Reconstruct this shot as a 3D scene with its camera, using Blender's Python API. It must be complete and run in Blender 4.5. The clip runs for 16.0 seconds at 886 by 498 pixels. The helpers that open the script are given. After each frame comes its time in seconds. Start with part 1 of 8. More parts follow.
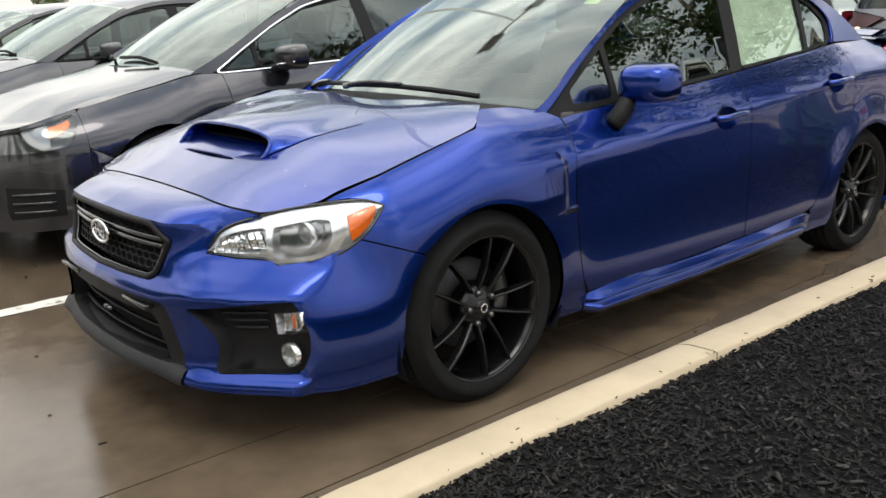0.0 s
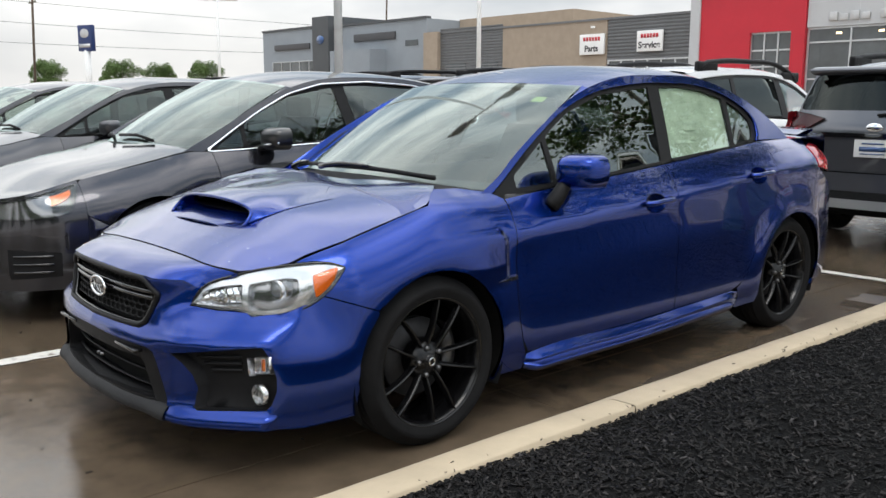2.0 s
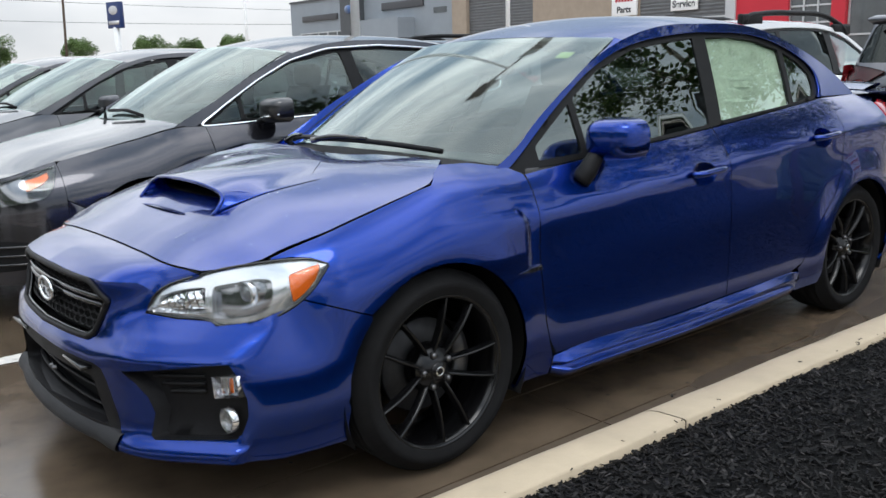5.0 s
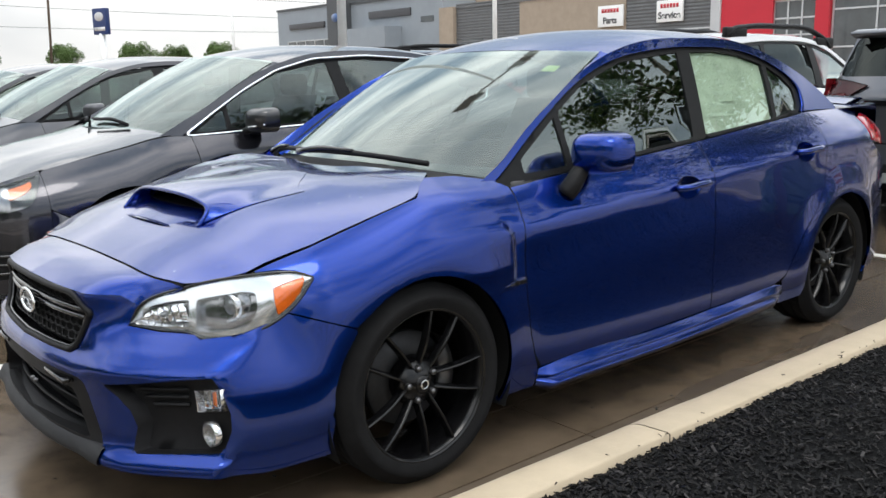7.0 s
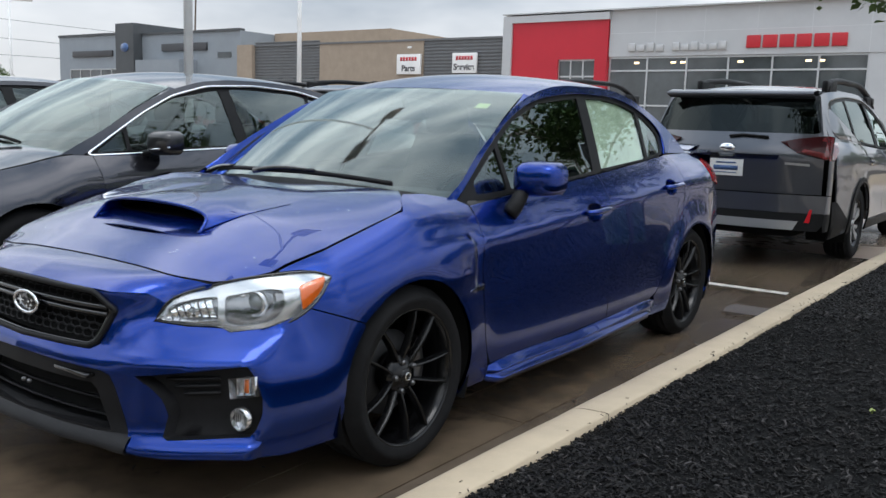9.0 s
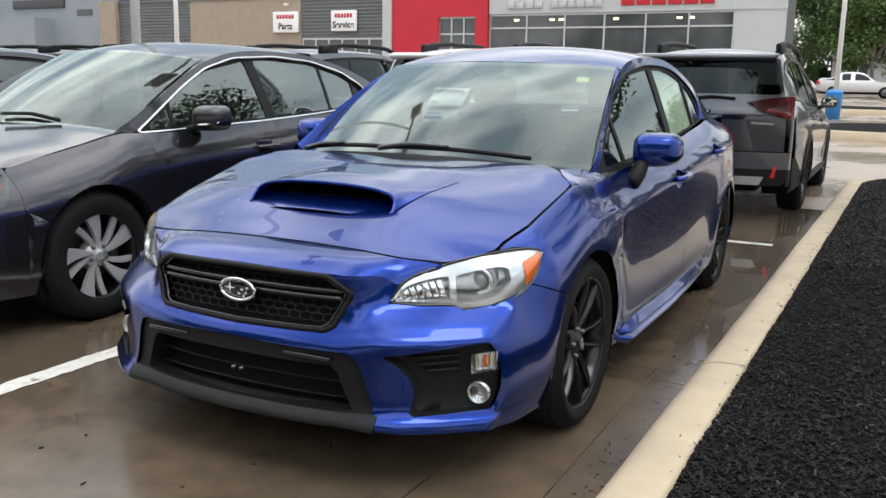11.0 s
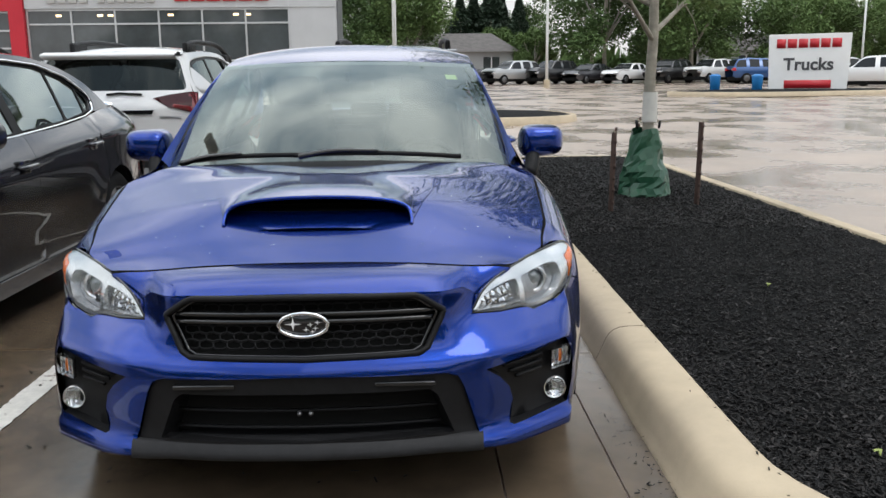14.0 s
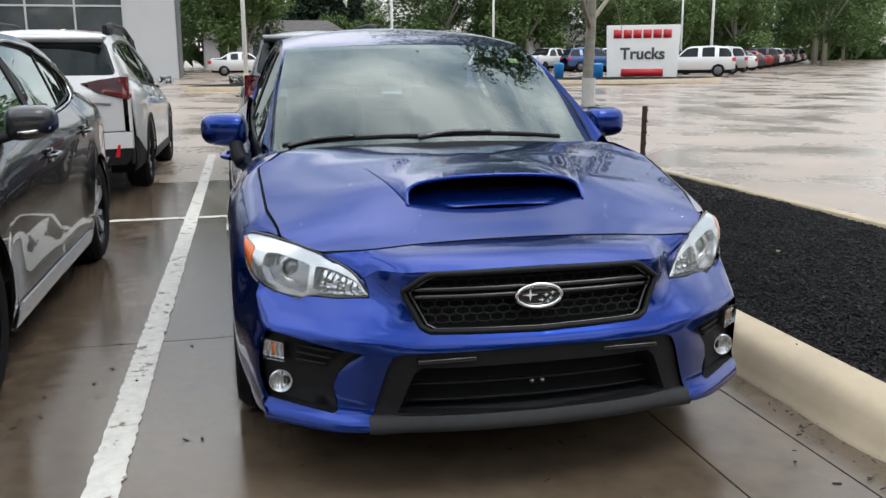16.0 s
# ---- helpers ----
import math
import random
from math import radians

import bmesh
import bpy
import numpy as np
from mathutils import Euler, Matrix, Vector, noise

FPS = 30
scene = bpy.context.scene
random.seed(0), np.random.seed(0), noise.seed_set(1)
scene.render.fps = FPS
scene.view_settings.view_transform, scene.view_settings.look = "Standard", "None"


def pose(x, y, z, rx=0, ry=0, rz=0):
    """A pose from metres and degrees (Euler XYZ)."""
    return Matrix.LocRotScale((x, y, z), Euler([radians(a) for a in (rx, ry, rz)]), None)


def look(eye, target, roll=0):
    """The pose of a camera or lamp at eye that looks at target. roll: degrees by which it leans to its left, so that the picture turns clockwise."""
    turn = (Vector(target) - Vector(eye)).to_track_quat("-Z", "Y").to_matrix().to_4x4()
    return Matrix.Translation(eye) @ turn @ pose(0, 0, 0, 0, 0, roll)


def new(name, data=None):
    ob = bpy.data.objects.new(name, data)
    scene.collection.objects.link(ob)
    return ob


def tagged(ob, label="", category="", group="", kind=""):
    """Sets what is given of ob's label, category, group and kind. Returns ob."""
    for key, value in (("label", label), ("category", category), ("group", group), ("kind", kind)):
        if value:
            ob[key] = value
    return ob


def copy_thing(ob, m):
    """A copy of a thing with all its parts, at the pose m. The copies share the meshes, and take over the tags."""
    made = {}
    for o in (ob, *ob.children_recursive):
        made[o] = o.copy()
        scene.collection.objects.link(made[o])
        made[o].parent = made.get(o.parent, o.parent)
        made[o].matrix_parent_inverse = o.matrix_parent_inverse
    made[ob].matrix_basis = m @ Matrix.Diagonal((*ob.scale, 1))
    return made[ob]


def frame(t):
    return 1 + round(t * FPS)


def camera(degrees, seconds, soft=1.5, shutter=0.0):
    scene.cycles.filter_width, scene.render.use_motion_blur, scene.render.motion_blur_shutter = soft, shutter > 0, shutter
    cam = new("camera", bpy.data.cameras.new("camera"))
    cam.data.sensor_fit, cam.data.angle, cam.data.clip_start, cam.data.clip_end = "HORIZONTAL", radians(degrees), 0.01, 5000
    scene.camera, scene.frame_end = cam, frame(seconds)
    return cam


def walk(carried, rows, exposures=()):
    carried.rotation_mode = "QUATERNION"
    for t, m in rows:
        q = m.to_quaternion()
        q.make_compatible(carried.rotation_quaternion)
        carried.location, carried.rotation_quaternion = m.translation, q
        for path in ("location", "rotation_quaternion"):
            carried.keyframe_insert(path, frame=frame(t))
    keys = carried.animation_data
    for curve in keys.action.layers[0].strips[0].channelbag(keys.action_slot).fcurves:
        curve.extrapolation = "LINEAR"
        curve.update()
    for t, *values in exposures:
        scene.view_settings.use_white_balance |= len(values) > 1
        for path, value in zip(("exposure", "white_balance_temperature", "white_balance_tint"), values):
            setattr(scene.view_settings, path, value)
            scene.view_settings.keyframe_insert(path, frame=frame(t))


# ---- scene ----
import functools

cam = camera(54.0, 16.0)
PATH = [
    (0, (-1.789, -2.786, 1.235), (-0.533, -1.319, 0.715), -1.5),
    (0.5, (-1.787, -2.896, 1.263), (-0.535, -1.39, 0.857), -0.3),
    (1, (-1.864, -3.044, 1.253), (-0.563, -1.568, 0.896), 0.6),
    (1.5, (-1.943, -3.161, 1.246), (-0.63, -1.701, 0.865), 1.0),
    (2, (-1.985, -3.184, 1.267), (-0.676, -1.711, 0.93), 0.2),
    (2.5, (-1.966, -3.139, 1.271), (-0.653, -1.661, 0.974), -0.7),
    (3, (-1.87, -3.056, 1.256), (-0.581, -1.557, 0.954), 0.0),
    (3.5, (-1.667, -2.903, 1.252), (-0.417, -1.375, 0.932), 2.1),
    (4, (-1.598, -2.854, 1.235), (-0.35, -1.332, 0.878), 0.8),
    (4.2, (-1.587, -2.84, 1.238), (-0.337, -1.324, 0.86), 0.1),
    (6.3, (-1.553, -2.837, 1.224), (-0.311, -1.327, 0.802), -2.3),
    (6.5, (-1.549, -2.841, 1.226), (-0.296, -1.34, 0.806), -2.3),
    (7, (-1.562, -2.837, 1.247), (-0.294, -1.339, 0.859), -1.0),
    (7.5, (-1.705, -2.817, 1.244), (-0.371, -1.351, 0.975), 0.3),
    (8, (-1.965, -2.822, 1.243), (-0.569, -1.412, 0.996), 1.9),
    (8.5, (-2.137, -2.761, 1.214), (-0.689, -1.415, 0.913), 3.5),
    (8.7, (-2.183, -2.726, 1.198), (-0.663, -1.459, 0.912), 2.7),
    (10.8, (-2.912, -1.881, 1.23), (-1.171, -0.975, 0.848), 1.8),
    (11, (-2.938, -1.804, 1.247), (-1.192, -0.904, 0.871), 1.1),
    (11.5, (-3.094, -1.607, 1.24), (-1.258, -0.9, 0.885), 1.2),
    (12, (-3.269, -1.386, 1.258), (-1.365, -0.894, 0.892), 1.1),
    (12.5, (-3.287, -1.123, 1.241), (-1.376, -0.643, 0.896), 0.4),
    (13, (-3.203, -0.833, 1.255), (-1.299, -0.33, 0.908), -0.8),
    (13.5, (-3.208, -0.585, 1.242), (-1.266, -0.275, 0.877), -1.3),
    (14, (-3.196, -0.324, 1.254), (-1.233, -0.38, 0.875), -0.6),
    (14.5, (-3.123, -0.036, 1.25), (-1.157, -0.2, 0.925), -1.4),
    (15, (-3.07, 0.22, 1.254), (-1.107, -0.039, 0.971), -1.7),
    (15.5, (-3.136, 0.516, 1.261), (-1.205, 0.108, 0.937), -0.6),
    (16, (-3.176, 0.811, 1.241), (-1.266, 0.379, 0.833), -0.4),
]
EXPO = [(0.0, 0.24, 7000, 10), (0.5, 0.08, 6600, 10), (1.0, -0.16, 6400, 10), (1.5, -0.16, 6550, 10), (2.0, 0.02, 6550, 10), (2.5, -0.10, 6300, 10), (3.0, -0.18, 6200, 10), (4.0, -0.08, 6100, 10), (6.5, 0.07, 6500, 10), (7.0, 0.15, 6500, 10), (7.5, 0.16, 6300, 10), (8.0, -0.20, 6150, 10), (8.5, -0.23, 6100, 10), (11.0, 0.14, 6600, 10), (11.5, 0.02, 6550, 10), (12.5, -0.08, 6550, 10), (16.0, -0.05, 6450, 10)]
walk(cam, [(t, look(eye, target, roll)) for t, eye, target, roll in PATH], EXPO)

# ---- sky and sun ----
world = bpy.data.worlds.new("overcast_sky")
scene.world = world
world.use_nodes = True
wn, wl = world.node_tree.nodes, world.node_tree.links
wn.clear()
w_out, w_bg = wn.new("ShaderNodeOutputWorld"), wn.new("ShaderNodeBackground")
w_sky = wn.new("ShaderNodeTexSky")
w_sky.sky_type, w_sky.sun_disc = "NISHITA", False
w_sky.sun_elevation, w_sky.sun_rotation = radians(48), radians(215)
w_tc, w_map = wn.new("ShaderNodeTexCoord"), wn.new("ShaderNodeMapping")
w_map.inputs["Scale"].default_value = (1.0, 1.0, 2.8)
w_n = wn.new("ShaderNodeTexNoise")
w_n.inputs["Scale"].default_value, w_n.inputs["Detail"].default_value, w_n.inputs["Roughness"].default_value = 2.3, 5.0, 0.5
w_r = wn.new("ShaderNodeValToRGB")
w_r.color_ramp.elements[0].position, w_r.color_ramp.elements[0].color = 0.37, (4.1, 5.0, 6.0, 1)
w_r.color_ramp.elements[1].position, w_r.color_ramp.elements[1].color = 0.64, (14.6, 14.7, 14.6, 1)
w_mix = wn.new("ShaderNodeMix")
w_mix.data_type = "RGBA"
w_mix.inputs["Factor"].default_value = 0.93
wl.new(w_tc.outputs["Generated"], w_map.inputs["Vector"])
wl.new(w_map.outputs["Vector"], w_n.inputs["Vector"])
wl.new(w_n.outputs["Fac"], w_r.inputs["Fac"])
wl.new(w_sky.outputs["Color"], w_mix.inputs["A"])
wl.new(w_r.outputs["Color"], w_mix.inputs["B"])
# an overcast sky is about three times as bright overhead as at the horizon
w_sep, w_lift, w_mul = wn.new("ShaderNodeSeparateXYZ"), wn.new("ShaderNodeMapRange"), wn.new("ShaderNodeVectorMath")
w_lift.inputs["From Min"].default_value, w_lift.inputs["From Max"].default_value = 0.05, 0.95
w_lift.inputs["To Min"].default_value, w_lift.inputs["To Max"].default_value = 1.0, 2.7
w_mul.operation = "SCALE"
wl.new(w_tc.outputs["Generated"], w_sep.inputs["Vector"])
wl.new(w_sep.outputs["Z"], w_lift.inputs["Value"])
w_low, w_haze = wn.new("ShaderNodeMapRange"), wn.new("ShaderNodeMix")
w_low.inputs["From Min"].default_value, w_low.inputs["From Max"].default_value = 0.02, 0.20
w_low.inputs["To Min"].default_value, w_low.inputs["To Max"].default_value = 0.70, 0.0
w_haze.data_type = "RGBA"
w_haze.inputs["B"].default_value = (12.6, 12.4, 12.0, 1)
wl.new(w_sep.outputs["Z"], w_low.inputs["Value"])
wl.new(w_low.outputs["Result"], w_haze.inputs["Factor"])
wl.new(w_mix.outputs["Result"], w_haze.inputs["A"])
wl.new(w_haze.outputs["Result"], w_mul.inputs[0])
wl.new(w_lift.outputs["Result"], w_mul.inputs["Scale"])
wl.new(w_mul.outputs["Vector"], w_bg.inputs["Color"])
w_bg.inputs["Strength"].default_value = 0.078
wl.new(w_bg.outputs["Background"], w_out.inputs["Surface"])
sun = new("sun", bpy.data.lights.new("sun", "SUN"))
sun.data.energy, sun.data.angle, sun.data.color = 0.8, radians(25), (1.0, 0.97, 0.93)
sun.matrix_world = look((0, 0, 30), (9, 13, 0))


# ---- materials ----
def mat(name, color, rough=0.5, metal=0.0, coat=0.0, spec=0.5, vary=0.0, scale=8.0, bump=0.0, bscale=60.0, emit=None, rvary=0.0, detail=4.0):
    """A Principled surface; vary: share by which a two-scale noise shifts the colour, rvary the roughness."""
    m = bpy.data.materials.new(name)
    m.use_nodes = True
    n, l = m.node_tree.nodes, m.node_tree.links
    b = n["Principled BSDF"]
    b.inputs["Base Color"].default_value = (*color, 1)
    b.inputs["Roughness"].default_value = rough
    b.inputs["Metallic"].default_value = metal
    b.inputs["Coat Weight"].default_value = coat
    b.inputs["Coat Roughness"].default_value = 0.03
    b.inputs["Specular IOR Level"].default_value = spec
    if emit:
        b.inputs["Emission Color"].default_value = (*emit[:3], 1)
        b.inputs["Emission Strength"].default_value = emit[3]
    tc = n.new("ShaderNodeTexCoord")
    if vary or rvary:
        a = n.new("ShaderNodeTexNoise")
        a.inputs["Scale"].default_value, a.inputs["Detail"].default_value, a.inputs["Roughness"].default_value = scale, detail, 0.65
        l.new(tc.outputs["Object"], a.inputs["Vector"])
        if vary:
            r = n.new("ShaderNodeValToRGB")
            r.color_ramp.elements[0].position, r.color_ramp.elements[1].position = 0.3, 0.7
            r.color_ramp.elements[0].color = (*[c * (1 - vary) for c in color], 1)
            r.color_ramp.elements[1].color = (*[min(1, c * (1 + vary)) for c in color], 1)
            l.new(a.outputs["Fac"], r.inputs["Fac"])
            l.new(r.outputs["Color"], b.inputs["Base Color"])
        if rvary:
            q = n.new("ShaderNodeMapRange")
            q.inputs["From Min"].default_value, q.inputs["From Max"].default_value = 0.35, 0.65
            q.inputs["To Min"].default_value, q.inputs["To Max"].default_value = max(0.02, rough - rvary), rough + rvary
            l.new(a.outputs["Fac"], q.inputs["Value"])
            l.new(q.outputs["Result"], b.inputs["Roughness"])
    if bump:
        c = n.new("ShaderNodeTexNoise")
        c.inputs["Scale"].default_value, c.inputs["Detail"].default_value = bscale, 6.0
        u = n.new("ShaderNodeBump")
        u.inputs["Strength"].default_value, u.inputs["Distance"].default_value = bump, 0.01
        l.new(tc.outputs["Object"], c.inputs["Vector"])
        l.new(c.outputs["Fac"], u.inputs["Height"])
        l.new(u.outputs["Normal"], b.inputs["Normal"])
    return m


def glass(name, tint, f0=0.04, power=5.0):
    """Thin glass: clear tinted, with a mirror gloss of f0 head-on that grows towards grazing."""
    m = bpy.data.materials.new(name)
    m.use_nodes = True
    n, l = m.node_tree.nodes, m.node_tree.links
    n.clear()
    o, x = n.new("ShaderNodeOutputMaterial"), n.new("ShaderNodeMixShader")
    t, g, f = n.new("ShaderNodeBsdfTransparent"), n.new("ShaderNodeBsdfGlossy"), n.new("ShaderNodeLayerWeight")
    t.inputs["Color"].default_value = (*tint, 1)
    g.inputs["Roughness"].default_value = 0.0
    g.inputs["Color"].default_value = (0.90, 1.0, 0.97, 1)
    f.inputs["Blend"].default_value = 0.5
    p, q = n.new("ShaderNodeMath"), n.new("ShaderNodeMath")
    p.operation, q.operation = "POWER", "MULTIPLY_ADD"
    p.inputs[1].default_value, q.inputs[1].default_value, q.inputs[2].default_value = power, 1 - f0, f0
    l.new(f.outputs["Facing"], p.inputs[0])
    l.new(p.outputs["Value"], q.inputs[0])
    l.new(q.outputs["Value"], x.inputs["Fac"])
    l.new(t.outputs["BSDF"], x.inputs[1])
    l.new(g.outputs["BSDF"], x.inputs[2])
    l.new(x.outputs["Shader"], o.inputs["Surface"])
    return m


def paint(name, color, metal=0.5, rough=0.3, coat=1.0):
    m = mat(name, color, rough=rough, metal=metal, coat=coat, vary=0.05, scale=900.0)
    b = m.node_tree.nodes["Principled BSDF"]
    b.inputs["Coat Roughness"].default_value = 0.015
    return m


M_BLUE = paint("blue_metallic_paint", (0.0008, 0.0285, 0.232), 0.93, 0.25)
M_BLUE.node_tree.nodes["Principled BSDF"].inputs["Coat IOR"].default_value = 1.43
M_GREY = paint("dark_grey_metallic_paint", (0.046, 0.046, 0.055), 0.8, 0.2)
M_CHAR = paint("charcoal_metallic_paint", (0.042, 0.043, 0.051), 0.45, 0.28)
M_SLATE = paint("slate_grey_metallic_paint", (0.100, 0.104, 0.120), 0.6, 0.28)
M_WHITE = paint("pearl_white_paint", (0.72, 0.72, 0.72), 0.05, 0.35)
M_SILVER = paint("silver_metallic_paint", (0.42, 0.43, 0.44), 0.6, 0.35)
M_RED = paint("dark_red_paint", (0.22, 0.012, 0.012), 0.3, 0.35)
M_DBLUE = paint("mid_blue_paint", (0.03, 0.09, 0.25), 0.4, 0.35)
M_BLACKP = paint("black_paint", (0.012, 0.012, 0.014), 0.2, 0.35)
M_TRIM = mat("black_textured_plastic", (0.010, 0.010, 0.011), 0.5, spec=0.2, vary=0.2, scale=40, bump=0.15, bscale=900)
M_LIP = mat("dark_grey_plastic", (0.016, 0.016, 0.0175), 0.55, spec=0.28, vary=0.2, scale=20, bump=0.1, bscale=700)
M_GLOSSBLK = mat("gloss_black_plastic", (0.008, 0.008, 0.009), 0.12, coat=0.6, vary=0.1, scale=30)
M_DARK = mat("black_cavity", (0.012, 0.012, 0.012), 0.9, spec=0.1)
M_RUBBER = mat("tyre_rubber", (0.009, 0.009, 0.0095), 0.8, spec=0.18, vary=0.3, scale=14, bump=0.2, bscale=300)
M_WHEELBLK = mat("gloss_black_alloy", (0.004, 0.004, 0.0045), 0.2, spec=0.4, vary=0.15, scale=20)
M_LAMPWHITE = mat("pale_lamp_bezel", (0.68, 0.69, 0.70), 0.2, metal=0.8, vary=0.04, scale=60)
M_LAMPDARK = mat("smoked_lamp_chrome", (0.30, 0.30, 0.31), 0.10, metal=0.9, vary=0.15, scale=50)
M_GREYALLOY = mat("grey_machined_alloy", (0.50, 0.50, 0.51), 0.34, metal=0.45, vary=0.1, scale=120)
M_CHROME = mat("chrome", (0.85, 0.86, 0.88), 0.06, metal=1.0, vary=0.03, scale=30)
M_SATIN = mat("satin_silver", (0.6, 0.61, 0.63), 0.3, metal=0.9, vary=0.05, scale=60)
M_BRAKE = mat("dark_brake_disc", (0.035, 0.035, 0.037), 0.5, metal=0.5, vary=0.2, scale=30)
M_STEEL = mat("brake_steel", (0.17, 0.17, 0.175), 0.4, metal=1.0, vary=0.2, scale=30)
M_GLASS = glass("clear_windscreen_glass", (0.50, 0.58, 0.55), 0.09, 3.2)
M_SIDEGLASS = glass("side_window_glass", (0.22, 0.26, 0.24), 0.17)
M_PALEGLASS = glass("pale_side_glass", (0.50, 0.58, 0.55), 0.05, 1.9)
M_REARGLASS = glass("clear_rear_side_glass", (0.86, 0.93, 0.88), 0.22)
M_FRAME = mat("satin_black_trim", (0.012, 0.012, 0.0125), 0.5, spec=0.2, vary=0.15, scale=30)
M_PRIVACY = glass("privacy_glass", (0.05, 0.055, 0.06), 0.035)
M_LENS = glass("clear_lamp_lens", (0.95, 0.96, 0.97), 0.035)
M_AMBER = mat("amber_lens", (0.85, 0.16, 0.015), 0.15, coat=1.0, vary=0.12, scale=120)
M_REDLENS = mat("red_lens", (0.6, 0.02, 0.03), 0.12, coat=1.0, vary=0.1, scale=60)
M_PROJ = mat("projector_glass", (0.22, 0.23, 0.24), 0.05, metal=0.5, coat=1.0, vary=0.2, scale=30)
M_SMOKERED = mat("smoked_red_lens", (0.045, 0.006, 0.008), 0.15, spec=0.4, vary=0.15, scale=40)
M_DARKRED = mat("dark_red_lens", (0.19, 0.009, 0.013), 0.12, coat=1.0, vary=0.15, scale=40)
M_LAMPIN = mat("lamp_reflector", (0.66, 0.66, 0.67), 0.07, metal=0.85, vary=0.1, scale=40)
M_LAMPGREY = mat("lamp_bezel", (0.9, 0.9, 0.91), 0.22, metal=0.15, vary=0.08, scale=30)
M_SEAT = mat("dark_seat_fabric", (0.05, 0.05, 0.052), 0.9, vary=0.25, scale=60, bump=0.2, bscale=500)
M_DASH = mat("dashboard_vinyl", (0.06, 0.06, 0.062), 0.75, vary=0.1, scale=8)
M_STICKER = mat("lime_sticker", (0.62, 0.78, 0.25), 0.6, vary=0.05, scale=50)
M_SIGNDULL = mat("faded_print", (0.56, 0.64, 0.53), 0.7, vary=0.1, scale=30)
M_SHEET = mat("pale_price_paper", (0.52, 0.59, 0.48), 0.8, vary=0.2, scale=9)
M_PAPER = mat("white_paper", (0.75, 0.75, 0.74), 0.7, vary=0.04, scale=20)


# ---- geometry helpers ----
def curve(*pts):
    """A smooth function through (position, value) points."""
    xs, ys = np.array([p[0] for p in pts], float), np.array([p[1] for p in pts], float)
    h = np.diff(xs)
    s = np.diff(ys) / h
    m = np.empty_like(xs)
    m[0], m[-1] = s[0], s[-1]
    for i in range(1, len(xs) - 1):
        m[i] = 0.0 if s[i - 1] * s[i] <= 0 else (s[i - 1] * h[i] + s[i] * h[i - 1]) / (h[i] + h[i - 1])
    def at(x):
        x = min(max(float(x), xs[0]), xs[-1])
        i = min(int(np.searchsorted(xs, x, side="right")) - 1, len(xs) - 2)
        t = (x - xs[i]) / h[i]
        return float((2 * t**3 - 3 * t**2 + 1) * ys[i] + (t**3 - 2 * t**2 + t) * h[i] * m[i] + (3 * t**2 - 2 * t**3) * ys[i + 1] + (t**3 - t**2) * h[i] * m[i + 1])
    return at


def path3(pts, n):
    """n + 1 points along a smooth line through 3D points."""
    P = [Vector(p) for p in pts]
    d = [0.0]
    for a, b in zip(P, P[1:]):
        d.append(d[-1] + (b - a).length)
    f = [curve(*[(s, p[k]) for s, p in zip(d, P)]) for k in range(3)]
    return [Vector((f[0](d[-1] * i / n), f[1](d[-1] * i / n), f[2](d[-1] * i / n))) for i in range(n + 1)]


def part(name, bm, material, parent=None, label="", smooth=True):
    me = bpy.data.meshes.new(name)
    for f in bm.faces:
        f.smooth = smooth
    bm.to_mesh(me)
    bm.free()
    for m in material if isinstance(material, (list, tuple)) else [material]:
        me.materials.append(m)
    ob = new(name, me)
    ob.parent = parent
    if label:
        ob["label"] = label
    return ob


def raw(name, verts, faces, material, parent=None, label="", smooth=False):
    me = bpy.data.meshes.new(name)
    me.from_pydata([tuple(v) for v in verts], [], faces)
    for m in material if isinstance(material, (list, tuple)) else [material]:
        me.materials.append(m)
    me.polygons.foreach_set("use_smooth", [smooth] * len(me.polygons))
    ob = new(name, me)
    ob.parent = parent
    if label:
        ob["label"] = label
    return ob


def empty(name, m=None, label="", category="", group=""):
    ob = new(name)
    ob.empty_display_size = 0.2
    if m is not None:
        ob.matrix_world = m
    return tagged(ob, label, category, group)


def box(x0, x1, y0, y1, z0, z1, bevel=0.0, bm=None, seg=2):
    bm = bm or bmesh.new()
    r = bmesh.ops.create_cube(bm, size=1.0, matrix=Matrix.Translation(((x0 + x1) / 2, (y0 + y1) / 2, (z0 + z1) / 2)) @ Matrix.Diagonal((x1 - x0, y1 - y0, z1 - z0, 1)))
    if bevel:
        es = list({e for v in r["verts"] for e in v.link_edges})
        bmesh.ops.bevel(bm, geom=es, offset=bevel, segments=seg, profile=0.6, affect="EDGES")
    return bm


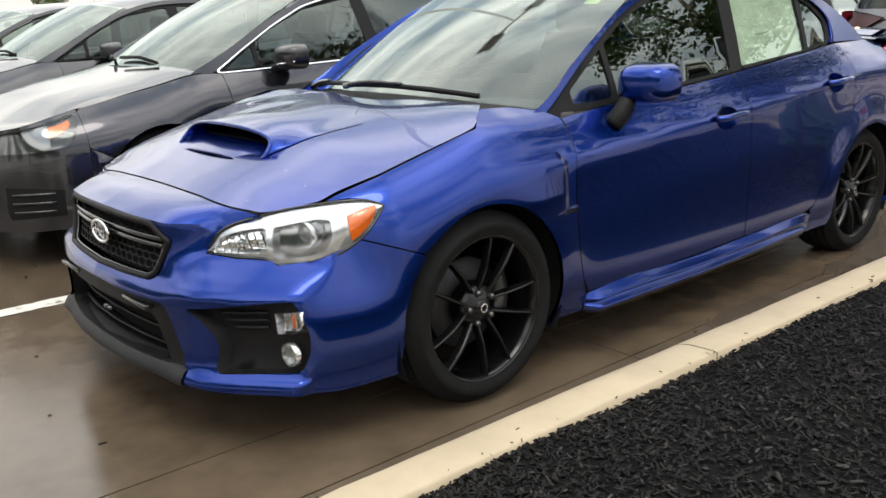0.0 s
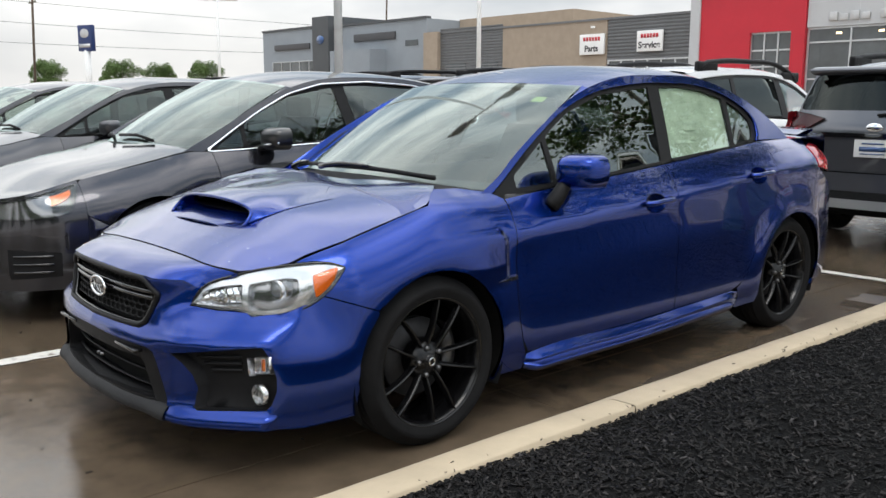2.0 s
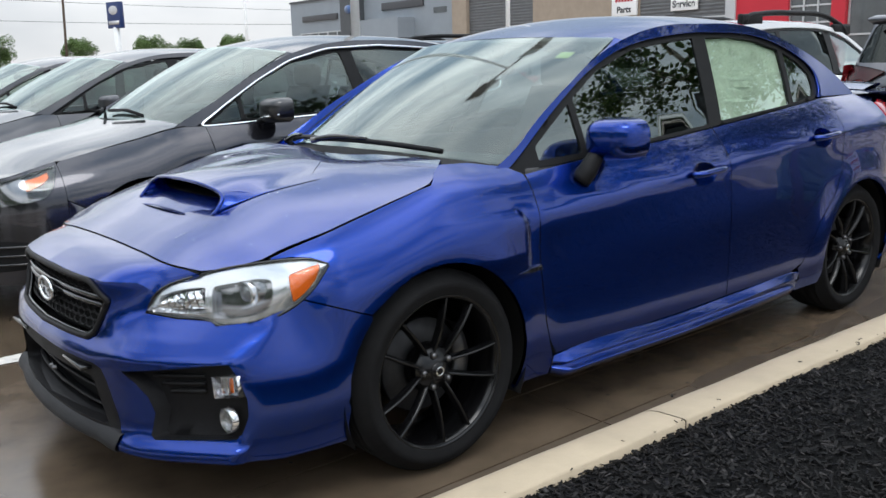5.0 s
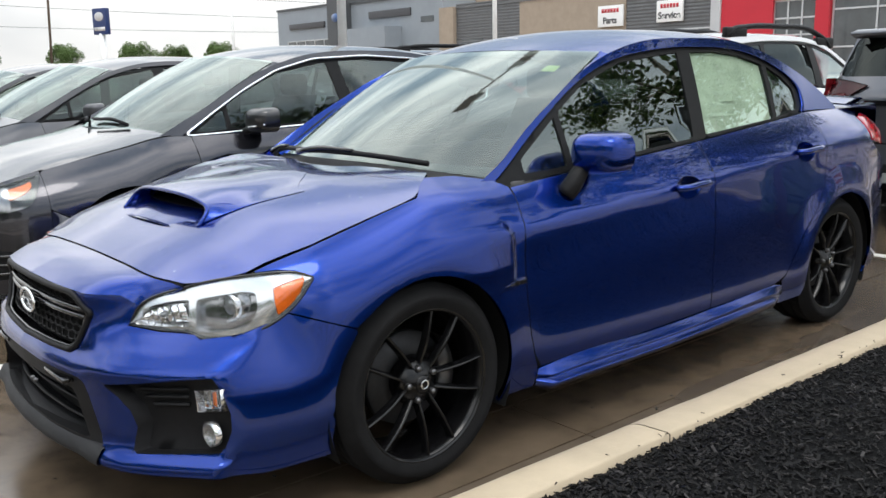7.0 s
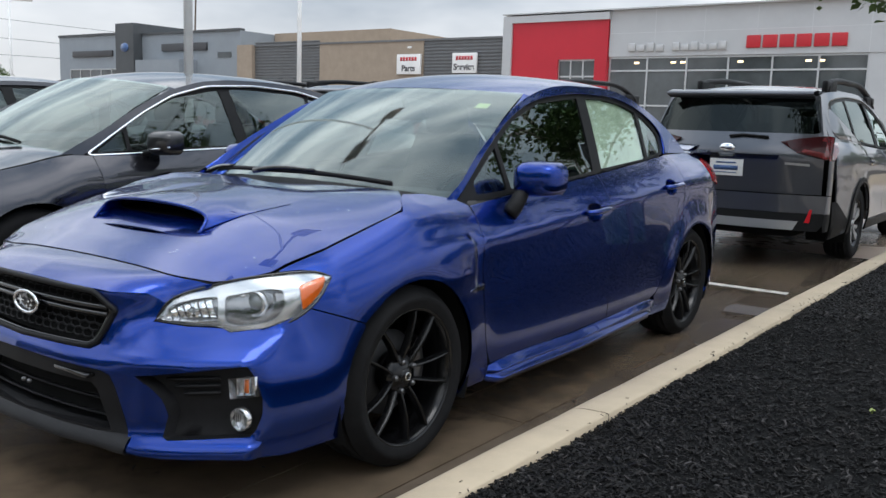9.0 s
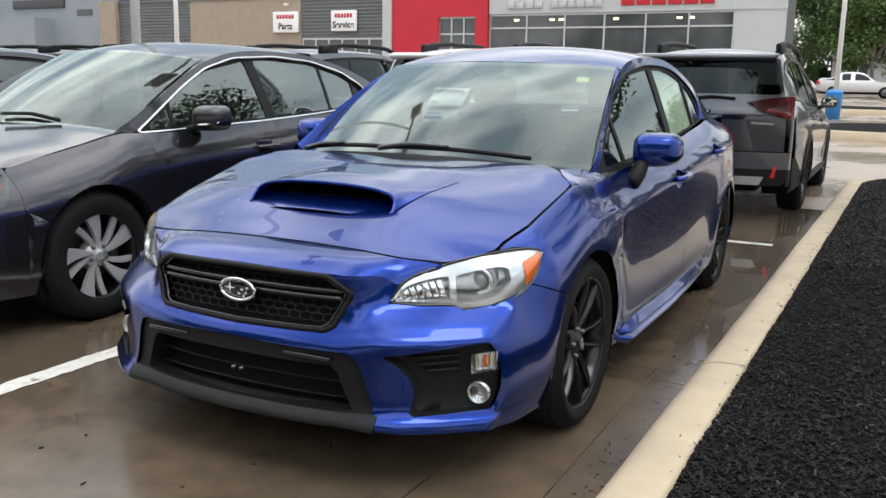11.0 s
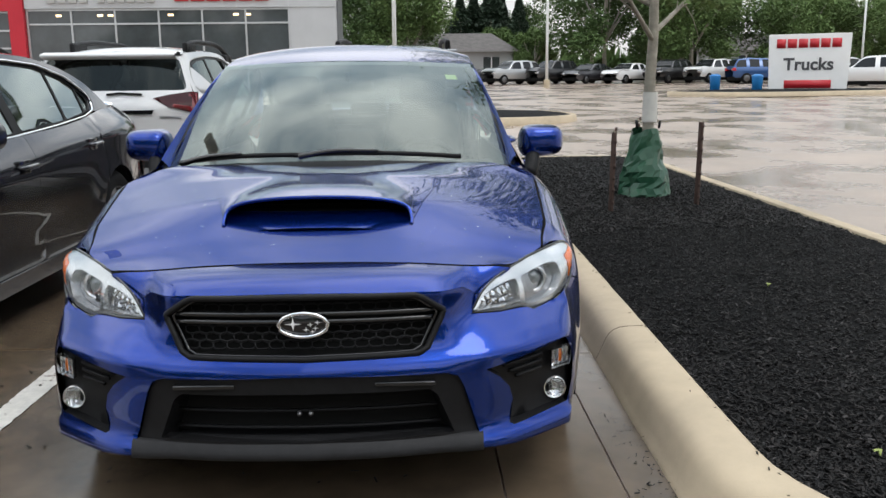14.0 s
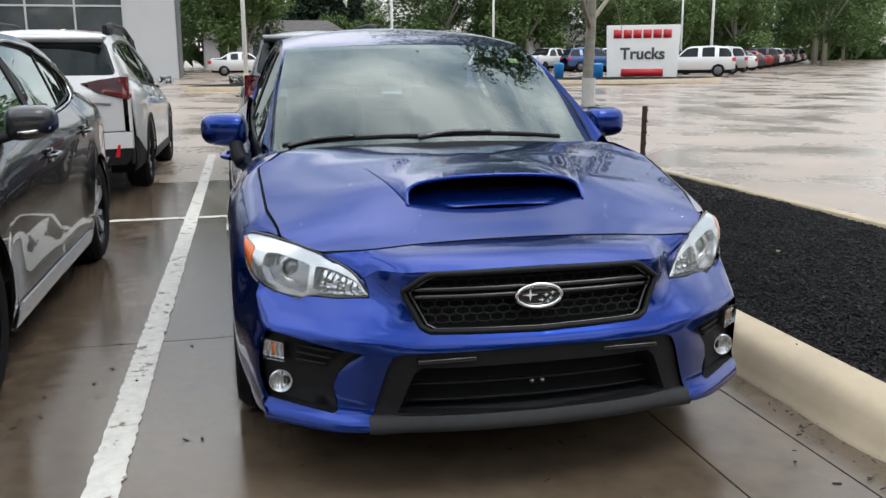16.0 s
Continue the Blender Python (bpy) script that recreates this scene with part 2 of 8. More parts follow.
def tube(pts, r, sides=10, bm=None, taper=None, flat=1.0, closed=False):
    """A round bar along 3D points; taper: radius at its end."""
    bm = bm or bmesh.new()
    P = [Vector(p) for p in pts]
    rings = []
    for i, p in enumerate(P):
        a, b = P[max(0, i - 1)], P[min(len(P) - 1, i + 1)]
        if closed:
            a, b = P[i - 1], P[(i + 1) % len(P)]
        d = (b - a).normalized()
        u = d.cross(Vector((0, 0, 1)) if abs(d.z) < 0.9 else Vector((1, 0, 0))).normalized()
        w = u.cross(d)
        q = r if taper is None else r + (taper - r) * i / (len(P) - 1)
        rings.append([bm.verts.new(p + u * (q * math.cos(2 * math.pi * k / sides)) + w * (q * flat * math.sin(2 * math.pi * k / sides))) for k in range(sides)])
    for a, b in list(zip(rings, rings[1:])) + ([(rings[-1], rings[0])] if closed else []):
        for k in range(sides):
            bm.faces.new((a[k], a[(k + 1) % sides], b[(k + 1) % sides], b[k]))
    if not closed:
        bm.faces.new(rings[0][::-1])
        bm.faces.new(rings[-1])
    return bm


def lathe(profile, sides=48, bm=None, m=Matrix()):
    """A turned shape about y: profile of (radius, y)."""
    bm = bm or bmesh.new()
    rings = [[bm.verts.new(m @ Vector((r * math.cos(2 * math.pi * k / sides), y, r * math.sin(2 * math.pi * k / sides)))) for k in range(sides)] for r, y in profile]
    for a, b in zip(rings, rings[1:]):
        for k in range(sides):
            bm.faces.new((a[k], b[k], b[(k + 1) % sides], a[(k + 1) % sides]))
    return bm


def grid(rows, bm=None, flip=False, mi=0):
    """A skin through rows of points."""
    bm = bm or bmesh.new()
    V = [[bm.verts.new(p) for p in row] for row in rows]
    for a, b in zip(V, V[1:]):
        for k in range(len(a) - 1):
            q = (a[k], a[k + 1], b[k + 1], b[k])
            f = bm.faces.new(q[::-1] if flip else q)
            f.material_index = mi
    return bm


def inside(p, poly):
    c, j = False, len(poly) - 1
    for i in range(len(poly)):
        (x1, y1), (x2, y2) = poly[i], poly[j]
        if (y1 > p[1]) != (y2 > p[1]) and p[0] < (x2 - x1) * (p[1] - y1) / (y2 - y1) + x1:
            c = not c
        j = i
    return c


def round_poly(pts, n=6, r=0.03):
    """A polygon with its corners rounded by r."""
    out = []
    N = len(pts)
    for i in range(N):
        a, b, c = Vector(pts[i - 1]), Vector(pts[i]), Vector(pts[(i + 1) % N])
        k = min(r, (a - b).length * 0.45, (c - b).length * 0.45)
        p, q = b + (a - b).normalized() * k, b + (c - b).normalized() * k
        for j in range(n + 1):
            t = j / n
            out.append(tuple(p * (1 - t) ** 2 + b * 2 * t * (1 - t) + q * t * t))
    return out


def shrink(poly, d):
    area = sum(poly[i - 1][0] * poly[i][1] - poly[i][0] * poly[i - 1][1] for i in range(len(poly)))
    s = 1 if area > 0 else -1
    out = []
    for i in range(len(poly)):
        a, b, c = Vector(poly[i - 1]), Vector(poly[i]), Vector(poly[(i + 1) % len(poly)])
        u, v = (b - a), (c - b)
        if u.length < 1e-7 or v.length < 1e-7:
            out.append(tuple(b))
            continue
        n1, n2 = Vector((-u.y, u.x)).normalized() * s, Vector((-v.y, v.x)).normalized() * s
        n = n1 + n2
        n = n / max(0.3, n.length_squared / 2) if n.length > 1e-6 else n1
        out.append(tuple(b + n * d))
    return out


def panel(poly, to3, step=0.05, holes=(), gap=0.0025, rim=0.014, flip=False, bm=None):
    """A skin piece: a 2D outline, with holes, filled with small faces and laid on the surface to3, its rim turned in."""
    from mathutils.geometry import delaunay_2d_cdt
    loops = [shrink(list(poly), gap)] + [shrink(list(h), -gap) for h in holes]
    vs, es = [], []
    for lp in loops:
        first = len(vs)
        for i in range(len(lp)):
            a, b = Vector(lp[i]), Vector(lp[(i + 1) % len(lp)])
            k = max(1, int((b - a).length / step))
            vs += [a.lerp(b, j / k) for j in range(k)]
        es += [(i, i + 1) for i in range(first, len(vs) - 1)] + [(len(vs) - 1, first)]
    nb = len(vs)
    B = np.array([tuple(v) for v in vs])
    lo, hi = B.min(0), B.max(0)
    for i in range(int((hi[0] - lo[0]) / step) + 1):
        for j in range(int((hi[1] - lo[1]) / step) + 1):
            p = (lo[0] + (i + 0.5) * step, lo[1] + (j + 0.5) * step)
            if inside(p, loops[0]) and not any(inside(p, h) for h in loops[1:]) and np.min((B[:nb, 0] - p[0]) ** 2 + (B[:nb, 1] - p[1]) ** 2) > (0.5 * step) ** 2:
                vs.append(Vector(p))
    ov, _, of, _, _, _ = delaunay_2d_cdt(vs, es, [], 0, 1e-6)
    own = bm is None
    bm = bm or bmesh.new()
    lay = bm.verts.layers.float_vector.get("flat") or bm.verts.layers.float_vector.new("flat")
    V = [bm.verts.new(to3(v[0], v[1])) for v in ov]
    for v, q in zip(V, ov):
        v[lay] = (q[0], q[1], 1.0)
    made = []
    for f in of:
        c = ((ov[f[0]][0] + ov[f[1]][0] + ov[f[2]][0]) / 3, (ov[f[0]][1] + ov[f[1]][1] + ov[f[2]][1]) / 3)
        if inside(c, loops[0]) and not any(inside(c, h) for h in loops[1:]):
            q = [V[i] for i in f]
            try:
                made.append(bm.faces.new(q[::-1] if flip else q))
            except ValueError:
                pass
    for v in [v for v in V if not v.link_faces]:
        bm.verts.remove(v)
    bm.normal_update()
    if rim:
        bd = [e for e in bm.edges if len(e.link_faces) == 1 and e.link_faces[0] in set(made)] if not own else [e for e in bm.edges if len(e.link_faces) == 1]
        for e in bd:
            e.smooth = False
        nrm = {v: v.normal.copy() for e in bd for v in e.verts}
        r = bmesh.ops.extrude_edge_only(bm, edges=bd)
        ext = [g for g in r["geom"] if isinstance(g, bmesh.types.BMVert)]
        src = {}
        for v in ext:
            for e in v.link_edges:
                o = e.other_vert(v)
                if o in nrm:
                    src[v] = o
        for v in ext:
            if v in src:
                v.co -= nrm[src[v]] * rim
    return bm


def skin(name, poly, to3, material, parent, label="", step=0.02, holes=(), gap=0.0025, rim=0.014, flip=False, eps=0.006):
    """A body panel whose shading follows the surface to3 itself, with a folded rim of its own."""
    bm = panel(poly, to3, step, holes, gap, 0, flip)
    lay = bm.verts.layers.float_vector["flat"]
    bm.normal_update()
    ends = [e for e in bm.edges if len(e.link_faces) == 1]
    way = {}
    for v in bm.verts:
        a, b = v[lay][0], v[lay][1]
        n = (Vector(to3(a + eps, b)) - Vector(to3(a - eps, b))).cross(Vector(to3(a, b + eps)) - Vector(to3(a, b - eps)))
        n = n.normalized() if n.length > 1e-12 else v.normal.copy()
        way[v] = -n if n.dot(v.normal) < 0 else n
    normals = [way[v] for v in bm.verts]
    if rim:
        twin = {}
        for e in ends:
            for v in e.verts:
                if v not in twin:
                    out = Vector((0, 0, 0))
                    for q in v.link_edges:
                        if len(q.link_faces) == 1 and q.link_faces[0] is not None:
                            f = q.link_faces[0]
                            out += (q.verts[0].co + q.verts[1].co) / 2 - f.calc_center_median()
                    twin[v] = (v.co.copy(), v.co - way[v] * rim, out.normalized() if out.length > 1e-9 else way[v])
        pairs = [(e.verts[0], e.verts[1]) for e in ends]
        made = {}
        for v, (p, q, n) in twin.items():
            made[v] = (bm.verts.new(p), bm.verts.new(q))
            normals += [n, n]
        for a, b in pairs:
            bm.faces.new((made[a][0], made[b][0], made[b][1], made[a][1]))
    ob = part(name, bm, material, parent, label)
    ob.data.normals_split_custom_set_from_vertices([tuple(n) for n in normals])
    return ob


# ---- ground, kerb and island ----
def gz(x):
    """The height of the yard: level round the cars, rising gently beyond them."""
    return 0.0 if x < 7 else 0.0175 * (x - 7) * min(1, (x - 7) / 8)


def wet_concrete(name, base, wet_lo, wet_hi, amp=1.0, grain=0.35):
    m = mat(name, base, 0.4, spec=0.8)
    n, l = m.node_tree.nodes, m.node_tree.links
    b = n["Principled BSDF"]
    tc = n.new("ShaderNodeTexCoord")
    big, fine, grit = n.new("ShaderNodeTexNoise"), n.new("ShaderNodeTexNoise"), n.new("ShaderNodeTexNoise")
    for q, s, d in ((big, 0.55, 5.0), (fine, 7.0, 8.0), (grit, 160.0, 3.0)):
        q.inputs["Scale"].default_value, q.inputs["Detail"].default_value = s, d
        l.new(tc.outputs["Object"], q.inputs["Vector"])
    ramp = n.new("ShaderNodeValToRGB")
    ramp.color_ramp.elements[0].position, ramp.color_ramp.elements[1].position = 0.36, 0.66
    ramp.color_ramp.elements[0].color = (*[c * (1 - 0.38 * amp) for c in base], 1)
    ramp.color_ramp.elements[1].color = (*[c * (1 + 0.35 * amp) for c in base], 1)
    add = n.new("ShaderNodeMath")
    add.operation = "MULTIPLY_ADD"
    add.inputs[1].default_value = grain
    l.new(fine.outputs["Fac"], add.inputs[0])
    mul = n.new("ShaderNodeMath")
    mul.operation = "MULTIPLY"
    mul.inputs[1].default_value = 1 - grain
    l.new(big.outputs["Fac"], mul.inputs[0])
    l.new(mul.outputs["Value"], add.inputs[2])
    l.new(add.outputs["Value"], ramp.inputs["Fac"])
    l.new(ramp.outputs["Color"], b.inputs["Base Color"])
    mr = n.new("ShaderNodeMapRange")
    mr.inputs["From Min"].default_value, mr.inputs["From Max"].default_value = 0.40, 0.58
    mr.inputs["To Min"].default_value, mr.inputs["To Max"].default_value = wet_lo, wet_hi
    l.new(add.outputs["Value"], mr.inputs["Value"])
    l.new(mr.outputs["Result"], b.inputs["Roughness"])
    bp = n.new("ShaderNodeBump")
    bp.inputs["Strength"].default_value, bp.inputs["Distance"].default_value = 0.12, 0.004
    l.new(grit.outputs["Fac"], bp.inputs["Height"])
    l.new(bp.outputs["Normal"], b.inputs["Normal"])
    return m


M_SLAB = wet_concrete("wet_brown_concrete", (0.116, 0.086, 0.059), 0.04, 0.25)
M_GUTTER = wet_concrete("wet_gutter_concrete", (0.112, 0.086, 0.063), 0.03, 0.20, 1.1)
M_YARD = wet_concrete("wet_pale_concrete", (0.325, 0.258, 0.207), 0.14, 0.40, 0.7, 0.14)
M_KERB = mat("pale_kerb_concrete", (0.49, 0.40, 0.28), 0.75, vary=0.14, scale=3.0, bump=0.25, bscale=220, detail=8)
M_MULCH = mat("dark_mulch", (0.004, 0.004, 0.004), 0.9, spec=0.15, vary=0.5, scale=25, bump=0.6, bscale=90)
M_STRIPE = mat("worn_white_paint", (0.62, 0.60, 0.55), 0.55, vary=0.15, scale=18, bump=0.1, bscale=200)


def wear_paint():
    """The stripe's paint is worn through to the slab in flakes."""
    n, l = M_STRIPE.node_tree.nodes, M_STRIPE.node_tree.links
    b = n["Principled BSDF"]
    tc, a, r, x = n.new("ShaderNodeTexCoord"), n.new("ShaderNodeTexNoise"), n.new("ShaderNodeValToRGB"), n.new("ShaderNodeMix")
    a.inputs["Scale"].default_value, a.inputs["Detail"].default_value, a.inputs["Roughness"].default_value = 9.0, 9.0, 0.7
    r.color_ramp.elements[0].position, r.color_ramp.elements[1].position = 0.385, 0.42
    x.data_type = "RGBA"
    x.inputs["A"].default_value = (0.16, 0.12, 0.085, 1)
    old = b.inputs["Base Color"].links[0].from_socket
    l.new(tc.outputs["Object"], a.inputs["Vector"])
    l.new(a.outputs["Fac"], r.inputs["Fac"])
    l.new(r.outputs["Color"], x.inputs["Factor"])
    l.new(old, x.inputs["B"])
    l.new(x.outputs["Result"], b.inputs["Base Color"])


wear_paint()


def ground_sheet():
    xs = [-900, -300, -120, -60, -30, -15, -8] + [6.995, 8, 10, 12, 15, 20, 30, 45, 60, 90, 150, 300, 900]
    ys = [-900, -300, -100, -50, -25, -10, -4, 0, 4, 10, 25, 50, 100, 300, 900]
    rows = [[Vector((x, y, gz(x) - (0.012 if x < 6.999 else 0.0))) for y in ys] for x in xs]
    return tagged(part("ground", grid(rows, flip=True), M_YARD), "wet pale concrete yard that rises gently", "ground", kind="structure")


ground_sheet()
pavement = tagged(new("pavement"), "wet brown concrete slabs with tooled joints", "pavement", kind="structure")


def slab(x0, x1, y0, y1, material=None):
    g = 0.004
    bm = box(x0 + g, x1 - g, y0 + g, y1 - g, -0.010, 0.0)
    return part("slab", bm, material or M_SLAB, pavement, smooth=False)


for a, b in ((-8.0, -3.7), (-3.7, 0.9), (0.9, 5.6), (5.6, 6.99)):
    for c, d in ((-0.58, 4.0), (4.0, 8.6), (8.6, 13.2), (13.2, 20.0)):
        slab(a, b, c, d)
for a, b in ((-8.0, -3.8), (-3.8, -2.3), (-2.3, 0.68), (0.68, 3.7), (3.7, 6.99)):
    slab(a, b, -0.955, -0.58)
    slab(a, b, -1.25, -0.955, M_GUTTER if a > -2.5 else M_SLAB)
for a, b in ((-8.0, -3.8), (-3.8, 1.0), (1.0, 6.99)):
    slab(a, b, -3.74, -1.25)
    slab(a, b, -12.0, -3.74, M_YARD)


def dense_line(pts, step):
    out = []
    for a, b in zip(pts, pts[1:] + pts[:1]):
        a, b = Vector(a), Vector(b)
        k = max(1, int((b - a).length / step))
        out += [tuple(a.lerp(b, j / k)) for j in range(k)]
    return out


def skew(x):
    """How far the island's near side drifts away from the cars."""
    return -0.0145 * (x + 0.5)


def island_line(off, n=10):
    """The outline of the planted island, moved outwards by off."""
    pts = []
    X0, X1, Y0, Y1, R = -1.475 - off, 9.555 + off, -3.505 - off, -1.340 + off, 0.74 + off * 0.9
    for cx, cy, a0 in ((X1 - R, Y1 - R, 0), (X0 + R, Y1 - R, 90), (X0 + R, Y0 + R, 180), (X1 - R, Y0 + R, 270)):
        for k in range(n + 1):
            a = radians(a0 + 90 * k / n)
            pts.append((cx + R * math.cos(a), cy + R * math.sin(a)))
    pts = dense_line(pts, 0.6)
    return [(x, y + skew(x) * max(0.0, min(1.0, (y + 3.5) / 2.15))) for x, y in pts]


def kerb():
    k = tagged(new("kerb"), "pale concrete kerb round the planted island", "kerb", kind="structure")
    prof = [(0.0, 0.05), (0.0, 0.148), (0.012, 0.152), (0.095, 0.151), (0.125, 0.147), (0.150, 0.138), (0.170, 0.123), (0.186, 0.10), (0.210, 0.045), (0.225, 0.012), (0.235, 0.0), (0.235, -0.03)]
    loops = []
    for off, z in prof:
        loops.append([(p[0], p[1], z) for p in island_line(off)])
    N = len(loops[0])
    # sections between joints
    lens = [0.0]
    base = island_line(0.1)
    for i in range(N):
        lens.append(lens[-1] + (Vector(base[i]) - Vector(base[(i + 1) % N])).length)
    total = lens[-1]
    def at(j, s):
        s = s % total
        i = max(q for q in range(N) if lens[q] <= s)
        t = (s - lens[i]) / max(1e-6, lens[i + 1] - lens[i])
        a, b = Vector(loops[j][i]), Vector(loops[j][(i + 1) % N])
        return a.lerp(b, t)
    # a joint lies at x = 0.59 on the long near side
    start = next(s for s in [q * 0.01 for q in range(int(total * 100))] if at(3, s).y > -1.5 and abs(at(3, s).x - 0.59) < 0.012)
    cnt = int(total / 3.05)
    L = total / cnt
    for c in range(cnt):
        s0, s1 = start + c * L + 0.003, start + (c + 1) * L - 0.003
        n = max(6, int(L / 0.12))
        rows = []
        for i in range(n + 1):
            s = s0 + (s1 - s0) * i / n
            row = []
            for j in range(len(prof)):
                p = at(j, s)
                d = 0.004 * noise.noise(p * 2.3)
                row.append(p + Vector((d, d, 0.003 * noise.noise(p * 5.0))))
            rows.append(row)
        bm = grid(rows)
        bmesh.ops.recalc_face_normals(bm, faces=bm.faces)
        part("kerb_section", bm, M_KERB, k)
    return k


kerb()


def mulch_z(x, y):
    e = min(1.0, max(0.0, min(x + 1.475, 9.555 - x, y + 3.505, -1.345 + skew(x) - y)) / 0.5)
    return 0.125 + 0.05 * e * e * (3 - 2 * e) + 0.012 * noise.noise(Vector((x * 1.7, y * 1.7, 0)))


def chip_material():
    m = mat("mulch_chip", (0.006, 0.006, 0.006), 0.62, spec=0.22)
    n, l = m.node_tree.nodes, m.node_tree.links
    g, r = n.new("ShaderNodeNewGeometry"), n.new("ShaderNodeValToRGB")
    r.color_ramp.elements[0].position, r.color_ramp.elements[0].color = 0.0, (0.002, 0.002, 0.002, 1)
    r.color_ramp.elements[1].position, r.color_ramp.elements[1].color = 1.0, (0.048, 0.044, 0.043, 1)
    for p, c in ((0.70, 0.006), (0.90, 0.014)):
        e = r.color_ramp.elements.new(p)
        e.color = (c * 1.12, c * 0.96, c * 0.88, 1)
    l.new(g.outputs["Random Per Island"], r.inputs["Fac"])
    l.new(r.outputs["Color"], n["Principled BSDF"].inputs["Base Color"])
    return m


def mulch():
    line = island_line(-0.001)
    bm = panel(line, lambda x, y: (x, y, mulch_z(x, y)), 0.12, gap=0.0, rim=0.06)
    tagged(part("mulch_bed", bm, M_MULCH), "bed of damp black wood mulch", "mulch", kind="structure")
    rnd = random.Random(4)
    verts, faces = [], []
    def chip(x, y, z, size):
        l, w, h = size * rnd.uniform(0.6, 1.5), size * rnd.uniform(0.22, 0.5), size * rnd.uniform(0.08, 0.2)
        e = Euler((rnd.uniform(-0.5, 0.5), rnd.uniform(-0.5, 0.5), rnd.uniform(0, 6.28))).to_matrix()
        b = len(verts)
        for sx, sy, sz in ((-1, -1, -1), (1, -0.8, -1), (0.9, 1, -1), (-1, 0.8, -1), (-0.9, -0.9, 1), (1, -0.7, 1), (0.8, 0.9, 1), (-1, 0.7, 1)):
            v = e @ Vector((sx * l / 2, sy * w / 2, sz * h / 2))
            verts.append((x + v.x, y + v.y, z + v.z))
        faces.extend([(b + 4, b + 5, b + 6, b + 7), (b, b + 1, b + 5, b + 4), (b + 1, b + 2, b + 6, b + 5), (b + 2, b + 3, b + 7, b + 6), (b + 3, b, b + 4, b + 7)])
    made = 0
    while made < 80000:
        x = -1.475 + 11.0 * rnd.random() ** 1.6
        y = -1.335 - 2.165 * rnd.random() ** 1.25
        if not inside((x, y), line):
            continue
        chip(x, y, mulch_z(x, y) + 0.008, (0.017 if x < 3 else 0.032) * rnd.choice((0.6, 0.8, 0.9, 1.1, 1.4)))
        made += 1
    for i in range(70):
        x = rnd.uniform(-1.2, 8)
        off = abs(rnd.gauss(0, 0.03))
        if off < 0.11:
            chip(x, -1.345 + skew(x) + off, 0.155, rnd.uniform(0.007, 0.016))
    for i in range(120):
        chip(rnd.uniform(-2.5, 1.5), rnd.uniform(-1.1, 2.2), 0.003, 0.02)
    for i in range(110):
        cx = (-1.15, -0.85, -0.55, -0.25)[i % 4]
        chip(cx + rnd.gauss(0, 0.13), -1.06 + rnd.gauss(0, 0.05), 0.006, rnd.uniform(0.006, 0.014))
    st = raw("mulch_chips", verts, faces, chip_material())
    return tagged(st, "loose black shredded wood chips on the bed and kerb", "mulch", kind="stuff")


mulch()


def stripe(name, x0, x1, y0, y1, z=0.004):
    """A painted line with uneven edges."""
    rnd = random.Random(int(x0 * 10 + y0 * 7) + 5)
    long_x = x1 - x0 > y1 - y0
    n = int(max(x1 - x0, y1 - y0) / 0.03)
    a, b = [], []
    for i in range(n + 1):
        t = i / n
        e0, e1 = rnd.gauss(0, 0.003), rnd.gauss(0, 0.003)
        if long_x:
            x = x0 + (x1 - x0) * t
            a.append(Vector((x, y0 + e0, z + gz(x))))
            b.append(Vector((x, y1 + e1, z + gz(x))))
        else:
            y = y0 + (y1 - y0) * t
            a.append(Vector((x0 + e0, y, z)))
            b.append(Vector((x1 + e1, y, z)))
    return tagged(part(name, grid([a, b], flip=not long_x), M_STRIPE), "worn white painted parking line", "road marking", "parking lines", "structure")


for y in (1.285, 4.0, 6.7, 9.4, 12.1):
    stripe("parking_line", -1.75, 10.0, y - 0.055, y + 0.055)
stripe("parking_cross_line", 4.40, 4.50, -1.0, 1.225)
stripe("parking_cross_line", 4.40, 4.50, 1.345, 12.0)


def puddle(x0, x1, y0, y1, seed):
    """A thin sheet of rain water with a wandering edge."""
    cx, cy, hx, hy = (x0 + x1) / 2, (y0 + y1) / 2, (x1 - x0) / 2, (y1 - y0) / 2
    line = []
    for k in range(90):
        a = 2 * math.pi * k / 90
        r = 1 + 0.28 * noise.noise(Vector((1.7 * math.cos(a), 1.7 * math.sin(a), seed))) + 0.16 * noise.noise(Vector((6 * math.cos(a), 6 * math.sin(a), seed)))
        line.append((cx + hx * r * math.copysign(abs(math.cos(a)) ** 0.7, math.cos(a)), max(-1.13, cy + hy * r * math.sin(a))))
    bm = panel(line, lambda x, y: (x, y, 0.0035), 0.1, gap=0, rim=0.003)
    tagged(part("puddle", bm, M_PUDDLE), "shallow clear rain puddle in the gutter", "puddle", "rain puddles", "structure")


M_PUDDLE = mat("rain_water", (0.11, 0.085, 0.065), 0.012, spec=1.0, vary=0.3, scale=3)
for k, (x0, x1, y0, y1) in enumerate(((0.95, 1.9, -1.13, -0.93), (2.1, 3.4, -1.14, -0.90), (3.3, 4.6, -1.12, -0.80), (4.9, 6.7, -1.12, -0.9))):
    puddle(x0, x1, y0, y1, k + 3.5)


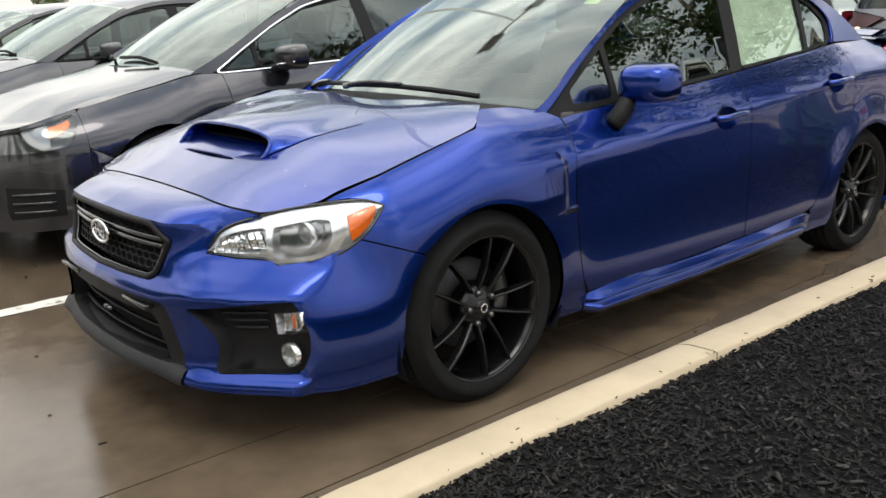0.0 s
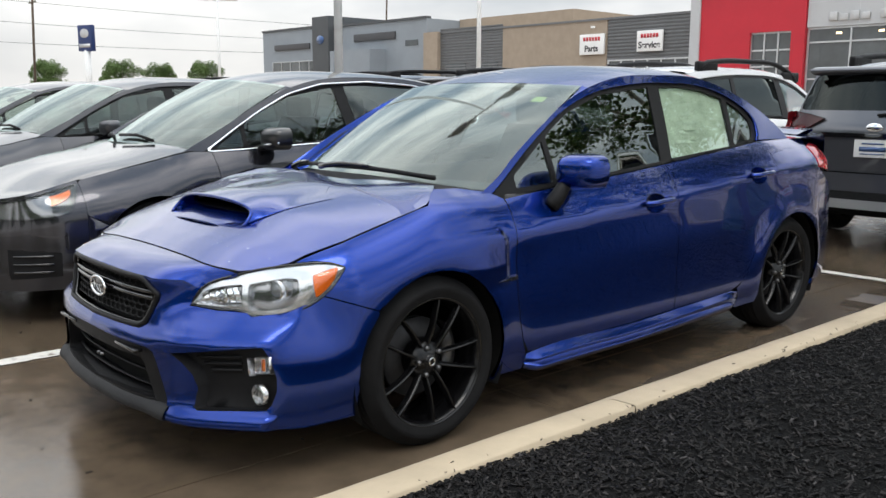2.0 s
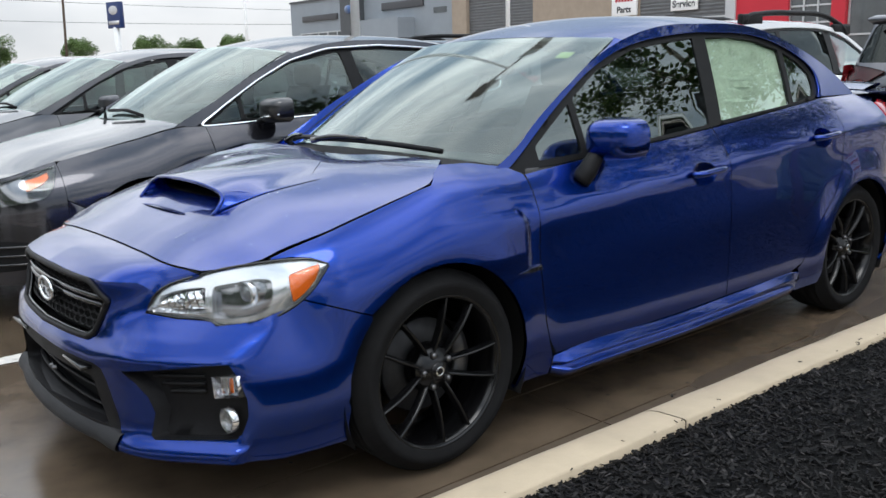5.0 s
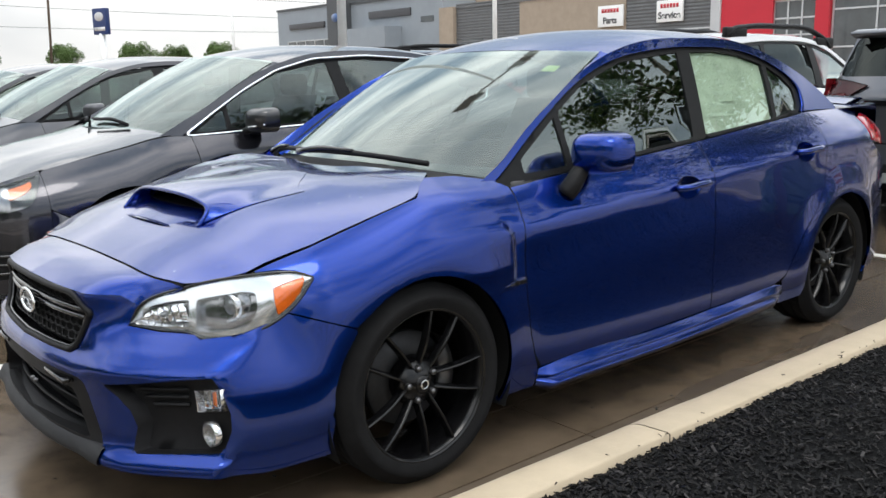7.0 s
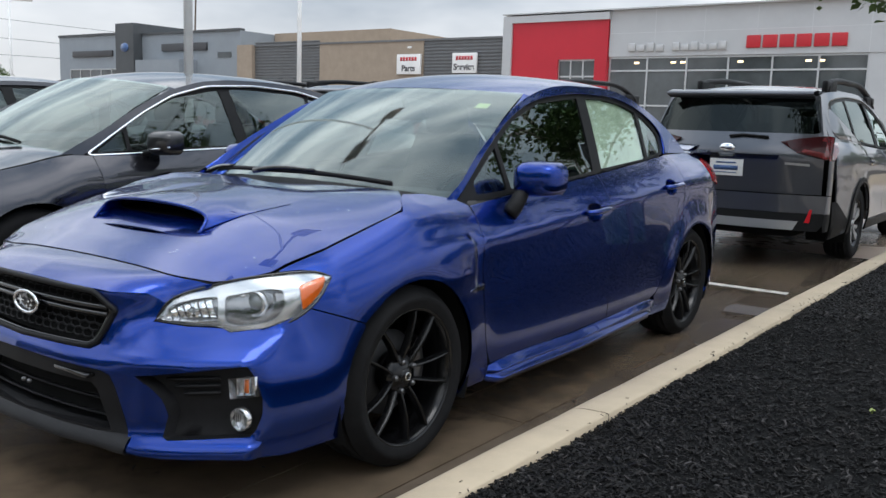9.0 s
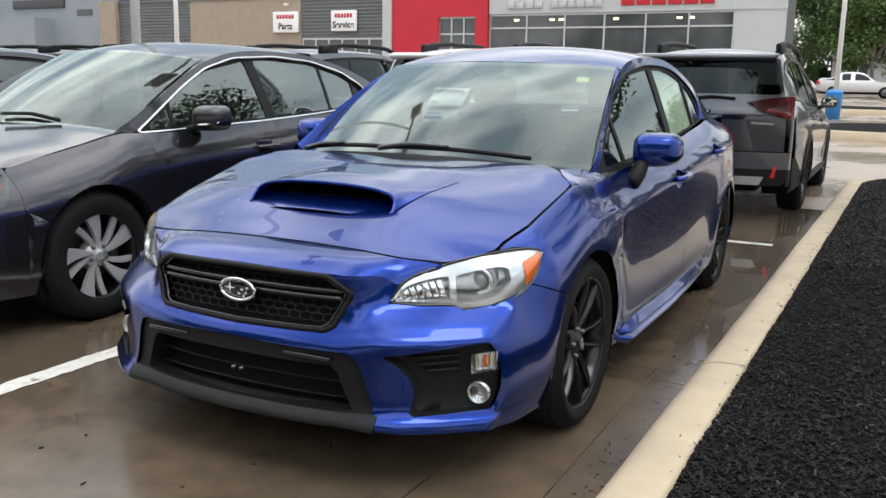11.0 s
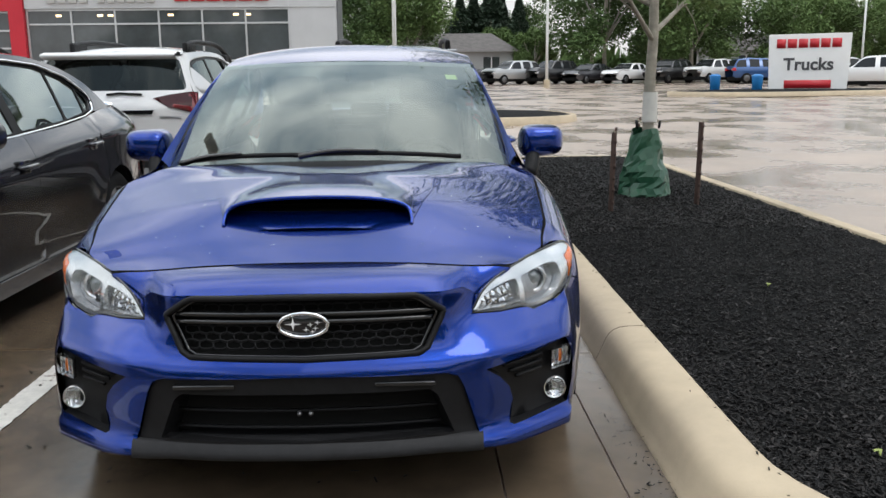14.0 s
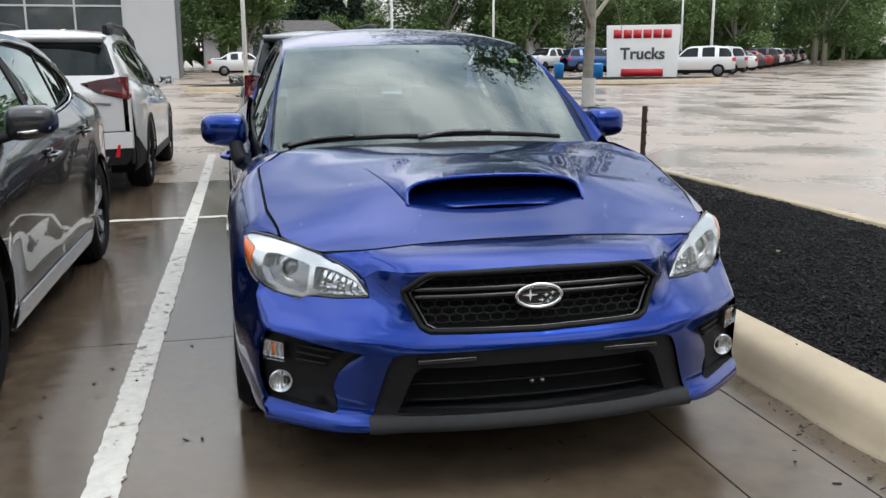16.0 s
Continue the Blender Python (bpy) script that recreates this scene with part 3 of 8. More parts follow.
M_WEED = mat("pale_green_weed", (0.30, 0.36, 0.10), 0.6, vary=0.2, scale=40)
for k, (x, y) in enumerate(((1.16, -2.14), (-0.86, -1.66))):
    rnd = random.Random(50 + k)
    bm = bmesh.new()
    for j in range(5):
        a, L = rnd.uniform(0, 6.28), rnd.uniform(0.012, 0.024)
        d, w = Vector((math.cos(a), math.sin(a), 0)), Vector((-math.sin(a), math.cos(a), 0)) * L * 0.3
        grid([[Vector((x, y, 0)) - w * 0.3, Vector((x, y, 0)) + w * 0.3], [Vector((x, y, 0.018)) + d * L * 0.5 - w, Vector((x, y, 0.018)) + d * L * 0.5 + w], [Vector((x, y, 0.014)) + d * L - w * 0.2, Vector((x, y, 0.014)) + d * L + w * 0.2]], bm)
    bmesh.ops.translate(bm, vec=(0, 0, mulch_z(x, y) + 0.012), verts=bm.verts)
    tagged(part("weed", bm, M_WEED), "tiny pale green weed sprouting in the mulch", "weed", "weeds")


# ---- the blue saloon ----
def side_surface(B, SH, IN, axles, zc, lift=0.018, low=0.32, zone=0.17):
    """The half-width of a car's flank over (x, z): its plan B, shoulder line SH, turn-in IN at the shoulder, and flares at the arches."""
    def at(x, z):
        u = min(1.3, max(0.0, 1 - (SH(x) - z) / zone))
        w = B(x) - IN(x) * u * u - 0.9 * max(0.0, low + 0.04 - z) ** 2
        for cx in axles:
            r = math.hypot(x - cx, z - zc)
            w += lift * math.exp(-(max(0.0, r - 0.36) / 0.10) ** 2) * max(0.0, min(1.0, (z - 0.16) / 0.3))
        a, b = (x - axles[0] - 0.42) / 0.25, (axles[1] - 0.40 - x) / 0.25
        f = max(0.0, min(1.0, a, b))
        f = f * f * (3 - 2 * f)
        mid = 0.012 * math.exp(-((z - 0.47) / 0.12) ** 2) * f
        zl = SH(1.4) - 0.125 + 0.075 * (x - 1.4)
        e = max(0.0, min(1.0, (x - axles[0] - 0.36) / 0.06, (axles[1] + 0.4 - x) / 0.3))
        ridge = 0.009 * e * math.exp(-((z - zl) / (0.05 if z < zl else 0.016)) ** 2)
        return w - mid + ridge
    return at


B_X = curve((-0.62, 0.80), (-0.5, 0.836), (-0.35, 0.858), (-0.2, 0.864), (0.0, 0.867), (0.45, 0.872), (1.0, 0.882), (2.0, 0.898), (2.65, 0.896), (3.0, 0.878), (3.2, 0.835), (3.42, 0.74))
SH_X = curve((-0.62, 0.682), (-0.46, 0.734), (-0.30, 0.783), (-0.1, 0.8385), (0.07, 0.884), (0.18, 0.901), (0.32, 0.902), (0.47, 0.897), (0.83, 0.917), (1.47, 0.968), (2.0, 1.016), (2.39, 1.053), (2.8, 1.06), (3.2, 1.05), (3.42, 1.035))
IN_X = curve((-0.62, 0.06), (-0.46, 0.078), (-0.30, 0.110), (-0.1, 0.106), (0.07, 0.102), (0.19, 0.114), (0.36, 0.108), (0.5, 0.090), (0.9, 0.075), (1.6, 0.072), (2.4, 0.085), (3.0, 0.12), (3.42, 0.14))
FRONT_AXLE, REAR_AXLE, ARCH_Z, ARCH_R = 0.036, 2.65, 0.316, 0.346


def wrx_side(x, z):
    """The flank's half-width: wings that roll over to the bonnet, a blister over the front wheel, doors with a waist line and a hollow, flared arches, drawn in towards the headlamp."""
    top = SH_X(x)
    u = 0.94 * (z - top + 0.19) / 0.19
    roll = 0.0 if u <= 0 else (1 - math.sqrt(1 - u * u) if u < 0.94 else 0.6588 + 2.755 * (min(u, 1.25) - 0.94)) / 0.6588
    q = min(1.3, max(0.0, 1 - (top - z) / 0.17))
    f = max(0.0, min(1.0, (x - 0.26) / 0.40))
    f = f * f * (3 - 2 * f)
    w = B_X(x) - IN_X(x) * (roll * (1 - f) + q * q * f) - 0.9 * max(0.0, 0.36 - z) ** 2
    for cx in (FRONT_AXLE, REAR_AXLE):
        away = math.hypot(x - cx, z - ARCH_Z)
        w += 0.018 * math.exp(-(max(0.0, away - 0.355) / 0.10) ** 2) * max(0.0, min(1.0, (z - 0.14) / 0.3))
    m = max(0.0, min(1.0, (x - FRONT_AXLE - 0.38) / 0.5, (REAR_AXLE - 0.40 - x) / 0.4))
    m = m * m * (3 - 2 * m)
    hollow = 0.004 * math.exp(-((z - 0.46) / 0.13) ** 2) * m
    zl = SH_X(1.4) - 0.125 + 0.075 * (x - 1.4)
    e = max(0.0, min(1.0, (x - 0.40) / 0.09, (REAR_AXLE + 0.4 - x) / 0.3))
    e = e * e * (3 - 2 * e)
    waist = 0.0075 * e * math.exp(-((z - zl) / (0.10 if z < zl else 0.02)) ** 2)
    r = max(0.0, min(1.0, (x - 0.8) / 1.1))
    lean = (0.030 * (1 - r) * max(0.0, z - 0.44) + 0.21 * r * max(0.0, z - 0.60) ** 2) * f
    px, pz = max(0.0, 0.07 - (0.412 + 0.05 * (0.72 - z) - x)), max(0.0, 0.07 - (0.795 - z))
    d = max(0.0, min(1.0, (0.07 - math.hypot(px, pz)) / 0.028))
    g = max(0.0, min(1.0, (x - 0.02) / 0.26)) * max(0.0, min(1.0, (z - 0.56) / 0.08))
    blister = 0.014 * d * d * (3 - 2 * d) * g
    a, b = max(0.0, min(1.0, (z - 0.40) / 0.22)), max(0.0, min(1.0, (-0.28 - x) / 0.18))
    return w - hollow + waist - lean + blister - 0.045 * a * a * (3 - 2 * a) * b * b * (3 - 2 * b)


def wrx_glass_side(x, z):
    g = z - SH_X(x)
    return wrx_side(x, SH_X(x)) - 0.012 - 0.40 * g - 0.13 * g * g


def arch(cx, cz, r, a0, a1, n=22):
    return [(cx + r * math.cos(radians(a0 + (a1 - a0) * i / n)), cz + r * math.sin(radians(a0 + (a1 - a0) * i / n))) for i in range(n + 1)]


def both(fn):
    """Runs fn for the left flank (-1) and the right flank (1)."""
    for s in (-1, 1):
        fn(s)


def wheel(spec, m, parent, left):
    """A wheel about y, its face to -y: tyre, rim, spokes, hub, nuts, brake."""
    R, rr, w = spec["R"], spec["rim"], spec["w"]
    hub = empty("wheel", None)
    hub.parent = parent
    hub.matrix_local = m if left else m @ pose(0, 0, 0, 0, 0, 180)
    prof = [(rr - 0.012, -w / 2 + 0.012), (rr + 0.004, -w / 2), (rr + 0.02, -w / 2 - 0.002), ((R + rr) / 2, -w / 2 - 0.009), (R - 0.032, -w / 2 - 0.001), (R - 0.014, -w / 2 + 0.014), (R - 0.004, -w / 2 + 0.034)]
    for g in range(4):
        y = -w / 2 + 0.05 + g * (w - 0.1) / 3
        prof += [(R, y - 0.014), (R, y - 0.005), (R - 0.007, y - 0.004), (R - 0.007, y + 0.004), (R, y + 0.005)]
    prof += [(r, -y) for r, y in prof[6::-1]]
    part("tyre", lathe(prof, 72), M_RUBBER, hub)
    barrel = [(rr - 0.002, -w / 2 + 0.016), (rr + 0.001, -w / 2 + 0.004), (rr - 0.008, -w / 2 + 0.006), (rr - 0.016, -w / 2 + 0.03), (rr - 0.028, -w / 2 + 0.06), (rr - 0.03, 0.02), (rr - 0.02, w / 2 - 0.02), (rr - 0.002, w / 2 - 0.01)]
    part("rim", lathe(barrel, 64), spec["barrel"], hub)
    face = -w / 2 + 0.016
    bm = bmesh.new()
    for i in range(5):
        base = radians((69 if spec["kind"] == "split" else 90) + 72 * i)
        if spec["kind"] == "split":
            for d in (-1, 1):
                a0, a1 = base + d * 0.40, base + d * 0.235
                p0 = Vector((0.055 * math.cos(a0), face + 0.030, 0.055 * math.sin(a0)))
                p1 = Vector(((rr - 0.012) * math.cos(a1), face + 0.002, (rr - 0.012) * math.sin(a1)))
                u = Vector((-math.sin(a1), 0, math.cos(a1)))
                rows = []
                for k in range(7):
                    t = k / 6
                    c = p0.lerp(p1, t) + Vector((0, -0.012 * math.sin(math.pi * t), 0))
                    hw = 0.0098 - 0.002 * t
                    rows.append([c - u * hw + Vector((0, 0.022, 0)), c - u * hw * 0.55, c + u * hw * 0.1 * d + Vector((0, -0.007, 0)), c + u * hw * 0.55, c + u * hw + Vector((0, 0.022, 0))])
                grid(rows, bm)
        else:
            # a broad swept blade and a slim straight spoke beside it
            for h0, h1, e0, e1, lift in ((-0.16, 0.16, 0.00, 0.40, 0.0), (0.30, 0.62, 0.66, 0.80, 0.010)):
                rows = []
                for k in range(7):
                    t = k / 6
                    r = 0.045 + (rr - 0.050) * t
                    c0, c1 = base + h0 + (e0 - h0) * t, base + h1 + (e1 - h1) * t
                    y = face + lift + 0.014 * (1 - t)
                    rows.append([Vector((r * math.cos(c), y + dy, r * math.sin(c))) for c, dy in ((c0, 0.022), (c0, 0.0), ((c0 + c1) / 2, -0.002), (c1, 0.0), (c1, 0.022))])
                grid(rows, bm)
    bmesh.ops.recalc_face_normals(bm, faces=bm.faces)
    part("spokes", bm, spec["face"], hub, smooth=spec["kind"] == "split")
    part("hub", lathe([(0.0, face + 0.012), (0.03, face + 0.012), (0.036, face + 0.016), (0.062, face + 0.026), (0.078, face + 0.045), (0.08, face + 0.08)], 30), spec["face"], hub)
    part("centre_cap", lathe([(0.0, face + 0.004), (0.024, face + 0.006), (0.03, face + 0.011), (0.03, face + 0.016)], 24), spec["face"], hub)
    part("cap_emblem", lathe([(0.011, face + 0.0035), (0.013, face + 0.002), (0.0155, face + 0.0035)], 20), M_CHROME, hub)
    for i in range(5):
        a = radians((33 if spec["kind"] == "split" else 54) + 72 * i)
        part("wheel_nut", lathe([(0.0, face + 0.008), (0.008, face + 0.009), (0.0105, face + 0.014), (0.0105, face + 0.05)], 8, m=Matrix.Translation((0.053 * math.cos(a), 0, 0.053 * math.sin(a)))), M_STEEL, hub)
    part("brake_disc", lathe([(0.07, -0.002), (0.15, -0.002), (0.152, 0.004), (0.152, 0.022), (0.07, 0.022)], 40), M_BRAKE, hub)
    cal = bmesh.new()
    rows = []
    for k in range(9):
        a = radians((-22 if left else 158) + 64 * k / 8)
        rows.append([Vector((r * math.cos(a), y, r * math.sin(a))) for r, y in ((0.105, 0.03), (0.105, -0.03), (0.118, -0.04), (0.15, -0.04), (0.172, -0.03), (0.175, 0.03))])
    part("brake_caliper", grid(rows, cal), spec["caliper"], hub)
    return hub


WRX_WHEEL = dict(R=0.318, rim=0.245, w=0.23, kind="split", barrel=M_WHEELBLK, face=M_WHEELBLK, caliper=M_STEEL)
LEGACY_WHEEL = dict(R=0.335, rim=0.228, w=0.225, kind="blade", barrel=M_WHEELBLK, face=M_GREYALLOY, caliper=M_STEEL)


def seat(parent, x, y, m=None):
    s = part("front_seat", box(x - 0.28, x + 0.22, y - 0.25, y + 0.25, 0.42, 0.58, 0.05), M_SEAT, parent)
    bm = bmesh.new()
    rows = []
    for k in range(9):
        t = k / 8
        hw = 0.245 - 0.05 * t * t
        cx, cz = x + 0.18 + 0.24 * t, 0.55 + 0.58 * t
        rows.append([Vector((cx + dx, y + q * hw, cz + 0.015 * dz)) for q, dx, dz in ((-0.9, 0.10, 0), (-1, 0.03, 0), (-0.85, -0.06, 0), (-0.5, -0.03, 0), (0, -0.035, 0), (0.5, -0.03, 0), (0.85, -0.06, 0), (1, 0.03, 0), (0.9, 0.10, 0), (-0.9, 0.10, 0))])
    grid(rows, bm)
    bmesh.ops.holes_fill(bm, edges=[e for e in bm.edges if len(e.link_faces) == 1], sides=0)
    part("backrest", bm, M_SEAT, s)
    part("headrest", box(x + 0.37, x + 0.48, y - 0.13, y + 0.13, 1.13, 1.29, 0.045, seg=3), M_SEAT, s)
    for d in (-0.06, 0.06):
        part("headrest_post", tube([(x + 0.42, y + d, 1.08), (x + 0.425, y + d, 1.16)], 0.006, 6), M_STEEL, s)


def interior(parent, x0, half, roof, left_drive=True):
    """Dashboard, wheel, seats, rear bench and headliner of a car whose windscreen foot is at x0."""
    rows = []
    for k in range(21):
        y = -half + 2 * half * k / 20
        q = 1 - (y / half) ** 2
        rows.append([Vector((x0 + dx - 0.12 * q, y, z)) for dx, z in ((0.02, 0.88), (0.22, 0.905 + 0.02 * (0.3 < abs(y) < 0.5)), (0.42, 0.90), (0.52, 0.86), (0.55, 0.72), (0.5, 0.5))])
    part("dashboard", grid(rows), M_DASH, parent)
    sx, sy = x0 + 0.62, -0.36
    ring = [Vector((sx + 0.075 * math.sin(2 * math.pi * k / 28), sy + 0.185 * math.cos(2 * math.pi * k / 28), 0.80 + 0.17 * math.sin(2 * math.pi * k / 28))) for k in range(28)]
    sw = part("steering_wheel", tube(ring, 0.015, 8, closed=True), M_TRIM, parent)
    part("wheel_boss", box(sx - 0.02, sx + 0.03, sy - 0.09, sy + 0.09, 0.74, 0.84, 0.02), M_TRIM, sw)
    for y in (-0.36, 0.36):
        seat(parent, x0 + 1.05, y)
    bench = part("rear_bench", box(x0 + 1.75, x0 + 2.25, -0.62, 0.62, 0.42, 0.6, 0.05), M_SEAT, parent)
    bm = bmesh.new()
    box(-0.05, 0.07, -0.62, 0.62, 0, 0.55, 0.04, bm)
    bmesh.ops.transform(bm, matrix=Matrix.Translation((x0 + 2.15, 0, 0.52)) @ Matrix.Rotation(0.35, 4, "Y"), verts=bm.verts)
    part("bench_back", bm, M_SEAT, bench)
    for y in (-0.38, 0, 0.38):
        part("rear_headrest", box(x0 + 2.33, x0 + 2.42, y - 0.12, y + 0.12, 1.0, 1.12, 0.03), M_SEAT, bench)
    part("cabin_floor", box(x0 - 0.1, x0 + 2.5, -0.62, 0.62, 0.25, 0.4), M_DARK, parent)
    part("parcel_shelf", box(x0 + 2.4, x0 + 2.75, -0.55, 0.55, 0.98, 1.0), M_SEAT, parent)
    part("mirror_stem", tube([(x0 + 0.62, 0, roof - 0.06), (x0 + 0.64, 0, roof - 0.12)], 0.012, 8), M_TRIM, parent)
    part("rear_view_mirror", box(x0 + 0.62, x0 + 0.66, -0.12, 0.12, roof - 0.16, roof - 0.095, 0.02), M_TRIM, parent)


def loft_roof(rail, zc, x0, x1, nx=20, ny=16, bow=0.0):
    """A roof skin between both rails: rail(x) gives (y, z), zc(x) the crown above it; bow: how far its front edge runs ahead at the middle."""
    rows = []
    for i in range(nx + 1):
        t = i / nx
        row = []
        for j in range(ny + 1):
            v = -1 + 2 * j / ny
            x = x0 + (x1 - x0) * t - bow * (1 - v * v) * (1 - t) + bow * 0.6 * (1 - v * v) * t
            y, z = rail(x0 + (x1 - x0) * t)
            row.append(Vector((x, v * y, z + zc(x) * (1 - v * v) ** 0.8)))
        rows.append(row)
    return rows


def ruled(a, b, n, bulge=Vector((0, 0, 0))):
    """A skin between two lines of points, lifted by bulge in the middle."""
    return [[p.lerp(q, k / n) + bulge * math.sin(math.pi * k / n) for k in range(n + 1)] for p, q in zip(a, b)]


def saloon_blue():
    car = empty("car", None, "metallic blue sport saloon with bonnet scoop and black wheels", "car")
    S, G = wrx_side, wrx_glass_side
    AZ, AR = ARCH_Z, ARCH_R
    fa = arch(FRONT_AXLE, AZ, AR, 200, -24)
    ra = arch(REAR_AXLE, AZ, AR, 202, -18)

    # flanks
    fender = [(-0.328, 0.712), (-0.43, 0.632), (-0.33, 0.595), (-0.226, 0.556)] + [p for p in fa if not (p[0] < FRONT_AXLE and p[1] < 0.556)] + [(0.40, 0.19), (0.52, 0.19), (0.53, 0.25), (0.50, 0.32), (0.478, 0.40), (0.466, 0.52), (0.456, 0.654), (0.46, 0.80), (0.467, 0.885), (0.42, 0.912), (0.30, 0.932), (0.19, 0.935), (0.14, 0.918)] + [(x, SH_X(x)) for x in (0.085, 0.03, -0.04, -0.12, -0.2, -0.28, -0.36, -0.42, -0.455)] + [(-0.455, 0.728), (-0.40, 0.732), (-0.358, 0.728)]
    front_door = [(0.467, 0.885), (0.46, 0.80), (0.456, 0.654), (0.466, 0.52), (0.478, 0.40), (0.50, 0.32), (0.54, 0.262), (1.20, 0.272), (1.535, 0.285), (1.546, 0.594), (1.53, 0.84), (1.525, 0.973), (1.2, 0.945), (0.83, 0.917)]
    rear_door = [(1.535, 0.285), (2.03, 0.302), (2.12, 0.33), (2.17, 0.39), (2.26, 0.52), (2.36, 0.62), (2.43, 0.72), (2.46, 0.90), (2.455, 1.0), (2.43, 1.056), (2.0, 1.016), (1.525, 0.973), (1.53, 0.84), (1.546, 0.594)]
    quarter = [(2.17, 0.39), (2.12, 0.33), (2.09, 0.315), (2.115, 0.26), (2.09, 0.2), (2.30, 0.205)] + [p for p in ra if p[1] > 0.24 or p[0] > 2.65] + [(3.0, 0.33), (3.12, 0.55), (3.16, 0.80), (2.98, 0.895), (2.955, 1.02), (3.05, 1.03), (3.02, 1.057), (2.8, 1.06), (2.60, 1.058), (2.43, 1.056), (2.455, 1.0), (2.46, 0.90), (2.43, 0.72), (2.36, 0.62), (2.26, 0.52)]
    rear_bumper = [(3.0, 0.33), (2.99, 0.24), (3.1, 0.22), (3.38, 0.24), (3.42, 0.45), (3.42, 0.72), (3.19, 0.80), (3.16, 0.80), (3.12, 0.55)]
    tail = [(2.985, 0.90), (3.16, 0.86), (3.20, 0.93), (3.19, 1.01), (3.09, 1.03), (2.965, 1.015)]

    def flank(s):
        on = lambda x, z: (x, s * S(x, z), z)
        fl = s > 0
        skin("front_fender", fender, on, M_BLUE, car, step=0.016, flip=fl)
        oval = lambda hx, hz: [(hx - 0.012 + 0.078 * math.cos(2 * math.pi * k / 24), hz - 0.008 + 0.042 * math.sin(2 * math.pi * k / 24)) for k in range(24)]
        fd = skin("front_door", front_door, on, M_BLUE, car, step=0.024, holes=[oval(1.37, 0.815)], flip=fl)
        rd = skin("rear_door", rear_door, on, M_BLUE, car, step=0.024, holes=[oval(2.275, 0.893)], flip=fl)
        rows = []
        for k in range(49):
            x = 0.53 + 1.575 * k / 48
            e = min(1.0, (x - 0.53) / 0.035, (2.105 - x) / 0.05) * min(1.0, 0.35 + (2.105 - x) / 1.3)
            zt, zb = SKIRT_TOP(x), SKIRT_LOW(x)
            rows.append([Vector((x, s * (S(x, zb + (zt - zb) * f) + o * max(0.0, e)), zb + (zt - zb) * f)) for f, o in ((1.0, -0.02), (0.985, 0.0), (0.94, 0.003), (0.70, 0.036), (0.66, 0.040), (0.60, 0.037), (0.47, 0.016), (0.42, 0.016), (0.33, 0.046), (0.29, 0.051), (0.22, 0.051), (0.0, 0.036), (0.0, -0.03))])
        part("side_skirt", grid(rows, flip=fl), M_BLUE, car)
        skin("rear_quarter", quarter, on, M_BLUE, car, step=0.022, flip=fl)
        part("tail_lamp", panel(tail, lambda x, z: (x, s * (S(x, z) + 0.004), z), 0.03, flip=fl), M_REDLENS, car, "red tail lamp lens")
        for line in ([(0.467, 0.885), (0.46, 0.80), (0.456, 0.654), (0.466, 0.52), (0.478, 0.40), (0.50, 0.32), (0.54, 0.265)], [(1.525, 0.973), (1.53, 0.84), (1.546, 0.594), (1.535, 0.285)], [(2.455, 1.0), (2.46, 0.90), (2.43, 0.72), (2.36, 0.62), (2.26, 0.52), (2.17, 0.39), (2.12, 0.33)]):
            part("door_seal", tube([Vector((x, s * (S(x, z) - 0.0085), z)) for a, b in zip(line, line[1:]) for x, z in [Vector(a).lerp(Vector(b), k / 8) for k in range(8)]] + [Vector((line[-1][0], s * (S(*line[-1]) - 0.0085), line[-1][1]))], 0.007, 6), M_DARK, car, "black door seal")
        # handles in shallow cups
        for door, hx, hz in ((fd, 1.37, 0.815), (rd, 2.275, 0.893)):
            y = S(hx, hz)
            bm = bmesh.new()
            rows = []
            for k in range(25):
                a = 2 * math.pi * k / 24
                rows.append([Vector((hx - 0.012 + 0.0805 * q * math.cos(a), s * (S(hx - 0.012 + 0.0805 * q * math.cos(a), hz - 0.008 + 0.0445 * q * math.sin(a)) - 0.003 - 0.024 * (1 - q * q)), hz - 0.008 + 0.0445 * q * math.sin(a))) for q in (1.0, 0.85, 0.6, 0.3, 0.0)])
            part("handle_cup", grid(rows, bm), M_BLUE, door)
            pts = path3([(hx - 0.098, s * (y + 0.002), hz - 0.004), (hx - 0.078, s * (y + 0.024), hz - 0.002), (hx, s * (y + 0.033), hz + 0.004), (hx + 0.078, s * (y + 0.024), hz + 0.007), (hx + 0.096, s * (y + 0.002), hz + 0.008)], 14)
            part("door_handle", tube(pts, 0.017, 10, flat=0.75), M_BLUE, door)
        # daylight openings
        og = lambda x, z: (x, s * G(x, z), z)
        gb = lambda x, z: (x, s * (G(x, z) - 0.012), z)
        dlo = [(0.42, 0.883), (0.487, 0.935), (0.724, 1.092), (0.983, 1.23), (1.25, 1.312), (1.6, 1.352), (1.9, 1.355), (2.12, 1.335), (2.30, 1.285), (2.44, 1.215), (2.49, 1.15), (2.475, 1.085), (2.43, 1.056), (2.0, 1.016), (1.525, 0.973), (0.83, 0.917)]
        wf = [(0.575, 0.912), (0.575, 0.966), (0.795, 1.106), (0.795, 0.924)]
        w1 = [(0.815, 0.926), (0.815, 1.118), (0.99, 1.216), (1.25, 1.299), (1.635, 1.338), (1.553, 0.981), (1.12, 0.945)]
        w2 = [(1.632, 0.99), (1.714, 1.339), (1.90, 1.342), (2.08, 1.325), (2.25, 1.283), (2.198, 1.033), (2.0, 1.018)]
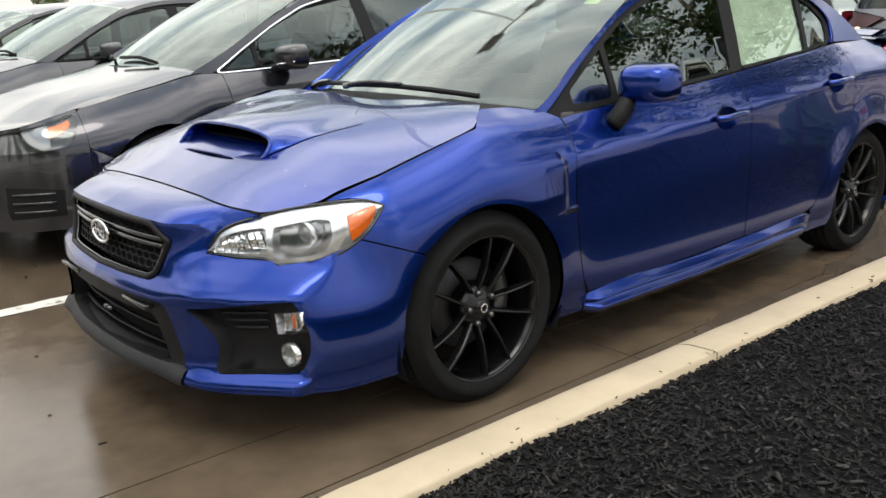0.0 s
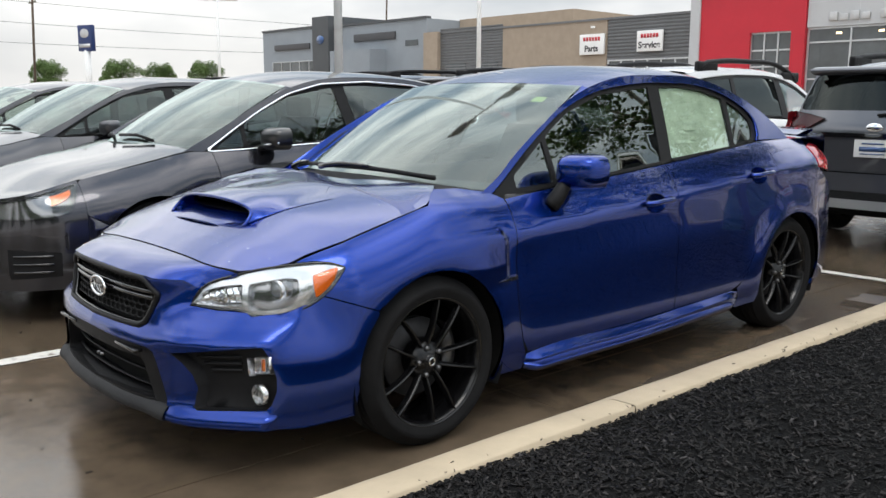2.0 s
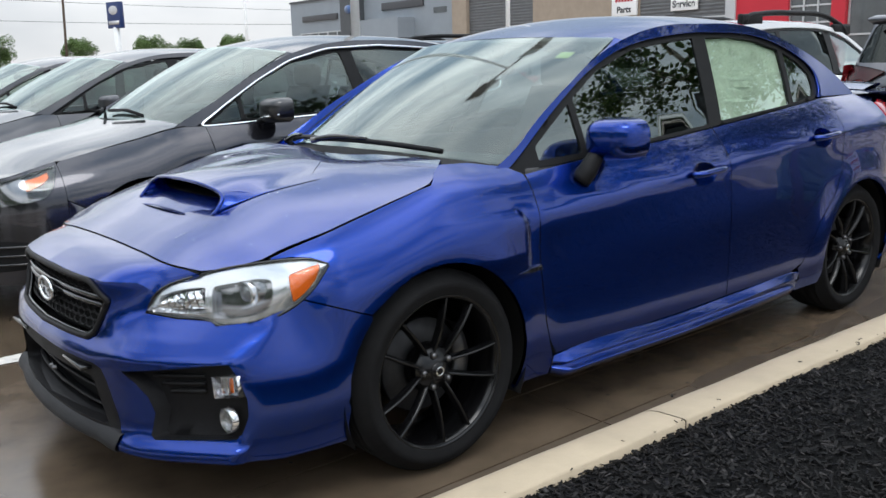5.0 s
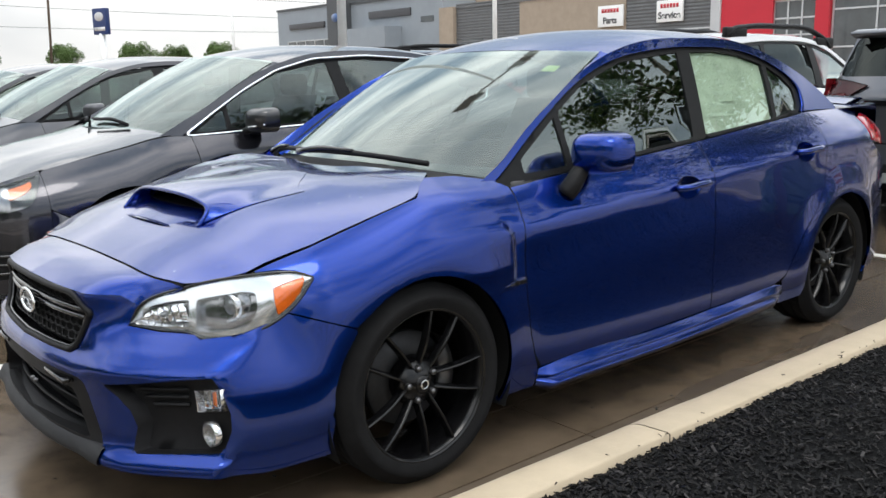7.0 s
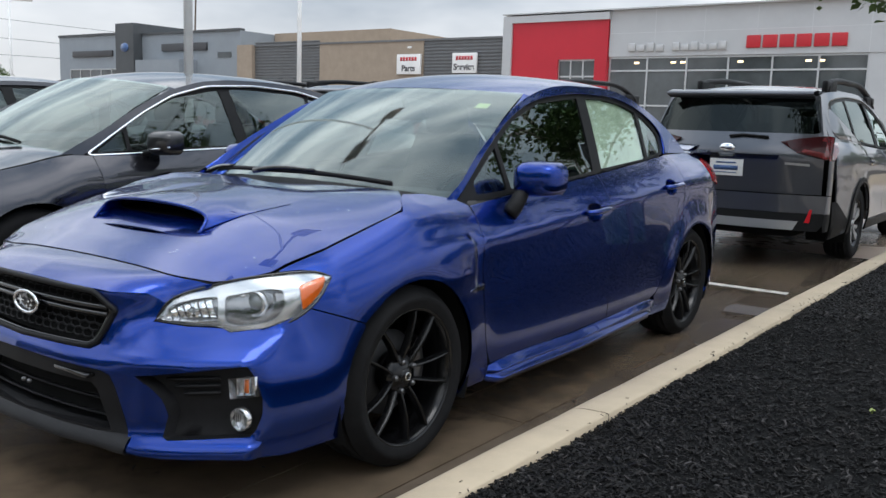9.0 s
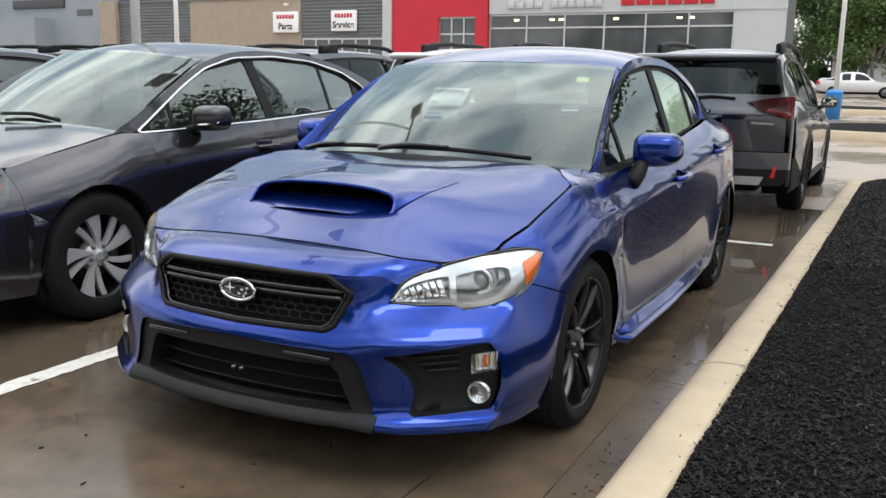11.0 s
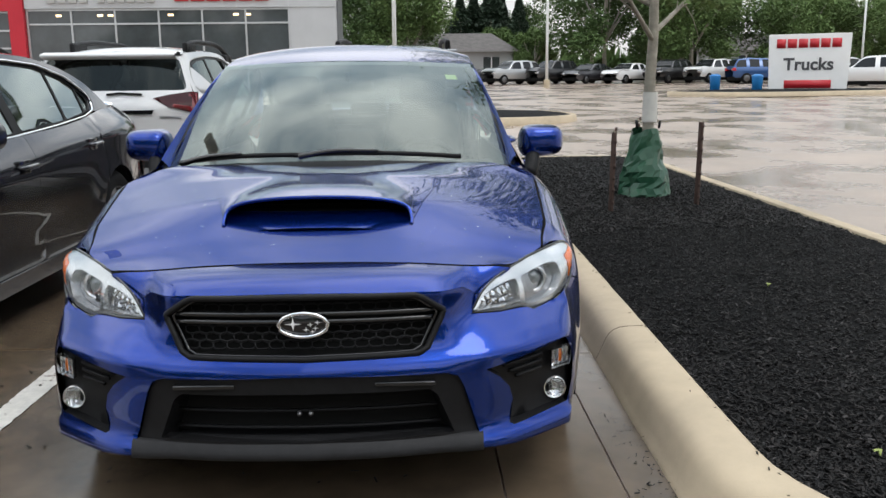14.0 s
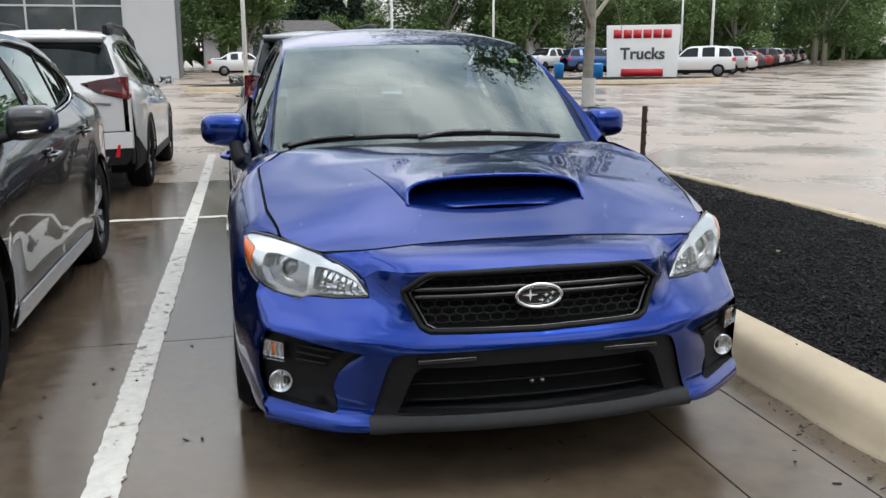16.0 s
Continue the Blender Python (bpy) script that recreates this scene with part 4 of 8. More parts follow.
        w3 = [(2.222, 1.037), (2.274, 1.275), (2.37, 1.230), (2.455, 1.165), (2.450, 1.10), (2.425, 1.064)]
        part("window_frame", panel(round_poly(dlo, 3, 0.02), gb, 0.03, holes=[round_poly(w, 3, 0.015) for w in (wf, w1, w2, w3)], flip=fl, rim=0.02, gap=-0.004), M_FRAME, car, "black window surround and pillars")
        for nm, w, door in (("quarter_glass", wf, car), ("front_side_window", w1, fd), ("rear_side_window", w2, rd), ("rear_quarter_glass", w3, rd)):
            ob = part(nm, panel(round_poly(w, 3, 0.015), lambda x, z: (x, s * (G(x, z) - 0.018), z), 0.08, gap=-0.004, rim=0, flip=fl), M_REARGLASS if nm.startswith("rear") else M_SIDEGLASS, door)
            ob.visible_shadow = False
        # pillars and roof rail in body colour
        lines = ((0.36, 0.405, 0.885), (0.43, 0.487, 0.935), (0.66, 0.724, 1.092), (0.94, 0.983, 1.23), (1.23, 1.25, 1.312), (1.6, 1.6, 1.352), (1.9, 1.9, 1.355), (2.13, 2.12, 1.335), (2.36, 2.30, 1.285), (2.54, 2.44, 1.215), (2.64, 2.49, 1.15), (2.70, 2.475, 1.085), (2.75, 2.45, 1.058), (2.80, 2.62, 1.056), (2.86, 2.84, 1.056))
        ft, fx, fz = [curve(*[(i, r[q]) for i, r in enumerate(lines)]) for q in range(3)]
        rows = []
        for k in range(85):
            u = 14 * k / 84
            a, b = Vector((ft(u), RAIL(ft(u)))), Vector((fx(u), fz(u)))
            row = [Vector(og(*a.lerp(b, j / 8))) for j in range(9)]
            rows.append(row + [row[-1] + Vector((0, -s * 0.004, 0)), row[-1] + Vector((0, -s * 0.02, 0))])
        part("pillar_rail", grid(rows, flip=not fl), M_BLUE, car)
        if s < 0:
            sheet = shrink(w2, -0.002)
            price = part("price_sheet", panel(sheet, lambda x, z: (x, s * (G(x, z) - 0.03), z), 0.05, gap=0, rim=0, flip=fl), M_SHEET, car, "pale price sheet inside the rear window")
            for k in range(5):
                z = 1.06 + 0.045 * k
                bar = [(1.70 + 0.05 * k, z), (1.93 + 0.03 * (k % 3), z + 0.002), (1.93 + 0.03 * (k % 3), z + 0.018), (1.70 + 0.05 * k, z + 0.016)]
                part("sheet_bar", panel(bar, lambda x, z: (x, s * (G(x, z) - 0.028), z), 0.05, gap=0, rim=0, flip=fl), M_SIGNDULL, price)
        # mirror
        mir = part("door_mirror", mirror_shell(s, 0.795, 0.818, 0.972, 1.2), M_BLUE, fd)
        part("mirror_base", tube(path3([(0.705, s * 0.822, 0.842), (0.72, s * 0.838, 0.87), (0.758, s * 0.850, 0.928)], 6), 0.037, 10, taper=0.030), M_TRIM, mir)
        part("mirror_glass", box(0.874, 0.878, min(s * 0.81, s * 0.97), max(s * 0.81, s * 0.97), 0.917, 1.032, 0.001), M_CHROME, mir)
        # badge
        badge = [(0.345, 0.579), (0.40, 0.590), (0.452, 0.597), (0.456, 0.573), (0.405, 0.573)]
        bd = part("fender_badge", panel(badge, lambda x, z: (x, s * (S(min(x, 0.385), z) + 0.003), z), 0.02, rim=0.02, flip=fl), M_LAMPDARK, car, "small dark silver badge with black marks")
        for k in range(3):
            part("badge_mark", panel([(0.395 + 0.02 * k, 0.577), (0.408 + 0.02 * k, 0.577), (0.410 + 0.02 * k, 0.590), (0.397 + 0.02 * k, 0.590)], lambda x, z: (x, s * (S(min(x, 0.385), z) + 0.0045), z), 0.02, rim=0.002, gap=0.0, flip=fl), M_GLOSSBLK, bd)
        # liner, wheels
        for cx, r in ((FRONT_AXLE, 0.362), (REAR_AXLE, 0.362)):
            rows = [[Vector((cx + r * math.cos(a), s * y, AZ + r * math.sin(a))) for y in (0.55, 0.80, 0.868)] for a in [radians(-25 + 230 * k / 24) for k in range(25)]]
            part("wheel_arch_liner", grid(rows), M_DARK, car)
            wheel(WRX_WHEEL, Matrix.Translation((cx, s * 0.757, 0.318)), car, s < 0)
    both(flank)

    # bonnet
    zc = curve((-0.87, 0.652), (-0.83, 0.675), (-0.75, 0.708), (-0.655, 0.735), (-0.5, 0.785), (-0.3, 0.835), (0.0, 0.893), (0.22, 0.937), (0.42, 0.955))
    ye_ = curve((-0.9, 0.60), (-0.65, 0.605), (-0.55, 0.668), (-0.46, 0.732), (-0.3, S(-0.3, SH_X(-0.3))), (-0.1, S(-0.1, SH_X(-0.1))), (0.07, S(0.07, SH_X(0.07))), (0.19, 0.70), (0.45, 0.70))
    ze_ = curve((-0.9, 0.62), (-0.65, 0.690), (-0.55, 0.706), (-0.46, 0.734), (-0.3, SH_X(-0.3)), (-0.1, SH_X(-0.1)), (0.07, SH_X(0.07)), (0.19, 0.926), (0.45, 0.93))
    crest = curve((-0.7, 0.40), (-0.4, 0.375), (0.0, 0.35), (0.4, 0.335))

    def top(x, y):
        e = ye_(x)
        q = min(1.15, abs(y) / e)
        k = max(0.0, (e - abs(y)) / (e - crest(x)))
        k = k if k < 0.85 else 1.0 if k > 1.15 else 1 - (1.15 - k) ** 2 / 0.6
        g = max(0.0, min(1.0, (x + 0.53) / 0.32))
        f = max(0.0, min(1.0, (0.24 - x) / 0.25))
        rise = 0.025 * k * g * g * (3 - 2 * g) * f * f * (3 - 2 * f)
        return zc(x) - 0.006 - (zc(x) - 0.006 - ze_(x)) * q ** 2.6 + rise
    HX = curve((0.0, -0.657), (0.3, -0.654), (0.5, -0.639), (0.602, -0.605))
    half = [(HX(0.602 * k / 16), 0.602 * k / 16) for k in range(17)] + [ (-0.55, 0.655), (-0.475, 0.716)] + [(x, S(x, SH_X(x)) - 0.001) for x in (-0.455, -0.42, -0.36, -0.28, -0.2, -0.12, -0.04, 0.03, 0.085)] + [(0.14, 0.728), (0.18, 0.69), (0.27, 0.60), (0.26, 0.3), (0.23, 0.0)]
    hood = [(x, -y) for x, y in half] + [(x, y) for x, y in half[-2:0:-1]]
    mouth = round_poly([(-0.405, -0.27), (-0.25, -0.26), (-0.25, 0.26), (-0.405, 0.27)], 4, 0.04)
    bonnet = skin("bonnet", hood, lambda x, y: (x, y, top(x, y)), M_BLUE, car, step=0.022, holes=[mouth])
    for s in (-1, 1):
        part("bonnet_seal", tube([Vector((x, s * (S(x, SH_X(x)) + 0.001), SH_X(x) - 0.0075)) for x in [-0.455 + 0.54 * k / 60 for k in range(61)]], 0.0045, 6), M_DARK, bonnet, "black shut line")
    part("bonnet_seal", tube([Vector((HX(abs(y)) - 0.0010, y, top(HX(abs(y)), y) - 0.0060)) for y in [-0.6 + 1.2 * k / 60 for k in range(61)]], 0.0042, 6), M_DARK, bonnet, "black shut line")
    # rain drops left on the bonnet
    rnd = random.Random(31)
    bm = bmesh.new()
    for k in range(170):
        x, y = rnd.uniform(-0.60, 0.10), rnd.uniform(-0.66, 0.66)
        if -0.45 < x and abs(y) < 0.36:
            continue
        r = rnd.choice((0.0022, 0.003, 0.004, 0.0055))
        rows = [[Vector((x + r * q * math.cos(1.0472 * j), y + r * q * math.sin(1.0472 * j), top(x, y) + 0.0006 + h * r)) for j in range(7)] for q, h in ((1.0, 0.0), (0.75, 0.32), (0.05, 0.45))]
        grid(rows, bm, flip=True)
    drops = part("rain", bm, M_LENS, bonnet, "small clear drops of rain")
    drops["kind"] = "stuff"
    # scoop: a rounded mouth that leans back, a shell that runs out on the bonnet
    sg = lambda v, p: math.copysign(abs(v) ** p, v)
    def ring(a, k=1.0):
        y, h = 0.302 * k * sg(math.cos(a), 0.42), 0.046 * sg(math.sin(a), 0.55)
        return Vector((-0.425 + 0.85 * h + 0.03 * (abs(y) / 0.3) ** 3, y * (1 - 0.6 * h), 0.844 + h - 0.018 * (abs(y) / 0.3) ** 2))
    up = [ring(math.pi * (1.12 - 1.24 * j / 44)) for j in range(45)]
    rows = []
    for i in range(15):
        t = i / 14
        row = []
        for p in up:
            v = p.y / 0.30
            low = 1 - max(0.0, min(1.0, (p.z - 0.820) / 0.05))
            ex, ey = 0.12 - 0.20 * min(1, v * v), p.y * (1.06 + 0.24 * low)
            x, y = p.x + (ex - p.x) * t, p.y + (ey - p.y) * t
            lift = max(0.0, p.z - top(p.x, p.y)) * (1 - t) ** (1.5 + 2.0 * min(1, abs(v)) ** 4) + 0.0015
            row.append(Vector((x, y, top(x, y) + lift)))
        rows.append(row)
    part("scoop", grid(rows), M_BLUE, bonnet)
    whole = [ring(2 * math.pi * j / 72) for j in range(73)]
    lip = tube([ring(math.pi * (1.10 - 1.20 * j / 56)) + Vector((-0.001, 0, 0)) for j in range(57)], 0.0065, 8)
    part("scoop_lip", lip, M_BLUE, bonnet)
    back_in = [[p + Vector((0.004, 0, -0.001)) for p in whole], [Vector((p.x + 0.07 - 0.7 * (p.z - 0.844), p.y * 0.97, p.z - 0.004 + 1.0 * max(0.0, 0.844 - p.z))) for p in whole], [Vector((p.x + 0.20 - 0.6 * (p.z - 0.844), p.y * 0.9, 0.856 + 0.45 * (p.z - 0.844))) for p in whole]]
    part("scoop_throat", grid(back_in[:2]), M_BLUE, bonnet)
    sill = [ring(math.pi * (1.16 + 0.68 * j / 40)) for j in range(41)]
    part("scoop_floor", grid([[Vector((p.x + dx, p.y * w, p.z + 0.0005 + dz)) for p in sill] for dx, w, dz in ((0.0, 1.0, 0.0), (0.06, 0.985, 0.010), (0.12, 0.97, 0.016), (0.17, 0.95, 0.018))]), M_BLUE, bonnet, "blue floor of the scoop")
    part("scoop_duct", grid(back_in[1:]), M_DARK, bonnet)
    end = back_in[2]
    bm = bmesh.new()
    bm.faces.new([bm.verts.new(p) for p in end[:-1]])
    part("scoop_back", bm, M_DARK, bonnet)

    # windscreen, roof, rear window, boot lid
    def scr(a, b, n=14):
        foot = [Vector((a[0] - a[3] * (1 - v * v), v * a[1], a[2] + a[4] * (1 - v * v))) for v in [-1 + 2 * j / n for j in range(n + 1)]]
        head = [Vector((b[0] - b[3] * (1 - v * v), v * b[1], b[2] + b[4] * (1 - v * v))) for v in [-1 + 2 * j / n for j in range(n + 1)]]
        return foot, head
    foot, head = scr((0.47, 0.712, 0.905, 0.21, 0.045), (1.15, 0.597, 1.335, 0.13, 0.016))
    ws = part("windscreen", grid(ruled(foot, head, 12, Vector((-0.012, 0, 0.02)))), M_GLASS, car)
    ws.visible_shadow = False
    bm = bmesh.new()
    grid(ruled([p + Vector((-0.10, 0, -0.035)) for p in foot], [p + Vector((0.015, 0, 0.004)) for p in foot], 3), bm)
    part("cowl", bm, M_TRIM, car, "black plastic windscreen cowl")
    band = [[p.lerp(q, t) + Vector((0.004, 0, -0.004)) for t in (0.965, 1.0)] for p, q in zip(foot, head)]
    part("windscreen_band", grid(band), M_GLOSSBLK, ws)
    for s in (-1, 1):
        k = 0 if s < 0 else -1
        a, b = foot[k], head[k]
        rows = []
        for i in range(15):
            t = i / 14
            p = a.lerp(b, t) + Vector((0, 0, 0.004 * (1 - t)))
            x = p.x - 0.02 - 0.05 * (1 - t)
            zz = RAIL(x + 0.05)
            q = Vector((x + 0.05, s * wrx_glass_side(x + 0.05, zz), zz))
            rows.append([p, p.lerp(q, 0.5) + Vector((-0.006, s * 0.004, 0.010)) * (1 - t ** 4), q])
        part("a_pillar", grid(rows, flip=s > 0), M_BLUE, car)
    crown = curve((0.9, 0.03), (1.2, 0.034), (1.6, 0.058), (2.2, 0.06), (2.7, 0.045))
    rail = lambda x: (wrx_glass_side(x, RAIL(x)), RAIL(x))
    rows = loft_roof(rail, crown, 1.17, 2.20, 22, 18, 0.13)
    part("roof", grid(rows), M_BLUE, car)
    back = rows[-1]
    deck = [Vector((2.80 + 0.10 * (1 - v * v), v * 0.66, 1.062 + 0.02 * (1 - v * v))) for v in [-1 + 2 * j / 18 for j in range(19)]]
    part("rear_window", grid(ruled(back, deck, 8, Vector((0.02, 0, 0.03)))), M_SIDEGLASS, car)
    part("boot_lid", grid([[Vector((x + dx * (1 - v * v), v * w, z + 0.015 * (1 - v * v))) for v in [-1 + 2 * j / 18 for j in range(19)]] for x, dx, w, z in ((2.80, 0.1, 0.735, 1.056), (3.0, 0.1, 0.765, 1.06), (3.2, 0.16, 0.745, 1.062), (3.32, 0.17, 0.72, 1.07), (3.36, 0.17, 0.71, 1.03), (3.36, 0.17, 0.71, 0.75))]), M_BLUE, car)
    sp = grid([[Vector((x + dx * (1 - v * v), v * 0.64, z + 0.012 * (1 - v * v))) for v in [-1 + 2 * j / 18 for j in range(19)]] for x, dx, z in ((3.14, 0.16, 1.070), (3.24, 0.17, 1.092), (3.335, 0.18, 1.100), (3.34, 0.18, 1.092), (3.27, 0.17, 1.07), (3.14, 0.16, 1.060))])
    bmesh.ops.recalc_face_normals(sp, faces=sp.faces)
    part("boot_spoiler", sp, M_BLUE, car)
    part("rear_bumper", grid([[Vector((3.18 + 0.30 * math.cos(a) ** 0.6 - t, 0.80 * math.sin(a), z)) for a in [radians(-88 + 176 * j / 24) for j in range(25)]] for z, t in ((0.22, 0.06), (0.3, 0.0), (0.55, 0.0), (0.78, 0.03), (0.82, 0.08))]), M_BLUE, car)
    both(lambda s: part("rear_bumper_end", panel(rear_bumper, lambda x, z: (x, s * S(x, z), z), 0.05, flip=s > 0), M_BLUE, car))

    # front end
    x0 = curve((0.0, -0.895), (0.25, -0.88), (0.43, -0.845), (0.52, -0.817), (0.62, -0.757), (0.72, -0.677), (0.80, -0.605), (0.84, -0.56))
    dzi = curve((0.14, 0.05), (0.18, 0.015), (0.21, 0.0), (0.44, 0.0), (0.47, 0.008), (0.505, 0.034), (0.56, 0.052), (0.617, 0.058), (0.68, 0.062), (0.72, 0.10))
    dzo = curve((0.14, 0.03), (0.18, -0.012), (0.205, -0.026), (0.222, -0.027), (0.262, 0.004), (0.30, 0.012), (0.44, 0.004), (0.475, 0.004), (0.51, 0.038), (0.55, 0.095), (0.58, 0.138), (0.62, 0.16), (0.68, 0.18))
    mixy = curve((0.0, 0.0), (0.37, 0.0), (0.478, 0.66), (0.57, 0.97), (0.66, 1.0), (0.9, 1.0))

    def nose0(y, z):
        m = mixy(abs(y))
        return x0(abs(y)) + dzi(z) * (1 - m) + dzo(z) * m
    # where the front leaves its plan and where the flank begins; a tight bend lies between
    y_out = curve((0.14, 0.785), (0.24, 0.785), (0.30, 0.772), (0.46, 0.762), (0.56, 0.735), (0.64, 0.72))
    x_in = curve((0.14, -0.585), (0.24, -0.585), (0.30, -0.555), (0.46, -0.545), (0.56, -0.50), (0.64, -0.46))

    @functools.lru_cache(maxsize=None)
    def bend(z):
        a, b, d = y_out(z), x_in(z), 0.004
        A, B_ = Vector((nose0(a, z), a)), Vector((b, S(b, z)))
        m, n = (nose0(a, z) - nose0(a - d, z)) / d, (S(b + d, z) - S(b, z)) / d
        y = (A.y * m * n - A.x * n + B_.x * n - B_.y) / (m * n - 1)
        C = Vector((A.x + m * (y - A.y), y))
        if not (A.y < C.y < B_.y + 0.01 and A.x < C.x < B_.x + 0.01):
            C = A.lerp(B_, 0.5) + Vector((-0.012, 0.012))
        return A, C, B_

    def hull(u, z):
        """The front end over (u, z): u is y along the front, then runs round the corner and back along the flank."""
        s, u = (1 if u >= 0 else -1), abs(u)
        a = y_out(z)
        if u <= a:
            return Vector((nose0(u, z), s * u, z))
        if u >= a + 0.1:
            x = x_in(z) + u - a - 0.1
            return Vector((x, s * S(x, z), z))
        A, C, B_ = bend(z)
        t = (u - a) / 0.1
        p = A * (1 - t) ** 2 + C * 2 * t * (1 - t) + B_ * t * t
        return Vector((p.x, s * p.y, z))

    def along(x, z):
        return x - x_in(z) + y_out(z) + 0.1

    def nose(y, z):
        return hull(y, z).x
    grille = [(0.0, 0.668), (0.31, 0.664), (0.335, 0.655), (0.392, 0.615), (0.39, 0.605), (0.345, 0.515), (0.32, 0.502), (0.0, 0.497)]
    lower = [(0.0, 0.452), (0.40, 0.443), (0.43, 0.432), (0.447, 0.40), (0.497, 0.232), (0.0, 0.222)]
    fog = [(0.515, 0.440), (0.56, 0.446), (0.76, 0.476), (0.785, 0.476), (0.806, 0.44), (0.818, 0.38), (0.815, 0.33), (0.803, 0.285), (0.78, 0.268), (0.60, 0.256), (0.587, 0.264), (0.597, 0.33), (0.585, 0.375), (0.555, 0.412)]
    side = [(along(x, z), z) for x, z in [(-0.50, 0.185), (-0.29, 0.19)] + [p for p in fa if p[0] < FRONT_AXLE and 0.2 < p[1] < 0.55] + [(-0.226, 0.556), (-0.33, 0.595), (-0.43, 0.632), (-0.455, 0.604)]]
    skin_ = [(0.0, 0.452), (0.40, 0.443), (0.43, 0.432), (0.447, 0.40), (0.503, 0.214), (0.60, 0.206), (0.78, 0.204), (0.86, 0.198)] + side + [(0.765, 0.576), (0.678, 0.561), (0.645, 0.574), (0.57, 0.572), (0.478, 0.582), (0.50, 0.63), (0.45, 0.665), (0.335, 0.672), (0.0, 0.678)]
    bumper = empty("front_bumper")
    bumper.parent = car
    outer = skin_ + [(-y, z) for y, z in skin_[::-1] if y > 0]
    gfull = [(-y, z) for y, z in grille] + [(y, z) for y, z in grille[::-1] if y > 0]
    skin("bumper_skin", outer, hull, M_BLUE, bumper, step=0.016, holes=[gfull, fog, [(-y, z) for y, z in fog]], flip=True, gap=0.0015, eps=0.004)
    for s in (-1, 1):
        on = lambda y, z: hull(s * y, z)
        fl = s > 0
        # recessed fog pocket
        rec = lambda y, z: hull(s * y, z) + Vector((0.048 - 0.018 * max(0, min(1, (y - 0.70) / 0.1)), -s * 0.006, 0))
        pocket = part("fog_lamp_bezel", panel(fog, rec, 0.03, flip=not fl, gap=-0.012, rim=0), M_TRIM, bumper, "black plastic fog lamp surround")
        bm = bmesh.new()
        lp = shrink(fog, -0.001)
        rr = [[Vector(on(y, z)) for y, z in lp + lp[:1]], [Vector(rec(y, z)) for y, z in lp + lp[:1]]]
        part("pocket_wall", grid(rr, bm, flip=fl), M_TRIM, pocket)
        for k in range(3):
            z = 0.43 - 0.022 * k
            pts = [Vector(rec(y, z + 0.05 * (y - 0.6))) + Vector((-0.012, 0, 0)) for y in [0.575 + 0.02 * k + (0.70 - 0.575 - 0.02 * k) * j / 6 for j in range(7)]]
            part("pocket_slat", tube(pts, 0.006, 6), M_TRIM, pocket)
        tl = [(0.728, 0.378), (0.792, 0.386), (0.794, 0.448), (0.726, 0.44)]
        tlamp = part("turn_lamp", panel(tl, lambda y, z: (rec(y, z)[0] - 0.001, s * y, z), 0.02, flip=fl, rim=0), M_LAMPIN, bumper, "clear front indicator lamp")
        part("turn_wall", grid([[Vector((rec(y, z)[0] - d, s * y, z)) for y, z in tl + tl[:1]] for d in (0.027, 0.001)]), M_LAMPIN, tlamp)
        for k in range(4):
            yv = 0.737 + 0.015 * k
            part("turn_flute", box(rec(yv, 0.41)[0] - 0.012, rec(yv, 0.41)[0] - 0.002, s * yv - 0.002, s * yv + 0.002, 0.386, 0.436, 0.001), M_CHROME, tlamp)
        part("turn_lens", panel(tl, lambda y, z: (rec(y, z)[0] - 0.028, s * y, z), 0.03, flip=not fl, rim=0), M_LENS, bumper)
        part("turn_bulb", tube([(nose(0.757, 0.41) + 0.037, s * 0.757, 0.394), (nose(0.757, 0.41) + 0.037, s * 0.757, 0.432)], 0.0075, 10), M_AMBER, bumper)
        c = Vector((nose(0.735, 0.31) + 0.046, s * 0.74, 0.312))
        mm = Matrix.Translation(c) @ Matrix.Rotation(-s * radians(4), 4, "Z") @ Matrix.Rotation(radians(-90), 4, "Z") @ Matrix.Scale(0.82, 4)
        part("fog_lamp", lathe([(0.0, 0.0), (0.016, -0.002), (0.03, -0.010), (0.040, -0.024), (0.043, -0.024), (0.044, 0.0)], 28, m=mm), M_LAMPIN, bumper, "round clear fog lamp")
        part("fog_lens", lathe([(0.0, -0.036), (0.02, -0.034), (0.036, -0.029), (0.043, -0.022)], 28, m=mm), M_LENS, bumper)
        for k in range(5):
            part("fog_flute", box(-0.001, 0.001, -0.012, -0.008, -0.03, 0.03, 0.0004, bmesh.new()), M_CHROME, bumper).matrix_local = mm @ Matrix.Translation((-0.02 + 0.01 * k, -0.01, 0))
    # nose panel between grille and bonnet
    rows = []
    for j in range(65):
        y = -0.602 + 1.204 * j / 64
        ay = abs(y)
        hx = HX(ay)
        if ay <= 0.45:
            zl = 0.678 - 0.006 * ay / 0.335 if ay < 0.335 else 0.672 - 0.007 * (ay - 0.335) / 0.115
        else:
            zl = 0.665 - 0.035 * min(1.0, (ay - 0.45) / 0.05)
        a = Vector((nose(ay, zl), y, zl))
        if ay > 0.5:
            a = Vector((nose(0.5, 0.63), y, 0.63)).lerp(Vector((-0.607, y, 0.688)), (ay - 0.5) / 0.102)
        a.x -= 0.0015
        b = Vector((hx - 0.003, y, top(hx, y) - 0.0025))
        rows.append([a.lerp(b, t) + Vector((-0.008, 0, 0.009)) * math.sin(math.pi * t) * (1 - (ay / 0.61) ** 4) for t in [i / 8 for i in range(9)]])
    part("nose_panel", grid(rows, flip=True), M_BLUE, bumper)
    # grille
    full = lambda half: [(-y, z) for y, z in half] + [(y, z) for y, z in half[::-1] if y > 0]
    gp = full(grille)
